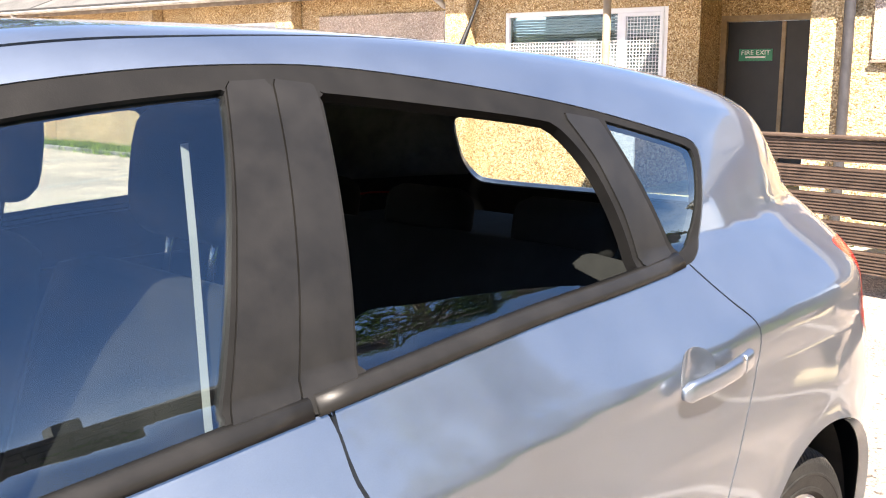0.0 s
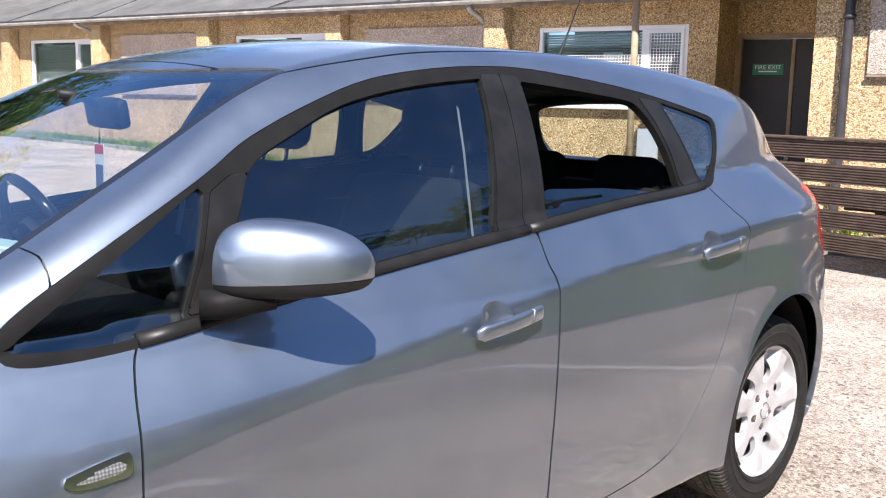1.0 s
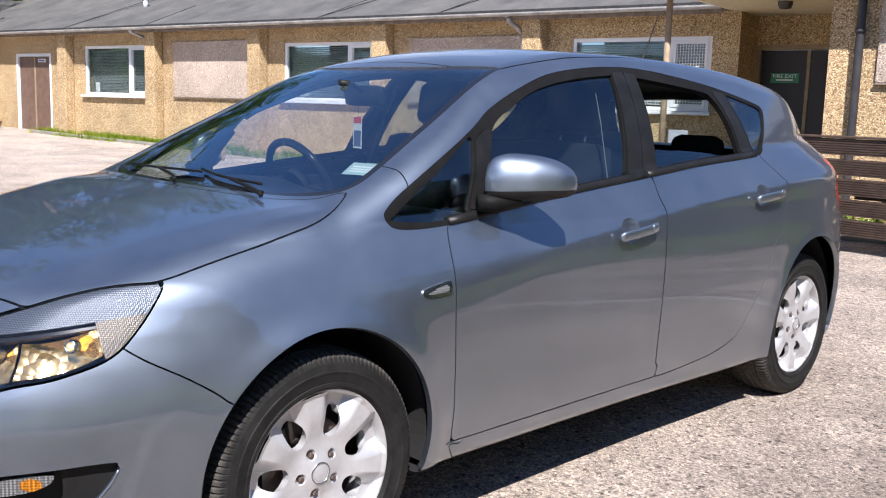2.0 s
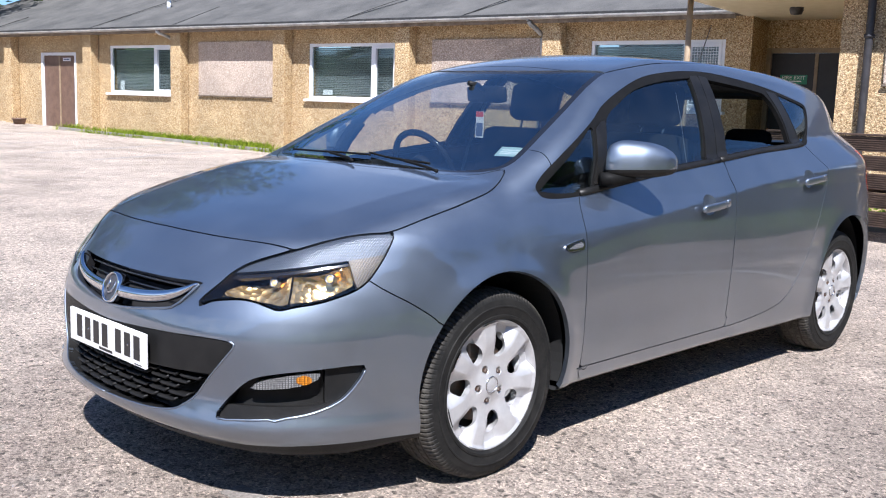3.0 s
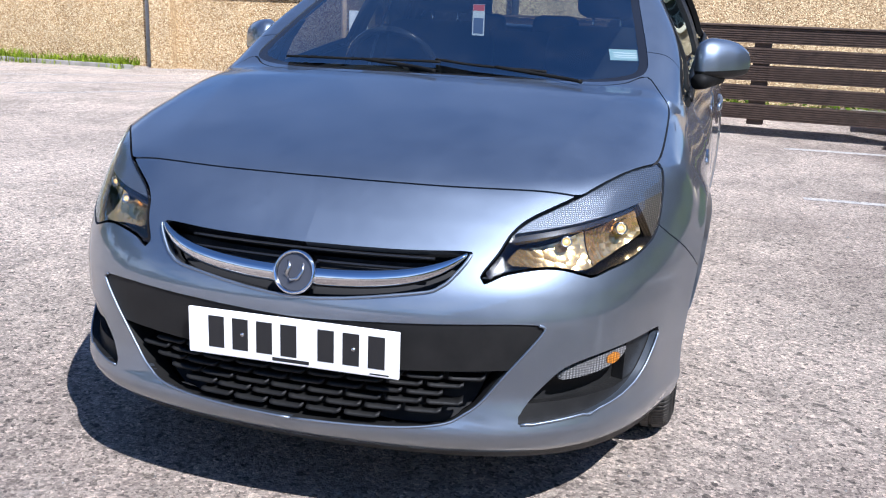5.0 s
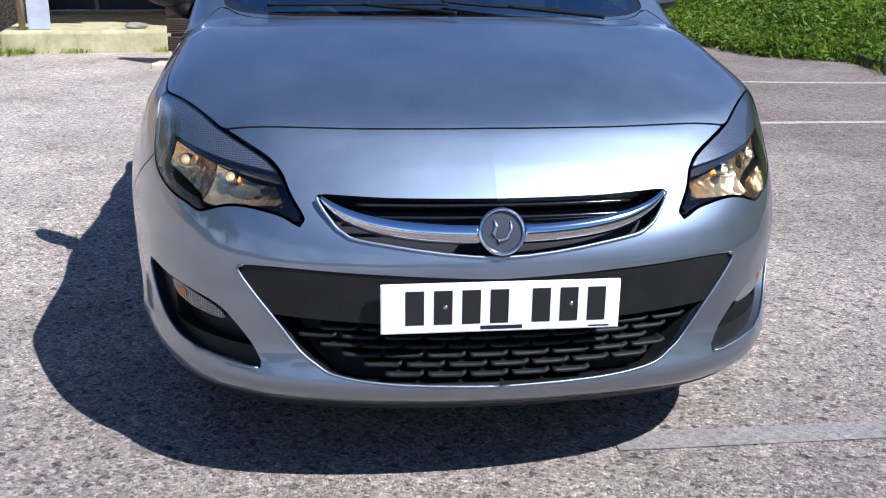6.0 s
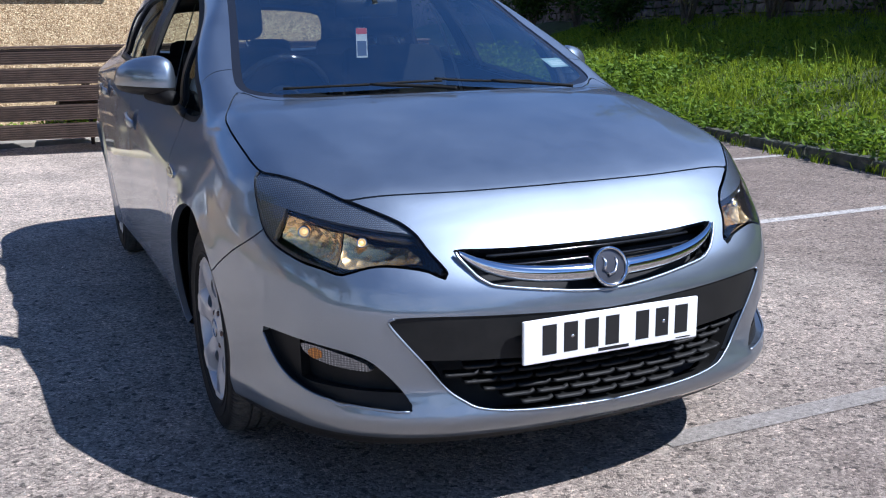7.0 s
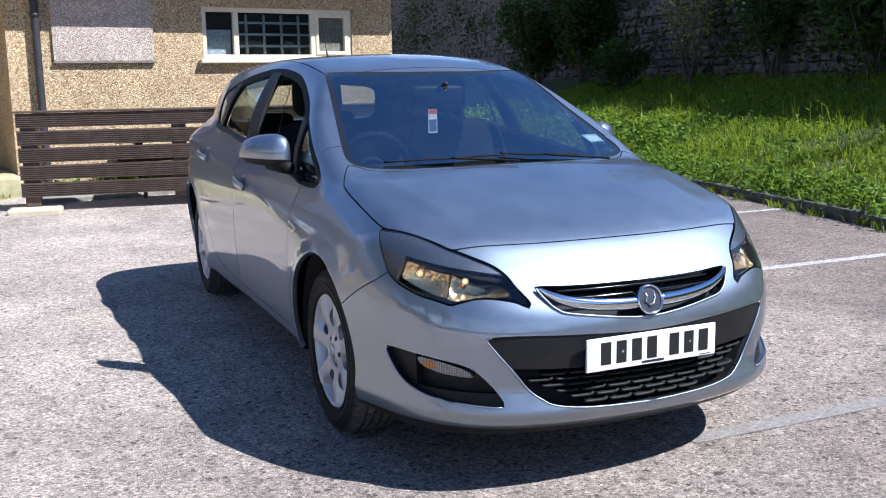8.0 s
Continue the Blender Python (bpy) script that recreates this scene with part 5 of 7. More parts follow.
def pebbledash(name, deep, mid, light, scale):
    m = material(name, mid, 0.9)
    at = where(m)
    st = nd(m, "TexVoronoi", Scale=scale)
    wire(m, at, st.inputs["Vector"])
    col = ramp(m, st.outputs["Color"], (0.08, deep), (0.42, mid), (0.72, light), (0.95, tuple(min(1.0, c * 1.45) for c in light)))
    edge = ramp(m, st.outputs["Distance"], (0.25, 1.0), (0.62, 0.62))
    col = mixed(m, 1.0, col, edge, "MULTIPLY")
    damp = ramp(m, grain(m, at, 1.1, 5, 0.7), (0.35, 0.80), (0.62, 1.06))
    shade(m, "Base Color", mixed(m, 1.0, col, damp, "MULTIPLY"))
    relief(m, st.outputs["Distance"], 1.0, -0.007)
    return m


def mottled(name, a, b, scale, rough=0.8, bump=0.3, fine=90):
    m = material(name, a, rough)
    at = where(m)
    col = ramp(m, grain(m, at, scale, 6, 0.7), (0.32, a), (0.68, b))
    shade(m, "Base Color", col)
    relief(m, grain(m, at, fine, 5), bump, 0.006)
    return m


TARMAC = tarmac_material()
LINE = line_material("worn_line_paint", (0.22, 0.195, 0.175), (0.44, 0.41, 0.38), (0.66, 0.63, 0.59))
FAINT = line_material("faint_line_paint", (0.238, 0.212, 0.188), (0.29, 0.258, 0.23), (0.45, 0.41, 0.37), 0.09)
DASH_TAN = pebbledash("tan_pebbledash", (0.22, 0.115, 0.04), (0.57, 0.385, 0.185), (0.74, 0.57, 0.35), 70)
DASH_WING = pebbledash("cream_pebbledash", (0.24, 0.14, 0.06), (0.60, 0.415, 0.22), (0.76, 0.565, 0.335), 70)
DASH_PALE = pebbledash("pale_pebbledash", (0.36, 0.27, 0.20), (0.60, 0.475, 0.385), (0.73, 0.61, 0.51), 80)
UPVC = mottled("white_upvc", (0.72, 0.73, 0.75), (0.80, 0.81, 0.82), 3, 0.35, 0.02)
CREAM = mottled("cream_paint", (0.62, 0.53, 0.36), (0.72, 0.64, 0.47), 6, 0.6, 0.1)
FELT = mottled("roof_felt", (0.062, 0.062, 0.06), (0.13, 0.126, 0.118), 1.3, 0.9, 0.5, 260)
FELT_LAP = mottled("felt_lap", (0.015, 0.015, 0.015), (0.05, 0.05, 0.05), 8, 0.9)
GUTTER = mottled("grey_gutter", (0.24, 0.24, 0.24), (0.50, 0.49, 0.47), 4, 0.55, 0.1)
FASCIA = mottled("weathered_fascia", (0.10, 0.075, 0.055), (0.26, 0.21, 0.165), 7, 0.8)
PIPE = mottled("dark_pipe", (0.022, 0.021, 0.023), (0.05, 0.047, 0.05), 9, 0.5, 0.1)
BROWN_DOOR = mottled("brown_door_paint", (0.11, 0.065, 0.045), (0.17, 0.105, 0.075), 5, 0.55, 0.1)
DARK_DOOR = mottled("dark_door_paint", (0.008, 0.007, 0.007), (0.016, 0.013, 0.012), 5, 0.5, 0.1)
OLD_WOOD = mottled("door_frame_wood", (0.22, 0.16, 0.10), (0.34, 0.26, 0.17), 8, 0.7)
CONCRETE = mottled("worn_concrete", (0.17, 0.155, 0.13), (0.32, 0.295, 0.25), 4, 0.9, 0.5)
OLD_KERB = mottled("old_kerb", (0.17, 0.16, 0.14), (0.32, 0.30, 0.27), 6, 0.9, 0.5)
KERB_STONE = mottled("mossy_kerb", (0.035, 0.042, 0.026), (0.12, 0.115, 0.09), 7, 0.9, 0.7)
BLOCK = mottled("cream_block", (0.48, 0.41, 0.26), (0.61, 0.53, 0.36), 6, 0.85, 0.5)
STEP = mottled("mossy_cream_step", (0.30, 0.27, 0.13), (0.52, 0.46, 0.28), 5, 0.9, 0.4)
BOARD = mottled("grey_blue_board", (0.34, 0.36, 0.40), (0.44, 0.46, 0.50), 5, 0.6, 0.1)
DECK = mottled("brown_decking", (0.042, 0.024, 0.016), (0.092, 0.060, 0.042), 11, 0.65, 0.3, 160)
SOIL = mottled("bank_soil", (0.045, 0.055, 0.018), (0.085, 0.105, 0.03), 3, 0.95, 0.8, 40)
STONE = mottled("rubble_stone", (0.06, 0.047, 0.042), (0.20, 0.165, 0.145), 5, 0.95, 0.9, 50)
BARK = mottled("bark", (0.08, 0.06, 0.045), (0.16, 0.13, 0.10), 12, 0.95, 0.8, 60)
BLIND = mottled("blind_slats", (0.40, 0.44, 0.46), (0.52, 0.55, 0.57), 2, 0.7, 0.02)
ROOM_SHADE = material("room_dark", (0.06, 0.065, 0.07), 0.9)
SIGN_GREEN = material("sign_green", (0.02, 0.22, 0.12), 0.5)
SIGN_WHITE = material("sign_white", (0.75, 0.78, 0.76), 0.5)
PANE = glass_material("building_glass", (0.75, 0.80, 0.80), 1.0, 0.05)


def leaf_material(name, dark, light):
    m = material(name, light, 0.6, spec=0.18)
    isl = nd(m, "NewGeometry").outputs["Random Per Island"]
    col = ramp(m, isl, (0.0, dark), (0.55, light), (1.0, tuple(c * 1.35 for c in light)))
    clump = ramp(m, grain(m, where(m), 1.6, 5, 0.7), (0.34, (0.55, 0.66, 0.6)), (0.52, (1.0, 1.0, 1.0)), (0.70, (1.25, 1.12, 0.9)))
    col = mixed(m, 1.0, col, clump, "MULTIPLY")
    shade(m, "Base Color", col)
    b = m.node_tree.nodes["Principled BSDF"]
    thin, mix = nd(m, "BsdfTranslucent"), nd(m, "MixShader", Fac=0.4)
    glow = ramp(m, isl, (0.0, tuple(c * 1.3 for c in dark)), (1.0, (light[0] * 1.9, light[1] * 1.7, light[2])))
    wire(m, glow, thin.inputs[0])
    wire(m, b.outputs[0], mix.inputs[1]), wire(m, thin.outputs[0], mix.inputs[2])
    wire(m, mix.outputs[0], m.node_tree.nodes["Material Output"].inputs[0])
    return m


GRASS = leaf_material("grass_blades", (0.075, 0.115, 0.010), (0.21, 0.285, 0.022))
WEED = leaf_material("weed_leaves", (0.045, 0.085, 0.010), (0.13, 0.21, 0.025))
BUSH = leaf_material("bush_leaves", (0.018, 0.04, 0.010), (0.05, 0.09, 0.018))
DRY = leaf_material("thin_shrub_leaves", (0.14, 0.14, 0.04), (0.30, 0.26, 0.11))


# ---- ground ----
def soft(u):
    return np.log1p(np.exp(-np.abs(u))) + np.maximum(u, 0)


def ground_z(x, y):
    """Level round the car, rising gently towards the long facade."""
    x, y = np.asarray(x, float), np.asarray(y, float)
    entry = 0.030 * soft(-(x + 5.4) * 2) / 2 * np.clip((y + 5.0) / 1.6, 0, 1) * np.clip((4.6 - y) / 1.6, 0, 1) * np.clip((x + 24) / 8, 0, 1)
    k = np.clip((x + 2.0) / 1.6, 0, 1)
    return 0.022 * soft(-(y + 5.0)) * np.clip((y + 60) / 30, 0, 1) + entry - 0.015 * k * k * (3 - 2 * k)


def sheet(name, X, Y, zf, mat, label, cat, kind="structure"):
    gx, gy = np.meshgrid(X, Y, indexing="ij")
    v = np.stack([gx, gy, zf(gx, gy)], -1).reshape(-1, 3)
    n, m = gx.shape
    i = np.arange(n * m).reshape(n, m)
    f = np.stack([i[:-1, :-1], i[1:, :-1], i[1:, 1:], i[:-1, 1:]], -1).reshape(-1, 4)
    ob = made(name, v, f, mat)
    return tagged(ob, label, cat, "", kind)


far = [60, 90, 150, 300, 600]
sheet("ground", np.concatenate([[-a for a in far[::-1]], np.arange(-40, -16, 2.0), np.arange(-16, 4, 0.5), np.arange(4, 41, 2.0), far]), np.concatenate([[-a for a in far[::-1]], np.arange(-40, -8, 1.0), np.arange(-8, 6, 0.5), np.arange(6, 41, 1.0), far]),
      ground_z, TARMAC, "sunlit worn grey tarmac of the car park", "car park")


def stripe(p, q, width=0.09, mat=None):
    """A painted bay line, laid just over the ground."""
    p, q = Vector(p), Vector(q)
    d = (q - p).normalized()
    s = Vector((-d.y, d.x)) * width / 2
    n = max(2, int((q - p).length / 0.5))
    v, f = [], []
    for i in range(n + 1):
        c = p.lerp(q, i / n)
        for k in (-1, 1):
            x, y = c.x + k * s.x, c.y + k * s.y
            v.append((x, y, float(ground_z(x, y)) + 0.003))
    for i in range(n):
        f.append((2 * i, 2 * i + 1, 2 * i + 3, 2 * i + 2))
    return tagged(made("bay_line", v, f, mat or LINE), "worn white bay line painted on tarmac", "road marking", "parking bay lines", "structure")


TURN = radians(9)
ALONG, OUT = Vector((-math.sin(TURN), math.cos(TURN), 0)), Vector((math.cos(TURN), math.sin(TURN), 0))


def site(a, b, z=0.0):
    """From the building's own measures (along the front, out from it) to the place."""
    return ALONG * a + OUT * b + Vector((0, 0, z))


for x in (0.71, -1.65, -3.95, -6.25):
    stripe((x, 0.35 if x > 0 else (2.7 if x > -2 else 1.5)), (x + 0.02, 4.75 - 0.19 * x), 0.09, FAINT if x > 0 else LINE)
for a in (-7.8, -10.1, -12.5, -14.05, -15.95, -18.2):
    stripe(site(a, -10.7).xy, site(a + 1.2, -6.6).xy)
for p, q in (((-8.2, -8.2), (-3.4, -11.45)), ((-7.0, -7.6), (-3.3, -10.55)), ((-5.6, -7.3), (-3.1, -9.4)), ((-7.6, -9.9), (-3.7, -12.4))):
    stripe(site(*p).xy, site(*q).xy)


# ---- the building ----
BUILD = Matrix.Rotation(TURN, 4, "Z")   # local x out from the front, y along it


def wall(name, y0, y1, z0, z1, x, thick, holes, mat, label):
    """A wall facing +x with openings that go through it."""
    ys = sorted({y0, y1, *[h[0] for h in holes], *[h[1] for h in holes]})
    zs = sorted({z0, z1, *[h[2] for h in holes], *[h[3] for h in holes]})
    solid = lambda i, j: 0 <= i < len(ys) - 1 and 0 <= j < len(zs) - 1 and not any(
        h[0] - 1e-6 <= ys[i] and ys[i + 1] <= h[1] + 1e-6 and h[2] - 1e-6 <= zs[j] and zs[j + 1] <= h[3] + 1e-6 for h in holes)
    bm = bmesh.new()
    q = lambda *c: bm.faces.new([bm.verts.new(p) for p in c])
    for i in range(len(ys) - 1):
        for j in range(len(zs) - 1):
            if not solid(i, j):
                continue
            a, b, c, d = ys[i], ys[i + 1], zs[j], zs[j + 1]
            q((x, a, c), (x, b, c), (x, b, d), (x, a, d))
            q((x - thick, a, c), (x - thick, a, d), (x - thick, b, d), (x - thick, b, c))
            if not solid(i - 1, j):
                q((x, a, c), (x, a, d), (x - thick, a, d), (x - thick, a, c))
            if not solid(i + 1, j):
                q((x, b, c), (x - thick, b, c), (x - thick, b, d), (x, b, d))
            if not solid(i, j - 1):
                q((x, a, c), (x - thick, a, c), (x - thick, b, c), (x, b, c))
            if not solid(i, j + 1):
                q((x, a, d), (x, b, d), (x - thick, b, d), (x - thick, a, d))
    bmesh.ops.remove_doubles(bm, verts=bm.verts, dist=1e-5)
    ob = part(name, bm, mat)
    ob.matrix_basis = BUILD
    return tagged(ob, label, "wall", "", "structure")


W1, W2, W3 = (-17.83, -15.46, 1.27, 2.38), (-11.28, -9.0, 1.27, 2.36), (-4.98, -2.74, 1.27, 2.34)
EXIT_L = (-20.72, -19.2, 0.30, 2.23)
W5 = (1.86, 4.0, 1.64, 2.30)
wall("wall_west", -26.0, -2.35, -0.6, 2.72, -11.6, 0.3, [W1, W2, W3, EXIT_L], DASH_TAN, "tan pebbledash front wall in sun under the eaves")
wall("wall_wing", -0.47, 4.64, -0.6, 2.95, -9.06, 0.3, [W5], DASH_WING, "tan pebbledash wall of the wing behind the slatted fence")
wall("wall_recess", -2.65, -0.17, -0.6, 3.0, -12.3, 0.2, [(-2.34, -0.48, 0.33, 2.25)], DASH_TAN, "shaded pebbledash back wall of the entrance recess")
for nm, lo, hi in (("wall_return", (-13.1, -2.65, -0.6), (-11.9, -2.35, 2.66)), ("wall_wing_side", (-13.1, -0.47, -0.6), (-9.36, -0.17, 2.95)), ("wall_wing_end", (-13.1, 4.34, -0.6), (-9.36, 4.64, 2.95))):
    ob = part(nm, boxed(lo, hi), DASH_TAN)
    ob.matrix_basis = BUILD
    tagged(ob, "pebbledash side wall of the building", "wall", "", "structure")
for y in (-21.9, -18.42, -15.12, -11.9, -8.72, -5.6):
    ob = part("buttress", boxed((-11.595, y - 0.17, -0.6), (-11.36, y + 0.17, 2.70), 0.02), DASH_TAN)
    ob.matrix_basis = BUILD
    tagged(ob, "pebbledash buttress standing out from the wall", "buttress", "buttresses of the front", "structure")
for y0, y1, z0, z1, x in ((-14.58, -12.16, 1.28, 2.43, -11.6), (-8.18, -5.92, 1.28, 2.40, -11.6), (0.03, 1.22, 1.62, 2.52, -9.06)):
    ob = thing("infill_panel", "pinkish pebbledash panel filling an old window", "panel", BUILD, "blocked windows", "structure")
    part("board", boxed((x + 0.003, y0, z0), (x + 0.035, y1, z1), 0.006), DASH_PALE, ob)
    part("drip_edge", boxed((x + 0.003, y0 - 0.01, z0 - 0.025), (x + 0.05, y1 + 0.01, z0 - 0.003), 0.004), FASCIA, ob)


def window(name, h, x, frame_mat, label, split, blind=True, bars=()):
    """A framed window set in an opening, with panes, sill and what hangs behind."""
    y0, y1, z0, z1 = h
    ob = thing(name, label, "window", BUILD, "", "structure")
    fx0, fx1, w = x - 0.09, x - 0.02, 0.06
    bm = bmesh.new()
    for lo, hi in (((fx0, y0, z0), (fx1, y0 + w, z1)), ((fx0, y1 - w, z0), (fx1, y1, z1)), ((fx0, y0 + w, z1 - w), (fx1, y1 - w, z1)), ((fx0, y0 + w, z0), (fx1, y1 - w, z0 + w))):
        add_box(bm, lo, hi, 0.006)
    part("window_frame", bm, frame_mat, ob)
    cuts = [y0 + w, *split, y1 - w]
    for y in split:
        part("mullion", boxed((fx0, y - 0.035, z0 + w), (fx1 + 0.004, y + 0.035, z1 - w), 0.006), frame_mat, ob)
    for i in range(len(cuts) - 1):
        a = cuts[i] + (0.036 if i else 0.001)
        b = cuts[i + 1] - (0.036 if i < len(cuts) - 2 else 0.001)
        if i == len(cuts) - 2:
            bm = bmesh.new()
            s = 0.045
            for lo, hi in (((fx0 + 0.02, a, z0 + w), (fx1 + 0.015, a + s, z1 - w)), ((fx0 + 0.02, b - s, z0 + w), (fx1 + 0.015, b, z1 - w)), ((fx0 + 0.02, a + s, z1 - w - s), (fx1 + 0.015, b - s, z1 - w)), ((fx0 + 0.02, a + s, z0 + w), (fx1 + 0.015, b - s, z0 + w + s))):
                add_box(bm, lo, hi, 0.004)
            part("casement", bm, frame_mat, ob)
        pane = part("pane", boxed((x - 0.062, a, z0 + w), (x - 0.056, b, z1 - w)), PANE, ob)
        pane.visible_shadow = False
    part("window_sill", boxed((x - 0.02, y0 - 0.06, z0 - 0.05), (x + 0.09, y1 + 0.06, z0 - 0.002), 0.008), frame_mat, ob)
    # dark sheet stands in for the unlit room behind the panes
    part("room", boxed((x - 1.6, y0 - 0.25, z0 - 0.5), (x - 1.55, y1 + 0.25, z1 + 0.3)), ROOM_SHADE, ob)
    if blind:
        bm = bmesh.new()
        z = z0 + w + 0.02
        while z < z1 - w - 0.02:
            add_box(bm, (x - 0.19, y0 + 0.04, z), (x - 0.15, y1 - 0.04, z + 0.004), 0, None)
            z += 0.034
        for v in bm.verts:
            v.co.z += (v.co.x - x + 0.17) * 0.55
        part("blind", bm, BLIND, ob, "pale slatted blind hanging behind the glass")
    for lo, hi, mat, nm in bars:
        part(nm, boxed(lo, hi), mat, ob)
    return ob


window("window_1", W1, -11.6, UPVC, "white plastic window with a drawn blind, in tan wall", [-16.15], True,
       [((-11.74, -17.6, 1.34), (-11.735, -17.45, 1.56), PAPER, "notice")])
window("window_2", W2, -11.6, UPVC, "white plastic window with blind and narrow opener", [-9.62], True,
       [((-11.74, -11.0, 1.36), (-11.735, -10.75, 1.46), PAPER, "notice")])
window("window_3", W3, -11.6, UPVC, "white plastic window partly shaded by the canopy, notices inside", [-3.36], True,
       [((-11.74, -4.02, 1.55), (-11.735, -3.72, 2.0), PAPER, "notice"), ((-11.74, -3.66, 1.5), (-11.735, -3.42, 1.84), PAPER, "notice")])
bm = bmesh.new()
for y in np.arange(-4.90, -2.80, 0.042):
    add_box(bm, (-11.612, y, 1.36), (-11.609, y + 0.007, 1.95 if y < -3.42 else 2.26))
for z in np.arange(1.36, 2.26, 0.042):
    add_box(bm, (-11.609, -4.90 if z < 1.95 else -3.42, z), (-11.606, -2.80, z + 0.007))
ob = part("mesh_guard", bm, UPVC, bpy.data.objects["window_3"], "pale square wire mesh over the panes")
w5 = window("window_4", W5, -9.06, CREAM, "cream wooden window with bars and net behind the glass", [2.32, 3.42], False)
bm = bmesh.new()
for z in (1.80, 1.95, 2.10):
    add_box(bm, (-9.20, 2.35, z), (-9.17, 3.40, z + 0.03))
for y in np.linspace(2.5, 3.25, 4):
    add_box(bm, (-9.23, y, 1.72), (-9.21, y + 0.03, 2.22))
part("shelving", bm, BLIND, w5, "pale racks standing behind the glass")
net = mottled("patterned_net", (0.30, 0.33, 0.38), (0.80, 0.82, 0.85), 38, 0.9, 0.1)
part("net_curtain", boxed((-9.19, 1.93, 1.70), (-9.185, 2.28, 2.02)), net, w5)
part("board_pane", boxed((-9.14, 3.48, 1.71), (-9.13, 3.92, 2.22)), DASH_PALE, w5)


def double_door(name, h, x, mat, frame, label, sign, mid=None):
    y0, y1, z0, z1 = h
    ob = thing(name, label, "door", BUILD, "", "structure")
    bm = bmesh.new()
    add_box(bm, (x - 0.12, y0, z0), (x + 0.01, y0 + 0.07, z1), 0.006), add_box(bm, (x - 0.12, y1 - 0.07, z0), (x + 0.01, y1, z1), 0.006)
    add_box(bm, (x - 0.12, y0 + 0.07, z1 - 0.07), (x + 0.01, y1 - 0.07, z1), 0.006)
    part("door_frame", bm, frame, ob)
    mid = mid or (y0 + y1) / 2
    for a, b in ((y0 + 0.072, mid - 0.004), (mid + 0.004, y1 - 0.072)):
        part("leaf", boxed((x - 0.09, a, z0 + 0.02), (x - 0.045, b, z1 - 0.075), 0.004), mat, ob)
    part("cover_strip", boxed((x - 0.045, mid - 0.025, z0 + 0.02), (x - 0.025, mid + 0.025, z1 - 0.08), 0.004), OLD_WOOD, ob)
    if sign:
        sign(ob)
    return ob


def glyphs(text, size, m, mat, parent, name, width=None):
    """Raised lettering in the built-in font, turned into a mesh."""
    cu = bpy.data.curves.new(name, "FONT")
    cu.body, cu.size, cu.align_x, cu.align_y, cu.extrude = text, size, "CENTER", "CENTER", 0.0008
    tmp = bpy.data.objects.new("text_shape", cu)
    me = bpy.data.meshes.new_from_object(tmp)
    bpy.data.objects.remove(tmp)
    if width:
        xs = [v.co.x for v in me.vertices]
        k = width / (max(xs) - min(xs))
        for v in me.vertices:
            v.co.x *= k
    ob = link_mesh(name, me, mat, parent)
    ob.matrix_basis = m
    return ob


def exit_sign(ob):
    part("sign_board", boxed((-12.345, -2.12, 1.715), (-12.335, -1.72, 1.855), 0.002), SIGN_GREEN, ob, "green sign")
    glyphs("FIRE EXIT", 0.075, pose(-12.333, -1.92, 1.810, 90, 0, 90), SIGN_WHITE, ob, "lettering", 0.34)
    part("small_lettering", boxed((-12.334, -2.04, 1.750), (-12.332, -1.80, 1.768)), SIGN_WHITE, ob)


def small_sign(ob):
    part("sign_board", boxed((-11.645, -19.82, 2.02), (-11.638, -19.5, 2.10)), PAPER, ob, "white sign with unreadable print")
    part("print_bar", boxed((-11.637, -19.78, 2.045), (-11.635, -19.54, 2.075)), PAPER_BLUE, ob)


double_door("door_1", (-2.34, -0.48, 0.33, 2.25), -12.3, DARK_DOOR, OLD_WOOD, "closed dark double door with a green exit sign", exit_sign, -1.60)
double_door("door_2", EXIT_L, -11.6, BROWN_DOOR, UPVC, "closed brown double door in the long pebbledash wall", small_sign)

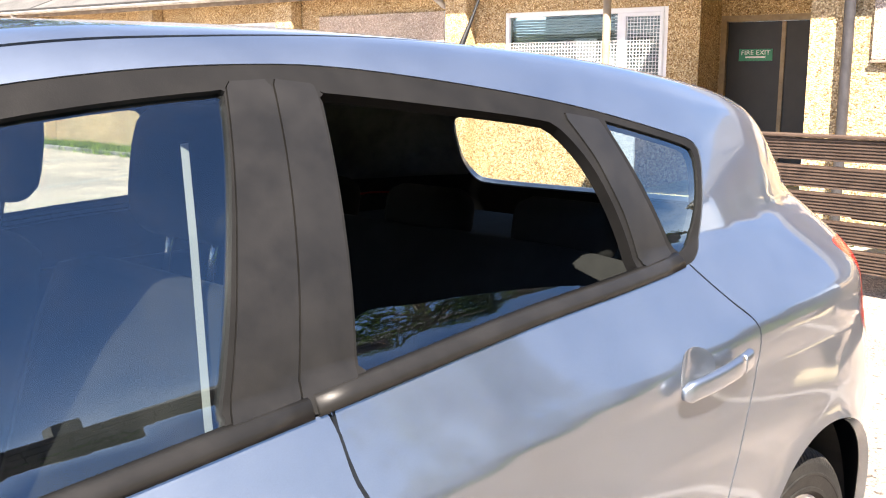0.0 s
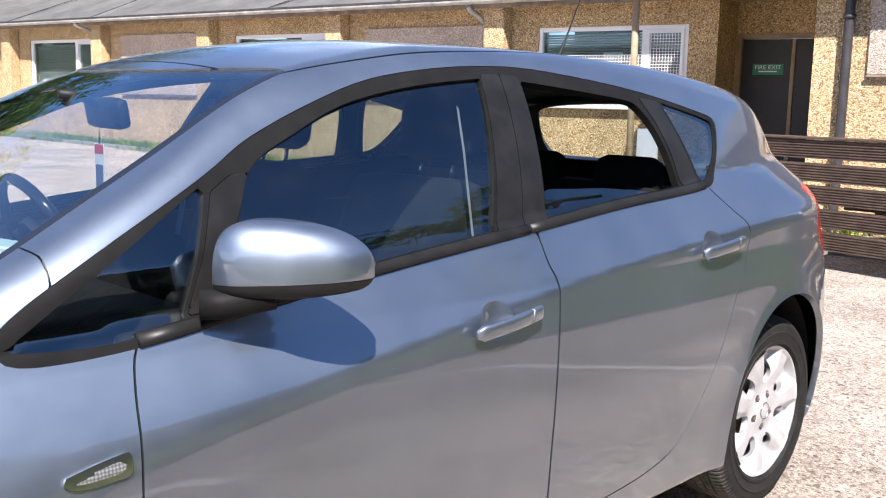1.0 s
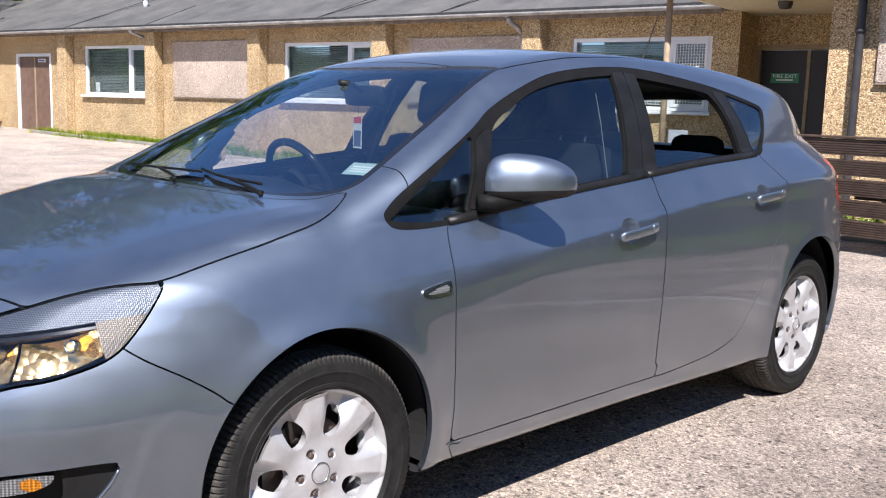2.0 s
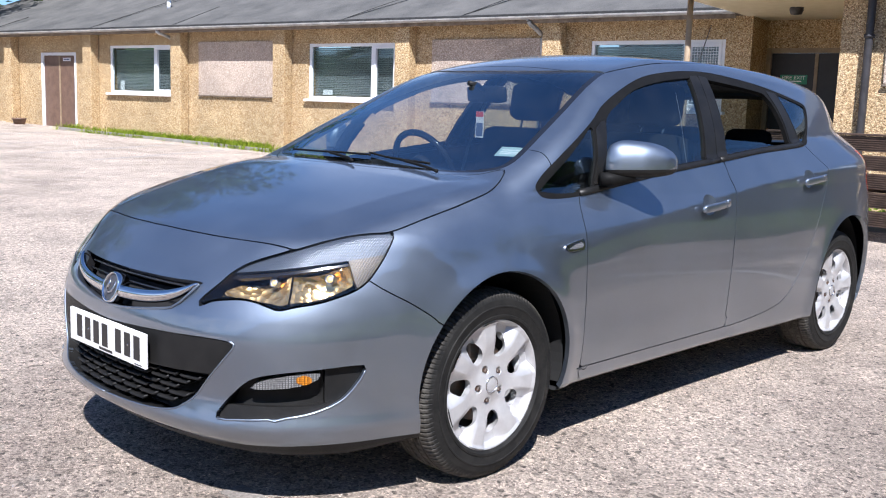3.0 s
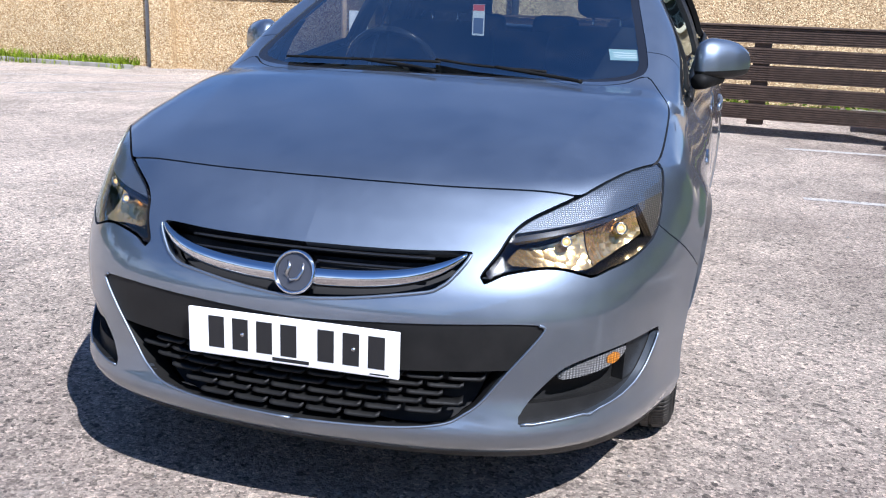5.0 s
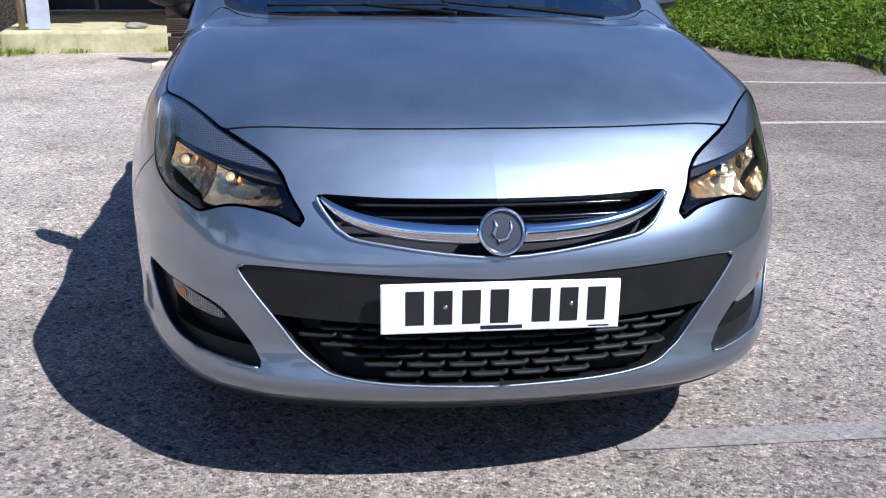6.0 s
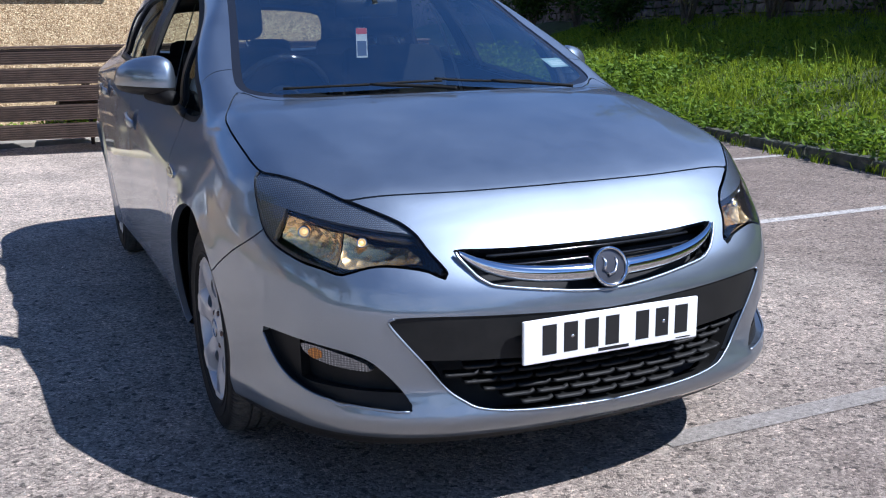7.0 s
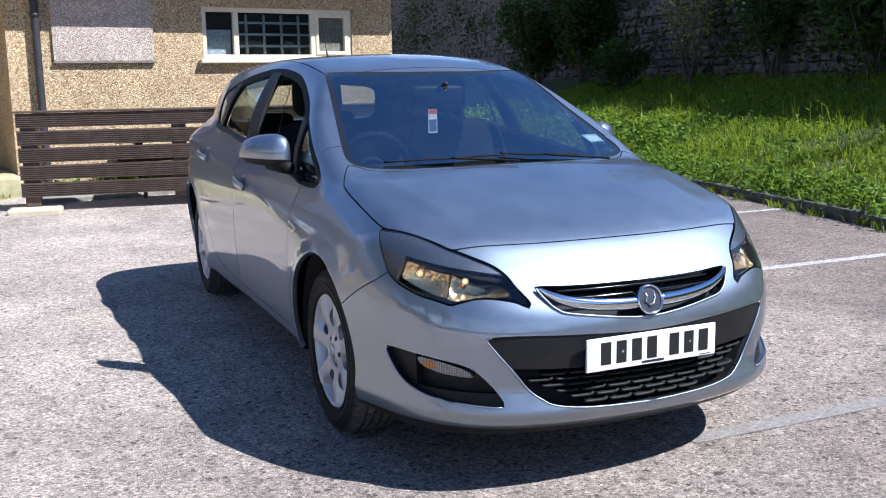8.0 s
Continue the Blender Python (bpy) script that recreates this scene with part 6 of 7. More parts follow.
# eaves, gutter and roof
for y0, y1, x, z, deep, nm in ((-26.4, -2.5, -11.6, 2.70, 0.36, "roof_front"), (-0.75, 5.0, -9.06, 2.80, 0.42, "roof_wing")):
    roof_ob = thing(nm, "low grey felt roof with patched dark seams", "roof", BUILD, "", "structure")
    rise = 0.40
    bm = bmesh.new()
    v = [bm.verts.new(p) for p in ((x + deep, y0, z + 0.06), (x + deep, y1, z + 0.06), (x - 6, y1, z + 0.06 + rise * (6 + deep)), (x - 6, y0, z + 0.06 + rise * (6 + deep)))]
    u = [bm.verts.new(p.co - Vector((0, 0, 0.06))) for p in v]
    bm.faces.new(v), bm.faces.new(u[::-1])
    for i in range(4):
        bm.faces.new((v[i], u[i], u[(i + 1) % 4], v[(i + 1) % 4]))
    part("felt", bm, FELT, roof_ob)
    rnd = random.Random(4)
    y = y0 + 1.0
    while y < y1 - 1:
        lap = boxed((0, -0.02, 0), (rnd.uniform(1.0, 3.4), rnd.uniform(0.02, 0.05), 0.012), 0, Matrix.Translation((x + deep - 0.02, y, z + 0.063)) @ Matrix.Rotation(math.pi - rnd.uniform(-0.15, 0.75), 4, "Z") @ Matrix.Rotation(-math.atan(rise), 4, "Y"))
        part("lap_seam", lap, FELT_LAP, roof_ob)
        y += rnd.uniform(2.2, 5.2)
    part("soffit", boxed((x + 0.002, y0, z - 0.02), (x + deep - 0.03, y1, z - 0.002)), FASCIA, roof_ob)
    part("fascia", boxed((x + deep - 0.028, y0, z - 0.09), (x + deep, y1, z - 0.001), 0.004), FASCIA, roof_ob)
    part("felt_edge", boxed((x + deep - 0.012, y0, z - 0.002), (x + deep + 0.014, y1, z + 0.072), 0.004), FELT_LAP, roof_ob, "ragged black felt edge")
    prof = [(0.055 * math.cos(t), 0.055 * math.sin(t)) for t in np.linspace(math.pi, 2 * math.pi, 9)]
    prof += [(0.047 * math.cos(t), 0.047 * math.sin(t)) for t in np.linspace(2 * math.pi, math.pi, 9)]
    gv, gf = [], []
    for yy in (y0, y1):
        gv += [(x + deep + 0.06 + px, yy, z + 0.02 + pz) for px, pz in prof]
    n = len(prof)
    gf = [(i, (i + 1) % n, n + (i + 1) % n, n + i) for i in range(n)]
    made("gutter", gv, gf, GUTTER, roof_ob, "sagging grey gutter", False)


def downpipe(name, pts, r, mat, label, clips):
    ob = thing(name, label, "downpipe", BUILD)
    v, f = tube(spline(pts, 5, False), r, 12)
    made("pipe", v, f, mat, ob)
    for x, y, z in clips:
        v, f = lathe([(r + 0.002, -0.02), (r + 0.012, -0.02), (r + 0.012, 0.02), (r + 0.002, 0.02)], 16, "z", True)
        c = made("bracket", v, f, mat, ob)
        c.matrix_basis = Matrix.Translation((x, y, z))
    return ob


downpipe("downpipe", [(-8.99, -0.15, -0.02), (-8.99, -0.15, 0.8), (-8.99, -0.15, 1.8), (-8.99, -0.15, 2.70)], 0.045, PIPE, "dark downpipe clipped to the wing wall", [(-8.99, -0.15, 0.9), (-8.99, -0.15, 2.15)])
downpipe("downpipe", [(-11.20, -15.55, 2.68), (-11.22, -15.52, 2.62), (-11.45, -15.42, 2.52), (-11.55, -15.40, 2.35), (-11.55, -15.40, 1.2), (-11.55, -15.40, 0.15)], 0.035, GUTTER, "pale downpipe beside a buttress", [(-11.55, -15.40, 1.6)])
downpipe("downpipe", [(-11.20, -5.95, 2.68), (-11.24, -5.93, 2.60), (-11.46, -5.88, 2.48), (-11.55, -5.86, 2.3), (-11.55, -5.86, 1.2), (-11.55, -5.86, 0.02)], 0.04, GUTTER, "grey downpipe beside a buttress", [(-11.55, -5.86, 1.5)])

# entrance canopy on a post, with its step
canopy = thing("entrance_canopy", "flat cream canopy over the entrance on a slim post", "canopy", BUILD)
part("slab", boxed((-12.298, -2.45, 2.665), (-8.45, -0.475, 2.85), 0.01), CREAM, canopy)
part("edge_board", boxed((-8.448, -2.47, 2.60), (-8.41, -0.48, 2.87), 0.006), FASCIA, canopy)
v, f = tube([(-8.80, -2.20, 0.32), (-8.80, -2.20, 1.3), (-8.80, -2.20, 2.664)], 0.036, 14)
made("post", v, f, OLD_WOOD, canopy, "slim timber post")
v, f = lathe([(0.0, -0.10), (0.07, -0.09), (0.09, -0.04), (0.09, 0.0)], 20, "z")
lampob = made("lamp", v, f, PIPE, canopy, "small round lamp under the slab")
lampob.matrix_basis = Matrix.Translation((-10.6, -1.45, 2.664))
ob = part("entrance_step", boxed((-12.29, -2.42, -0.2), (-8.62, -0.49, 0.325), 0.03), STEP)
ob.matrix_basis = BUILD
tagged(ob, "low cream-painted step before the entrance", "step", "", "structure")
board = part("grey_board", boxed((-8.90, -2.15, 0.327), (-8.86, -1.92, 1.05), 0.006), BOARD)
board.matrix_basis = BUILD
tagged(board, "plain pale grey board standing against the canopy post", "board")
bm = bmesh.new()
bmesh.ops.create_icosphere(bm, subdivisions=2, radius=0.09)
for vv in bm.verts:
    vv.co = Vector((vv.co.x * 0.8, vv.co.y * 1.5, vv.co.z * 0.45)) + Vector((noise.noise(vv.co * 14), noise.noise(vv.co * 14 + Vector((7, 0, 0))), noise.noise(vv.co * 14 + Vector((0, 7, 0))))) * 0.02
rock = part("rock", bm, CONCRETE)
rock.matrix_basis = BUILD @ Matrix.Translation((-8.95, -1.02, 0.355))
tagged(rock, "rough pale stone lying on the entrance step", "stone")
ob = part("wing_path", boxed((-9.05, -0.46, -0.2), (-7.9, 4.6, 0.125), 0.01), CONCRETE)
ob.matrix_basis = BUILD
tagged(ob, "narrow concrete path along the wing wall", "path", "", "structure")
ob = part("facade_kerb", boxed((-11.05, -19.0, -0.1), (-10.95, -5.9, 0.06), 0.01), OLD_KERB)
ob.data.transform(Matrix.Identity(4))
for vv in ob.data.vertices:
    p = BUILD @ vv.co
    vv.co.z += float(ground_z(p.x, p.y))
ob.matrix_basis = BUILD
tagged(ob, "low concrete kerb before a grass strip", "kerb", "", "structure")


# ---- slatted fence on blocks ----
FL, FR = Vector((-7.27, -1.86, 0)), Vector((-6.72, 2.78, 0))
fdir = (FR - FL).normalized()
FENCE = Matrix(((fdir.x, -fdir.y, 0, FL.x), (fdir.y, fdir.x, 0, FL.y), (0, 0, 1, 0), (0, 0, 0, 1)))
flen = (FR - FL).length
fence = thing("slatted_fence", "dark brown ribbed decking fence on cream blocks", "fence", FENCE)


def ribbed(length, height, thick, ribs=7):
    """A decking board on edge, with grooves along its face; the face looks to -y."""
    prof = []
    for i in range(ribs):
        a, b = height * i / ribs, height * (i + 1) / ribs
        prof += [(0.0, a + 0.001), (0.0, a + (b - a) * 0.52), (0.013, a + (b - a) * 0.56), (0.013, b - 0.001)]
    prof += [(thick, height), (thick, 0)]
    n = len(prof)
    v = [(0, y, z) for y, z in prof] + [(length, y, z) for y, z in prof]
    f = [(i, (i + 1) % n, n + (i + 1) % n, n + i) for i in range(n)] + [tuple(range(n)), tuple(range(2 * n - 1, n - 1, -1))]
    return v, f


rnd = random.Random(3)
for k in range(5):
    v, f = ribbed(flen, 0.146, 0.028)
    s = made("slat", v, f, DECK, fence, "", False)
    s.matrix_basis = pose(0, -0.03, 0.208 + k * 0.177, rnd.uniform(-0.4, 0.4), rnd.uniform(-0.15, 0.15), 0)
for x in (0.03, 1.52, 3.05, flen - 0.18):
    part("post", boxed((x, 0.0, 0.155 if 1.0 < x < 4.0 else 0.108), (x + 0.15, 0.115, 1.04), 0.006), DECK, fence)
part("top_board", boxed((-0.02, -0.045, 1.066), (flen + 0.01, 0.12, 1.086), 0.005), DECK, fence)


def planter(x, y, top=0.50, foot=0.36, h=0.46):
    """A tapered timber tub with a flat rim and soil."""
    ob = thing("planter", "tapered dark timber planter standing behind the fence", "planter", FENCE @ pose(x, y, 0.03), "planters behind the fence")
    for k in range(4):
        m = Matrix.Rotation(k * math.pi / 2, 4, "Z")
        bm = bmesh.new()
        ring = [(-foot / 2, -foot / 2, 0), (foot / 2, -foot / 2, 0), (top / 2, -top / 2, h), (-top / 2, -top / 2, h)]
        front = [bm.verts.new(m @ Vector(p)) for p in ring]
        back = [bm.verts.new(m @ Vector((p[0] * 0.92, p[1] + 0.025, p[2]))) for p in ring]
        bm.faces.new(front), bm.faces.new(back[::-1])
        for i in range(4):
            bm.faces.new((front[i], back[i], back[(i + 1) % 4], front[(i + 1) % 4]))
        bmesh.ops.recalc_face_normals(bm, faces=bm.faces)
        part("side_board", bm, DECK, ob)
        part("rim", boxed((-top / 2 - 0.04, -top / 2 - 0.04, h + 0.001), (top / 2 - 0.042, -top / 2 + 0.04, h + 0.03), 0.004, m), DECK, ob)
    part("soil", boxed((-top / 2 + 0.05, -top / 2 + 0.05, h - 0.06), (top / 2 - 0.05, top / 2 - 0.05, h - 0.03)), SOIL, ob)
    return ob


planter(flen - 0.12, 0.92, 0.50, 0.38, 0.43)


def picnic_table(m, length=1.7):
    """A timber table with two benches held on splayed legs."""
    ob = thing("picnic_table", "dark weathered timber picnic table behind the fence", "table", m)
    for k in range(5):
        part("tabletop_board", boxed((-length / 2, -0.36 + k * 0.146, 0.600), (length / 2, -0.225 + k * 0.146, 0.640), 0.005), DECK, ob)
    for side in (-1, 1):
        for k in range(2):
            y = side * 0.70 + (k - 0.5) * 0.135
            part("bench_board", boxed((-length / 2, y - 0.062, 0.425), (length / 2, y + 0.062, 0.462), 0.005), DECK, ob)
    for x in (-length / 2 + 0.24, length / 2 - 0.24):
        part("seat_beam", boxed((x - 0.02, -0.76, 0.325), (x + 0.02, 0.76, 0.424), 0.005), DECK, ob)
        part("top_beam", boxed((x - 0.02, -0.34, 0.515), (x + 0.02, 0.34, 0.599), 0.005), DECK, ob)
        for side in (-1, 1):
            lean = Matrix.Translation((x + 0.043, side * 0.395, 0.345)) @ Matrix.Rotation(side * math.radians(27), 4, "X")
            part("leg", boxed((-0.02, -0.05, -0.375), (0.02, 0.05, 0.275), 0.005, lean), DECK, ob)
    return ob


picnic_table(FENCE @ pose(1.75, 1.15, 0.085, 0, 0, 3))
pot = thing("flower_pot", "small brown clay pot on the ground by the door", "pot", BUILD @ pose(-11.2, -21.15, 0.36))
v, f = lathe([(0.0, 0.0), (0.13, 0.0), (0.165, 0.15), (0.18, 0.15), (0.18, 0.19), (0.155, 0.19), (0.145, 0.13), (0.0, 0.13)], 24, "z")
made("bowl", v, f, BROWN_DOOR, pot)
cowl = thing("roof_cowl", "small white vent cowl standing on the felt roof", "vent", BUILD @ pose(-12.7, -17.0, 3.30))
v, f = lathe([(0.0, 0.0), (0.05, 0.0), (0.05, 0.22), (0.0, 0.22)], 14, "z")
made("pipe", v, f, UPVC, cowl)
v, f = lathe([(0.0, 0.34), (0.06, 0.31), (0.085, 0.25), (0.085, 0.23), (0.0, 0.23)], 16, "z")
made("cap", v, f, UPVC, cowl)
for x in (0.13, flen - 0.10):
    b = part("block", boxed((-0.26, -0.17, 0.0), (0.25, 0.17, 0.082), 0.022), BLOCK)
    b.matrix_basis = FENCE @ pose(x, -0.06, 0.024, 0, 0, -2 if x < 1 else -5)
    tagged(b, "cream concrete block lying under the fence end", "block", "fence blocks")


# ---- bank, kerb, wall and planting ----
def kerb_y(x):
    return 5.0 - 0.19 * (x + 2.55)


KDIR = Vector((1, -0.19, 0)).normalized()
KOUT = Vector((0.19, 1, 0)).normalized()


def bank_at(x, d):
    """A point of the bank: x along, d beyond the kerb."""
    p = Vector((x, kerb_y(x), 0)) + KOUT * d
    n = noise.noise(Vector((x * 0.5, d * 0.5, 0.3))) * 0.10 + noise.noise(Vector((x * 1.7, d * 1.7, 4))) * 0.04
    p.z = 0.07 + 0.285 * max(d - 0.08, 0) + n * min(1.0, d)
    return p


X = np.arange(-40, 22.1, 0.5)
D = np.concatenate([[0.06, 0.14, 0.3], np.arange(0.6, 7.1, 0.4)])
v = [bank_at(x, d) for x in X for d in D]
m = len(D)
f = [(i * m + j, (i + 1) * m + j, (i + 1) * m + j + 1, i * m + j + 1) for i in range(len(X) - 1) for j in range(m - 1)]
tagged(made("grass_bank", v, f, SOIL), "steep grassy bank rising behind the parking bays", "grass bank", "", "structure")

kerb = thing("kerb", "dark mossy kerb along the foot of the bank", "kerb", None, "", "structure")
rnd = random.Random(8)
stone_me = None
for x in np.arange(-22, 18, 0.915):
    if stone_me is None:
        o = part("kerb_stone", boxed((0.006, -0.06, -0.05), (0.909, 0.06, 0.105), 0.018), KERB_STONE, kerb)
        stone_me = o.data
    else:
        o = new("kerb_stone", stone_me)
        o.parent = kerb
    o.matrix_basis = pose(x, kerb_y(x), rnd.uniform(-0.012, 0.008), rnd.uniform(-2, 2), rnd.uniform(-0.4, 0.4), math.degrees(math.atan2(KDIR.y, KDIR.x)) + rnd.uniform(-0.4, 0.4))


def blades(roots, hmin, hmax, width, lean, seed):
    """Grass: bent tapering blades on the given roots."""
    r = np.random.RandomState(seed)
    P = np.asarray(roots, float)
    n = len(P)
    h = r.uniform(hmin, hmax, n) * r.uniform(0.6, 1.0, n)
    a, b = r.uniform(0, 2 * math.pi, n), r.uniform(0, 2 * math.pi, n)
    side = np.stack([np.cos(a), np.sin(a), np.zeros(n)], 1) * (width * r.uniform(0.6, 1.3, n))[:, None]
    bend = np.stack([np.cos(b), np.sin(b), np.zeros(n)], 1) * (h * r.uniform(0.1, lean, n))[:, None]
    up = np.array([0, 0, 1.0])
    mid = P + bend * 0.3 + up * (h * 0.6)[:, None]
    tip = P + bend + up * (h * (0.98 - 0.25 * lean * r.uniform(0, 1, n)))[:, None]
    V = np.stack([P - side, P + side, mid - side * 0.7, mid + side * 0.7, tip], 1).reshape(-1, 3)
    i = np.arange(n)[:, None] * 5
    F = np.concatenate([i + [0, 1, 3], i + [0, 3, 2], i + [2, 3, 4]])
    return V, F


def leaf_cloud(centres, size, seed, flat=0.6):
    """Small bent leaves turned every way at the given points."""
    r = np.random.RandomState(seed)
    C = np.asarray(centres, float)
    n = len(C)
    u = r.normal(size=(n, 3))
    u[:, 2] *= flat
    u /= np.linalg.norm(u, axis=1, keepdims=True)
    w = np.cross(u, r.normal(size=(n, 3)))
    w /= np.linalg.norm(w, axis=1, keepdims=True)
    s = (size * r.uniform(0.6, 1.4, n))[:, None]
    k = np.cross(u, w) * 0.18 * s
    V = np.stack([C - u * s, C - w * s * 0.42 + k, C + u * s, C + w * s * 0.42 + k], 1).reshape(-1, 3)
    i = np.arange(n)[:, None] * 4
    return V, np.concatenate([i + [0, 1, 2], i + [0, 2, 3]])


def raw(name, V, F, mat, parent=None, label=""):
    me = bpy.data.meshes.new(name)
    nv, nt = len(V), len(F)
    me.vertices.add(nv), me.loops.add(nt * 3), me.polygons.add(nt)
    me.vertices.foreach_set("co", np.asarray(V, np.float32).ravel())
    me.loops.foreach_set("vertex_index", np.asarray(F, np.int32).ravel())
    me.polygons.foreach_set("loop_start", np.arange(0, nt * 3, 3, dtype=np.int32))
    me.update(calc_edges=True)
    return link_mesh(name, me, mat, parent, label)


rs = np.random.RandomState(21)
roots = []
for _ in range(190000):
    x = rs.uniform(-19, 6) if rs.rand() < 0.93 else rs.uniform(6, 16)
    d = 4.6 * rs.rand() ** 0.85 + 0.07
    if noise.noise(Vector((x * 1.2, d * 1.2, 9))) < -0.25 and rs.rand() < 0.7:
        continue
    p = bank_at(x, d)
    roots.append((p.x, p.y, p.z - 0.01))
V, F = blades(roots, 0.05, 0.20, 0.0062, 1.4, 5)
tagged(raw("bank_grass", V, F, GRASS), "long uncut green grass covering the bank", "grass", "", "stuff")
tall = []
for _ in range(2600):
    p = bank_at(rs.uniform(-17, 5), rs.uniform(0.1, 4.4))
    tall.append((p.x, p.y, p.z))
V, F = blades(tall, 0.3, 0.62, 0.004, 0.7, 6)
tagged(raw("tall_grass", V, F, GRASS), "tall grass stalks standing out of the bank", "grass", "", "stuff")
pts = []
for _ in range(1300):
    x, d = rs.uniform(-17, 4), rs.uniform(0.02, 0.5) if rs.rand() < 0.55 else rs.uniform(0.4, 4.0)
    c = bank_at(x, d)
    for _ in range(rs.randint(8, 22)):
        pts.append((c.x + rs.normal() * 0.09, c.y + rs.normal() * 0.09 - (0.04 if d < 0.5 else 0), c.z + abs(rs.normal()) * 0.07 + 0.03))
V, F = leaf_cloud(pts, 0.038, 7)
tagged(raw("bank_weeds", V, F, WEED), "broad-leaved weeds and nettles on the bank", "weeds", "", "stuff")
# tufts at the foot of the kerb
pts, tuft = [], []
for x in np.arange(-12, 4, 0.33):
    if rs.rand() < 0.6:
        y = kerb_y(x) - 0.09 - rs.rand() * 0.06
        for _ in range(rs.randint(10, 40)):
            tuft.append((x + rs.normal() * 0.07, y + rs.normal() * 0.03, 0.0))
        for _ in range(rs.randint(0, 9)):
            pts.append((x + rs.normal() * 0.06, y + rs.normal() * 0.03, 0.03 + abs(rs.normal()) * 0.03))
V, F = blades(tuft, 0.05, 0.15, 0.005, 1.2, 8)
tagged(raw("kerb_tufts", V, F, GRASS), "grass tufts growing at the foot of the kerb", "grass", "", "stuff")

# strip before the long facade, and tufts about the fence and wing
tuft = []
for _ in range(15000):
    a, b = rs.uniform(-19.0, -6.0), rs.uniform(-11.55, -10.98) if rs.rand() < 0.9 else rs.uniform(-10.98, -10.78)
    if noise.noise(Vector((a * 0.9, b * 2, 2))) < 0.02 and rs.rand() < 0.88:
        continue
    p = site(a, b)
    tuft.append((p.x, p.y, float(ground_z(p.x, p.y)) + (0.02 if b < -11 else 0)))
V, F = blades(tuft, 0.05, 0.22, 0.008, 1.3, 9)
tagged(raw("strip_grass", V, F, GRASS), "unkempt grass strip at the foot of the long wall", "grass", "", "stuff")
tuft = []
for _ in range(30):
    c = site(rs.uniform(-0.3, 4.5), rs.uniform(-9.0, -8.85))
    if rs.rand() < 0.3:
        c = site(rs.uniform(-2.5, -0.7), -8.55 + rs.uniform(-0.03, 0.05))
    for _ in range(40):
        tuft.append((c.x + rs.normal() * 0.07, c.y + rs.normal() * 0.07, 0.10))
V, F = blades(tuft, 0.03, 0.11, 0.005, 1.4, 10)
tagged(raw("path_tufts", V, F, GRASS), "small grass tufts in joints by the wall and step", "grass", "", "stuff")

pts = []
for _ in range(34):
    c = site(rs.uniform(0.0, 4.5), rs.uniform(-8.98, -8.80))
    for _ in range(26):
        pts.append((c.x + rs.normal() * 0.07, c.y + rs.normal() * 0.10, 0.15 + abs(rs.normal()) * 0.07))
V, F = leaf_cloud(pts, 0.040, 12)
tagged(raw("wall_weeds", V, F, WEED), "leafy weeds along the foot of the wing wall", "weeds", "", "stuff")

# loose grit
n = 5200
q = np.stack([rs.uniform(-8, 3.6, n), rs.uniform(-5.5, 4.6, n), np.zeros(n)], 1)
q[:, 2] = ground_z(q[:, 0], q[:, 1]) + 0.001
tet = np.array([[1, 0, 0], [-0.5, 0.87, 0], [-0.5, -0.87, 0], [0.1, 0.1, 0.9]])
ang = rs.uniform(0, 6.28, n)
s = rs.gamma(2.0, 0.0011, n) + 0.0016
c, sn = np.cos(ang), np.sin(ang)
T = np.stack([tet[None, :, 0] * c[:, None] - tet[None, :, 1] * sn[:, None], tet[None, :, 0] * sn[:, None] + tet[None, :, 1] * c[:, None], np.repeat(tet[None, :, 2], n, 0)], -1) * s[:, None, None]
i = np.arange(n)[:, None] * 4
grit = material("loose_grit", (0.42, 0.40, 0.37), 0.9)
shade(grit, "Base Color", ramp(grit, nd(grit, "NewGeometry").outputs["Random Per Island"], (0.0, (0.10, 0.09, 0.085)), (0.5, (0.28, 0.26, 0.24)), (1.0, (0.46, 0.43, 0.39))))
tagged(raw("grit", (q[:, None] + T).reshape(-1, 3), np.concatenate([i + [0, 1, 3], i + [1, 2, 3], i + [2, 0, 3]]), grit), "loose grit and chippings strewn on the tarmac", "gravel", "", "stuff")


# rubble wall at the head of the bank
WALL_D = 4.4
wall_ob = thing("rubble_wall", "tall dark rubble stone wall in deep shade", "stone wall", None, "", "structure")
ang = math.degrees(math.atan2(KDIR.y, KDIR.x))
base = bank_at(0, WALL_D)
WM = pose(base.x, base.y, 0.6, 0, 0, ang)
core = part("core", boxed((-44, 0.12, 0), (24, 0.6, 3.35)), STONE, wall_ob)
core.matrix_basis = WM
high = part("high_core", boxed((-110, 0.14, -0.5), (-16.5, 0.62, 6.2), 0.04), STONE, wall_ob)
high.matrix_basis = WM
bm = bmesh.new()
add_box(bm, (-0.5, -0.5, -0.5), (0.5, 0.5, 0.5), 0.09)
for vv in bm.verts:
    vv.co += Vector((noise.noise(vv.co * 3), noise.noise(vv.co * 3 + Vector((5, 0, 0))), noise.noise(vv.co * 3 + Vector((0, 5, 0))))) * 0.10
first = part("stone", bm, STONE, wall_ob)
stone_me, used, count = first.data, False, 0
bulk = bmesh.new()
z = 0.35
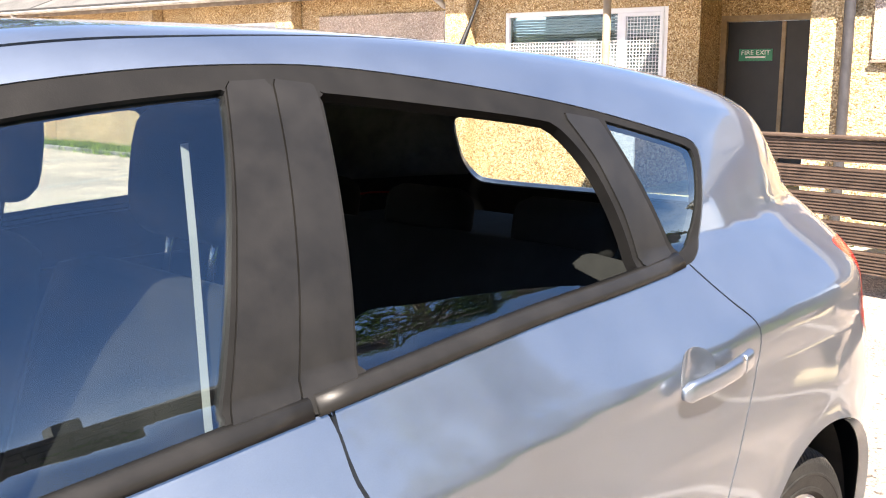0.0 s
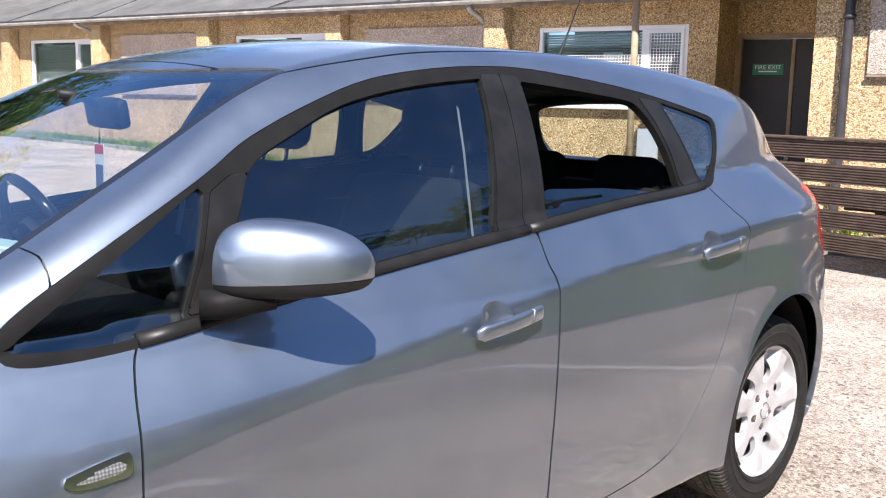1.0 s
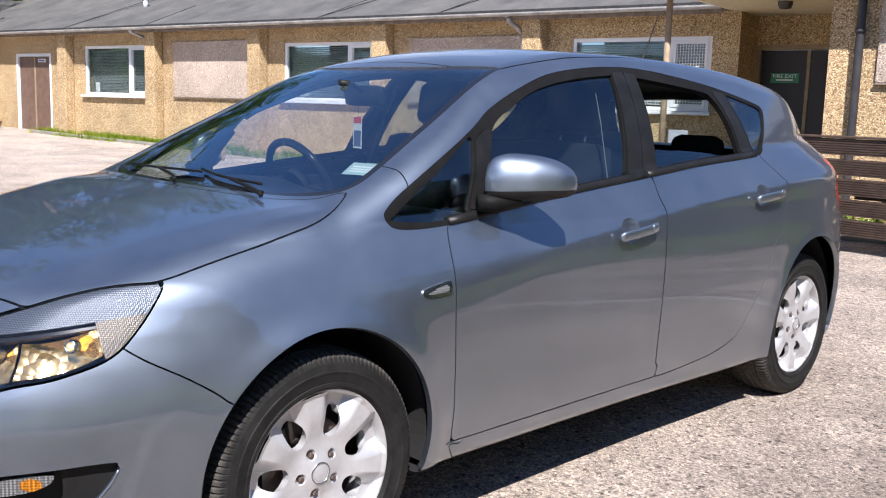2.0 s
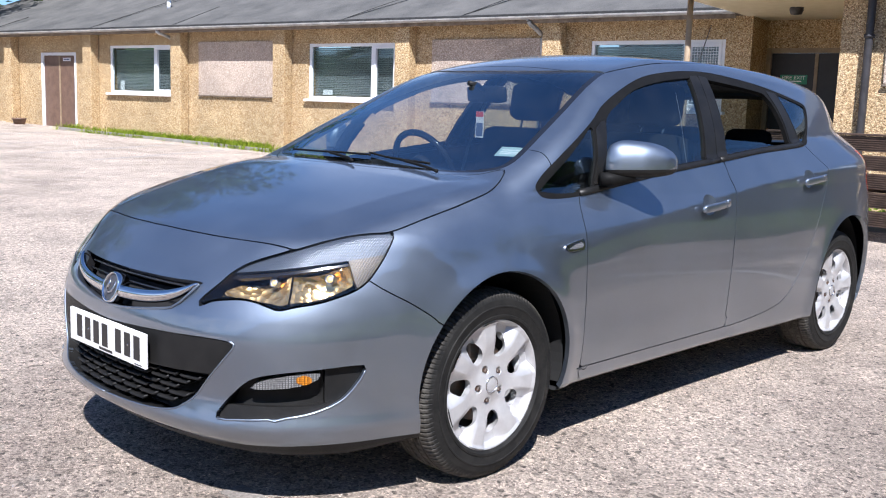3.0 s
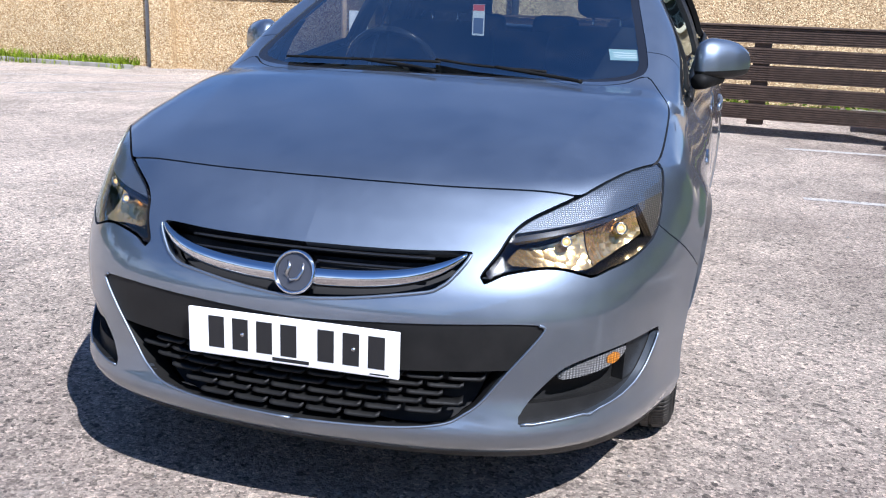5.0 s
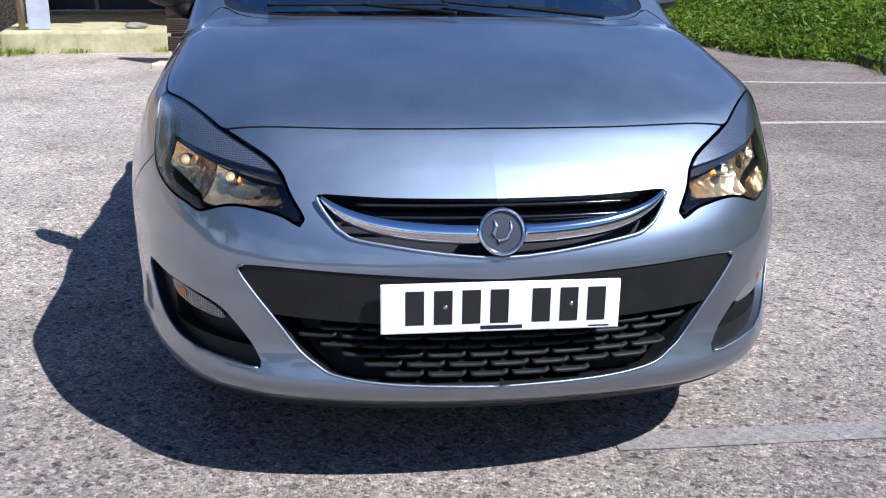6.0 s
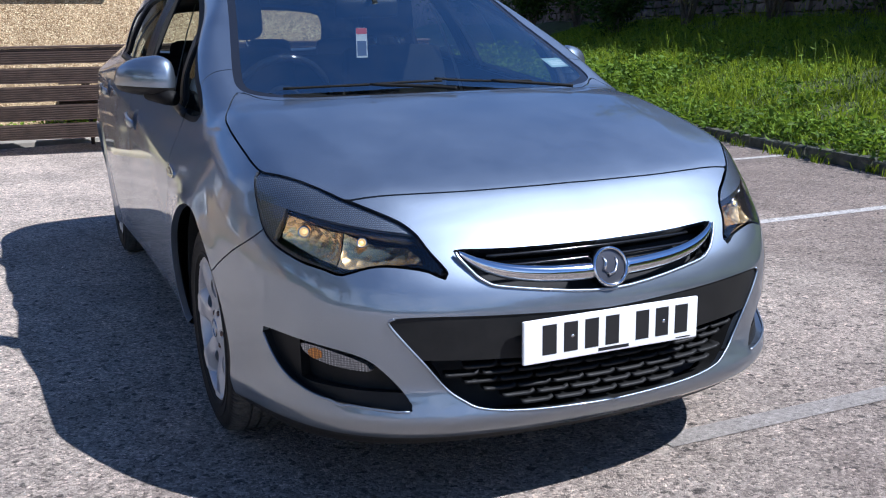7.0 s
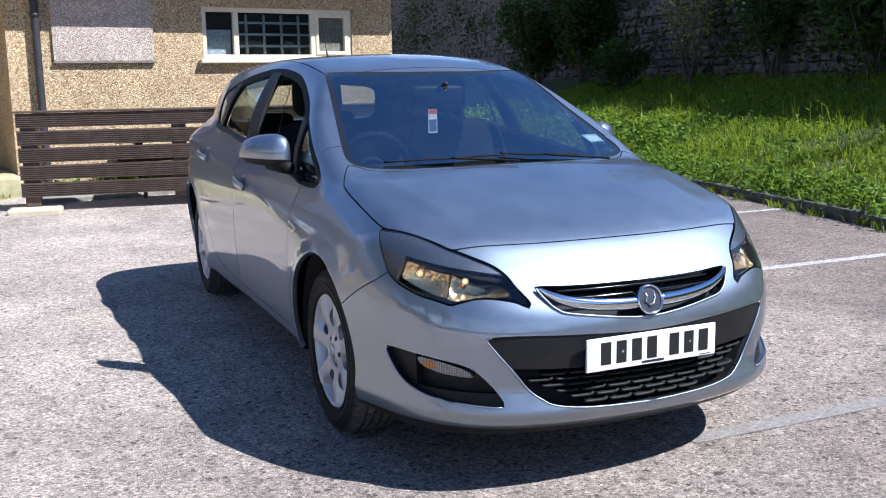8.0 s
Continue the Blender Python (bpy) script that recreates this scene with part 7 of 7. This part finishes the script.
while z < 3.25:
    hgt = rnd.uniform(0.14, 0.26)
    x = -34.0
    while x < 20:
        ln = rnd.uniform(0.2, 0.55)
        mm = pose(x + ln / 2, 0.07 + rnd.uniform(-0.03, 0.03), z + hgt / 2, rnd.uniform(-3, 3), rnd.uniform(-4, 4), rnd.uniform(-3, 3)) @ Matrix.Diagonal((ln - 0.02, 0.22, hgt - 0.02, 1))
        if -19 < x < -6 and z < 2.6 and count < 300:
            o = first if not used else new("stone", stone_me)
            used = True
            o.parent = wall_ob
            o.matrix_basis = WM @ mm
            count += 1
        elif x < 4:
            bmesh.ops.create_cube(bulk, size=1, matrix=mm)
        x += ln
    z += hgt
o = part("far_stones", bulk, STONE, wall_ob)
o["kind"] = "stuff"
o.matrix_basis = WM


def ball_points(c, r, n, rs, hollow=0.55, squash=(1, 1, 1)):
    u = rs.normal(size=(n, 3))
    u /= np.linalg.norm(u, axis=1, keepdims=True)
    return np.asarray(c) + u * (r * rs.uniform(hollow, 1.0, n) ** 0.7)[:, None] * np.array(squash)


def bush(name, at, height, radius, leaf, mat, label, seed, n=1500, stems=7):
    rs = np.random.RandomState(seed)
    ob = thing(name, label, "bush", Matrix.Translation(at))
    pts = []
    for k in range(stems):
        a = rs.uniform(0, 6.28)
        tip = Vector((math.cos(a) * radius * rs.uniform(0.2, 0.8), math.sin(a) * radius * rs.uniform(0.2, 0.8), height * rs.uniform(0.6, 1.0)))
        path = [Vector((rs.normal() * 0.05, rs.normal() * 0.05, -0.1)), tip * 0.4 + Vector((rs.normal(), rs.normal(), 0)) * 0.08, tip]
        v, f = tube(path, [0.03, 0.02, 0.006], 6)
        made("stem", v, f, BARK, ob)
        for t in (0.45, 0.7, 0.9, 1.0):
            c = path[1].lerp(tip, max(0, (t - 0.4) / 0.6))
            pts.append(ball_points(c, radius * rs.uniform(0.25, 0.5), n // (stems * 4), rs, 0.2))
    V, F = leaf_cloud(np.concatenate(pts), leaf, seed)
    raw("foliage", V, F, mat, ob)
    return ob


def on_bank(x, d):
    return bank_at(x, d)


bush("evergreen_bush", on_bank(-19.0, 3.7), 2.7, 1.1, 0.075, BUSH, "dark evergreen bush against the stone wall", 31, 5200, 11)
bush("evergreen_bush", on_bank(-21.5, 3.3), 2.4, 1.3, 0.075, BUSH, "dark evergreen bush beside the building corner", 32, 4200, 10)
bush("thin_shrub", on_bank(-13.6, 3.9), 2.3, 0.8, 0.05, DRY, "thin bare-stemmed shrub with sparse yellow leaves", 33, 1000, 14)
bush("ivy_clump", on_bank(-11.0, 4.15), 2.6, 1.0, 0.07, BUSH, "ivy hanging from the shaded stone wall", 34, 2600, 9)
bush("ivy_clump", on_bank(-8.3, 4.2), 2.2, 1.2, 0.07, BUSH, "ivy and brambles at the wall foot", 35, 3000, 9)
bush("bramble", on_bank(-15.8, 3.4), 1.0, 0.9, 0.06, BUSH, "low brambles at the head of the bank", 36, 1800, 8)
bush("bramble", on_bank(-6.0, 4.1), 1.2, 1.0, 0.06, BUSH, "low brambles under the stone wall", 37, 2000, 8)


# ivy clinging to the wall
rs = np.random.RandomState(77)
pts = []
for _ in range(150):
    x, z = rs.uniform(-26, 1.5), 0.9 + 1.9 * rs.rand() ** 0.7
    for _ in range(70):
        p = WM @ Vector((x + rs.normal() * 0.38, 0.02 - abs(rs.normal()) * 0.10, min(z + rs.normal() * 0.35, 2.7)))
        pts.append(tuple(p))
for _ in range(150):
    x, z = rs.uniform(-62, -17), 0.8 + 5.0 * rs.rand() ** 0.8
    for _ in range(60):
        p = WM @ Vector((x + rs.normal() * 0.7, 0.02 - abs(rs.normal()) * 0.15, min(z + rs.normal() * 0.6, 6.2)))
        pts.append(tuple(p))
V, F = leaf_cloud(pts, 0.07, 78)
tagged(raw("ivy", V, F, BUSH), "dark ivy clinging to the shaded stone wall", "ivy", "", "stuff")
# overgrown corner where the kerb runs out beside the fence
rs = np.random.RandomState(64)
patch_edge = curve((-18, 4.7), (-14, 4.95), (-13, 5.2), (-11.6, 5.3), (-9.4, 5.05), (-8.6, 5.6), (-8.0, 6.0))
pts, tuft = [], []
for _ in range(2600):
    x, d = rs.uniform(-18, -8.3), 2.4 * rs.rand() ** 1.2
    y = float(patch_edge(x)) + d + 0.25 * noise.noise(Vector((x * 1.3, 0, 5)))
    rise = 0.08 + 0.34 * min(d, 1.8) + 0.35 * noise.noise(Vector((x * 0.9, y * 0.9, 2)))
    for _ in range(16):
        pts.append((x + rs.normal() * 0.14, y + rs.normal() * 0.14, max(0.03, rise * rs.uniform(0.25, 1.0) + rs.normal() * 0.05)))
    if rs.rand() < 0.5:
        for _ in range(9):
            tuft.append((x + rs.normal() * 0.12, y + rs.normal() * 0.10, max(0.0, rise * 0.5 - 0.1)))
V, F = leaf_cloud(pts, 0.044, 65)
tagged(raw("nettle_patch", V, F, WEED), "dense nettles and brambles spilling over the kerb end", "weeds", "", "stuff")
V, F = blades(tuft, 0.15, 0.42, 0.007, 1.1, 66)
tagged(raw("rough_grass", V, F, GRASS), "rough grass growing up through the nettles", "grass", "", "stuff")
log = part("sleeper", boxed((-0.7, -0.09, -0.02), (0.7, 0.09, 0.11), 0.02), BARK)
log.matrix_basis = pose(-10.6, 5.28, 0.0, 0, 0, -12)
tagged(log, "old dark timber sleeper lying beside the overgrown corner", "timber sleeper")


def tree(at, height, seed):
    rs = np.random.RandomState(seed)
    ob = thing("tree", "unseen broadleaved tree in full leaf", "tree", Matrix.Translation(at), "trees behind the wall")
    v, f = tube([(0, 0, -0.3), (0.05, 0.02, height * 0.25), (-0.05, 0.08, height * 0.5), (0.1, 0, height * 0.8)], [0.22, 0.17, 0.11, 0.04], 10)
    made("trunk", v, f, BARK, ob)
    pts = []
    for k in range(16):
        z = height * rs.uniform(0.3, 0.85)
        a = rs.uniform(0, 6.28)
        r = height * rs.uniform(0.14, 0.34)
        tip = Vector((math.cos(a) * r, math.sin(a) * r, z + r * 0.5))
        v, f = tube([(0, 0, z * 0.9), tip * 0.5 + Vector((0, 0, z * 0.5)), tip], [0.06, 0.04, 0.012], 6)
        made("limb", v, f, BARK, ob)
        for _ in range(5):
            pts.append(ball_points(tip + Vector(rs.normal(size=3) * 0.5), rs.uniform(0.35, 0.8), 90, rs, 0.2))
    V, F = leaf_cloud(np.concatenate(pts), 0.10, seed)
    raw("crown", V, F, BUSH, ob)
    return ob


# trees out of view behind the wall, placed to shade the bank
first_tree = tree(on_bank(-14.0, 6.4), 6.0, 41)
for x, d, turn in ((-27, 6.0, 70), (-20.5, 6.2, 200), (-3.4, 6.9, 150)):
    p = on_bank(x, min(d, 6.9))
    copy_thing(first_tree, pose(p.x, p.y + max(0, d - 6.9), p.z, 0, 0, turn) @ Matrix.Scale(0.75 if -5 < x < 0 else 1.0, 4))

# more unseen trees beyond the long building, for bonnet and windscreen to mirror
for x, y, k, turn in ((-9.5, -30, 2.0, 15), (-15, -32, 2.1, 100), (-3.5, -27, 1.8, 160), (2.5, -25, 1.6, 260), (8.5, -24, 1.6, 320)):
    copy_thing(first_tree, pose(x, y, float(ground_z(x, y)), 0, 0, turn) @ Matrix.Scale(k, 4))

# scrubby hillside over the stone wall, with a house on top
hx, hy = np.linspace(-46, 26, 73), np.array([0.3, 1.2, 2.6, 4.2, 6.0, 8.0, 10.5, 16.0])
v = []
for x in hx:
    for d in hy:
        n = 0.35 * noise.noise(Vector((x * 0.5, d * 0.6, 5))) + 0.15 * noise.noise(Vector((x * 1.9, d * 1.9, 8)))
        p = Vector((x, kerb_y(x), 0)) + KOUT * (WALL_D + 0.5 + d)
        v.append((p.x, p.y, 2.9 + min(d, 8.5) * 0.25 + n * min(1, d)))
k = len(hy)
f = [(i * k + j, (i + 1) * k + j, (i + 1) * k + j + 1, i * k + j + 1) for i in range(len(hx) - 1) for j in range(k - 1)]
tagged(made("hillside", v, f, SOIL), "steep scrubby slope rising over the stone wall", "hillside", "", "structure")
rs = np.random.RandomState(91)
pts = []
for _ in range(900):
    p = v[rs.randint(len(v))]
    c = np.array(p) + rs.normal(size=3) * [0.6, 0.5, 0.25]
    pts.append(c + rs.normal(size=(26, 3)) * [0.35, 0.35, 0.22] + [0, 0, 0.15])
V, F = leaf_cloud(np.concatenate(pts), 0.14, 92)
tagged(raw("scrub", V, F, BUSH), "dark scrub and ivy covering the slope", "scrub", "", "stuff")

house = thing("hill_house", "grey rendered house with a slate roof on the slope", "house", pose(-14.5, 25.5, 5.0, 0, 0, 0))
RENDER = mottled("grey_render", (0.16, 0.15, 0.14), (0.24, 0.23, 0.21), 2, 0.9, 0.3)
part("wall", boxed((-9, -3.5, -1.5), (9, 3.5, 2.2)), RENDER, house)
bm = bmesh.new()
r6 = [bm.verts.new(p) for p in ((-9.3, -4.0, 2.1), (9.3, -4.0, 2.1), (9.3, 0, 3.9), (-9.3, 0, 3.9), (-9.3, 4.0, 2.1), (9.3, 4.0, 2.1))]
for q in ((0, 1, 2, 3), (3, 2, 5, 4), (0, 3, 4), (1, 5, 2), (0, 4, 5, 1)):
    bm.faces.new([r6[i] for i in q])
roof_part = part("roof", bm, FELT, house)
for x in (-4.5, 5.0):
    part("chimney", boxed((x - 0.4, -0.4, 3.2), (x + 0.4, 0.4, 4.9), 0.02), RENDER, roof_part)
for x in (-7, -3.6, 0, 3.6, 7):
    for z in (0.5,):
        w = part("window", boxed((x - 0.6, -3.56, z), (x + 0.6, -3.502, z + 1.3), 0.01), UPVC, house)
        part("pane", boxed((x - 0.52, -3.58, z + 0.08), (x + 0.52, -3.562, z + 1.22)), GLOSS_BLACK, w)
railing = thing("railing", "dark metal railing along the top of the slope", "railing", pose(-12, 20.0, 5.1))
for x in np.arange(-16, 16.1, 2.0):
    v2, f2 = tube([(x, 0, -0.6), (x, 0, 1.2)], 0.04, 6)
    made("post", v2, f2, PIPE, railing)
for z in (0.6, 1.15):
    v2, f2 = tube([(-16, 0, z), (16, 0, z)], 0.03, 6)
    made("rail", v2, f2, PIPE, railing)

# wooded hills all round, far off
hv, hf = [], []
N = 180
for i in range(N):
    a = 2 * math.pi * i / N
    top = 9 + 5 * noise.noise(Vector((math.cos(a) * 2.2, math.sin(a) * 2.2, 0))) + 1.8 * noise.noise(Vector((math.cos(a) * 14, math.sin(a) * 14, 3)))
    for r, z in ((85, -1.0), (95, top * 0.55), (108, top * 0.9), (125, top), (160, top * 0.8)):
        w = 1 + 0.03 * noise.noise(Vector((i * 0.9, r, 0)))
        hv.append((math.cos(a) * r * w, math.sin(a) * r * w, z))
for i in range(N):
    j = (i + 1) % N
    for k in range(4):
        hf.append((i * 5 + k, j * 5 + k, j * 5 + k + 1, i * 5 + k + 1))
hill = material("far_woods", (0.04, 0.06, 0.025), 0.95)
shade(hill, "Base Color", ramp(hill, grain(hill, where(hill), 0.35, 6, 0.7), (0.35, (0.018, 0.03, 0.012)), (0.7, (0.06, 0.085, 0.03))))
relief(hill, grain(hill, where(hill), 0.6, 5), 1.0, 1.5)
tagged(made("backdrop", hv, hf, hill), "distant dark wooded hills", "hills", "", "structure")
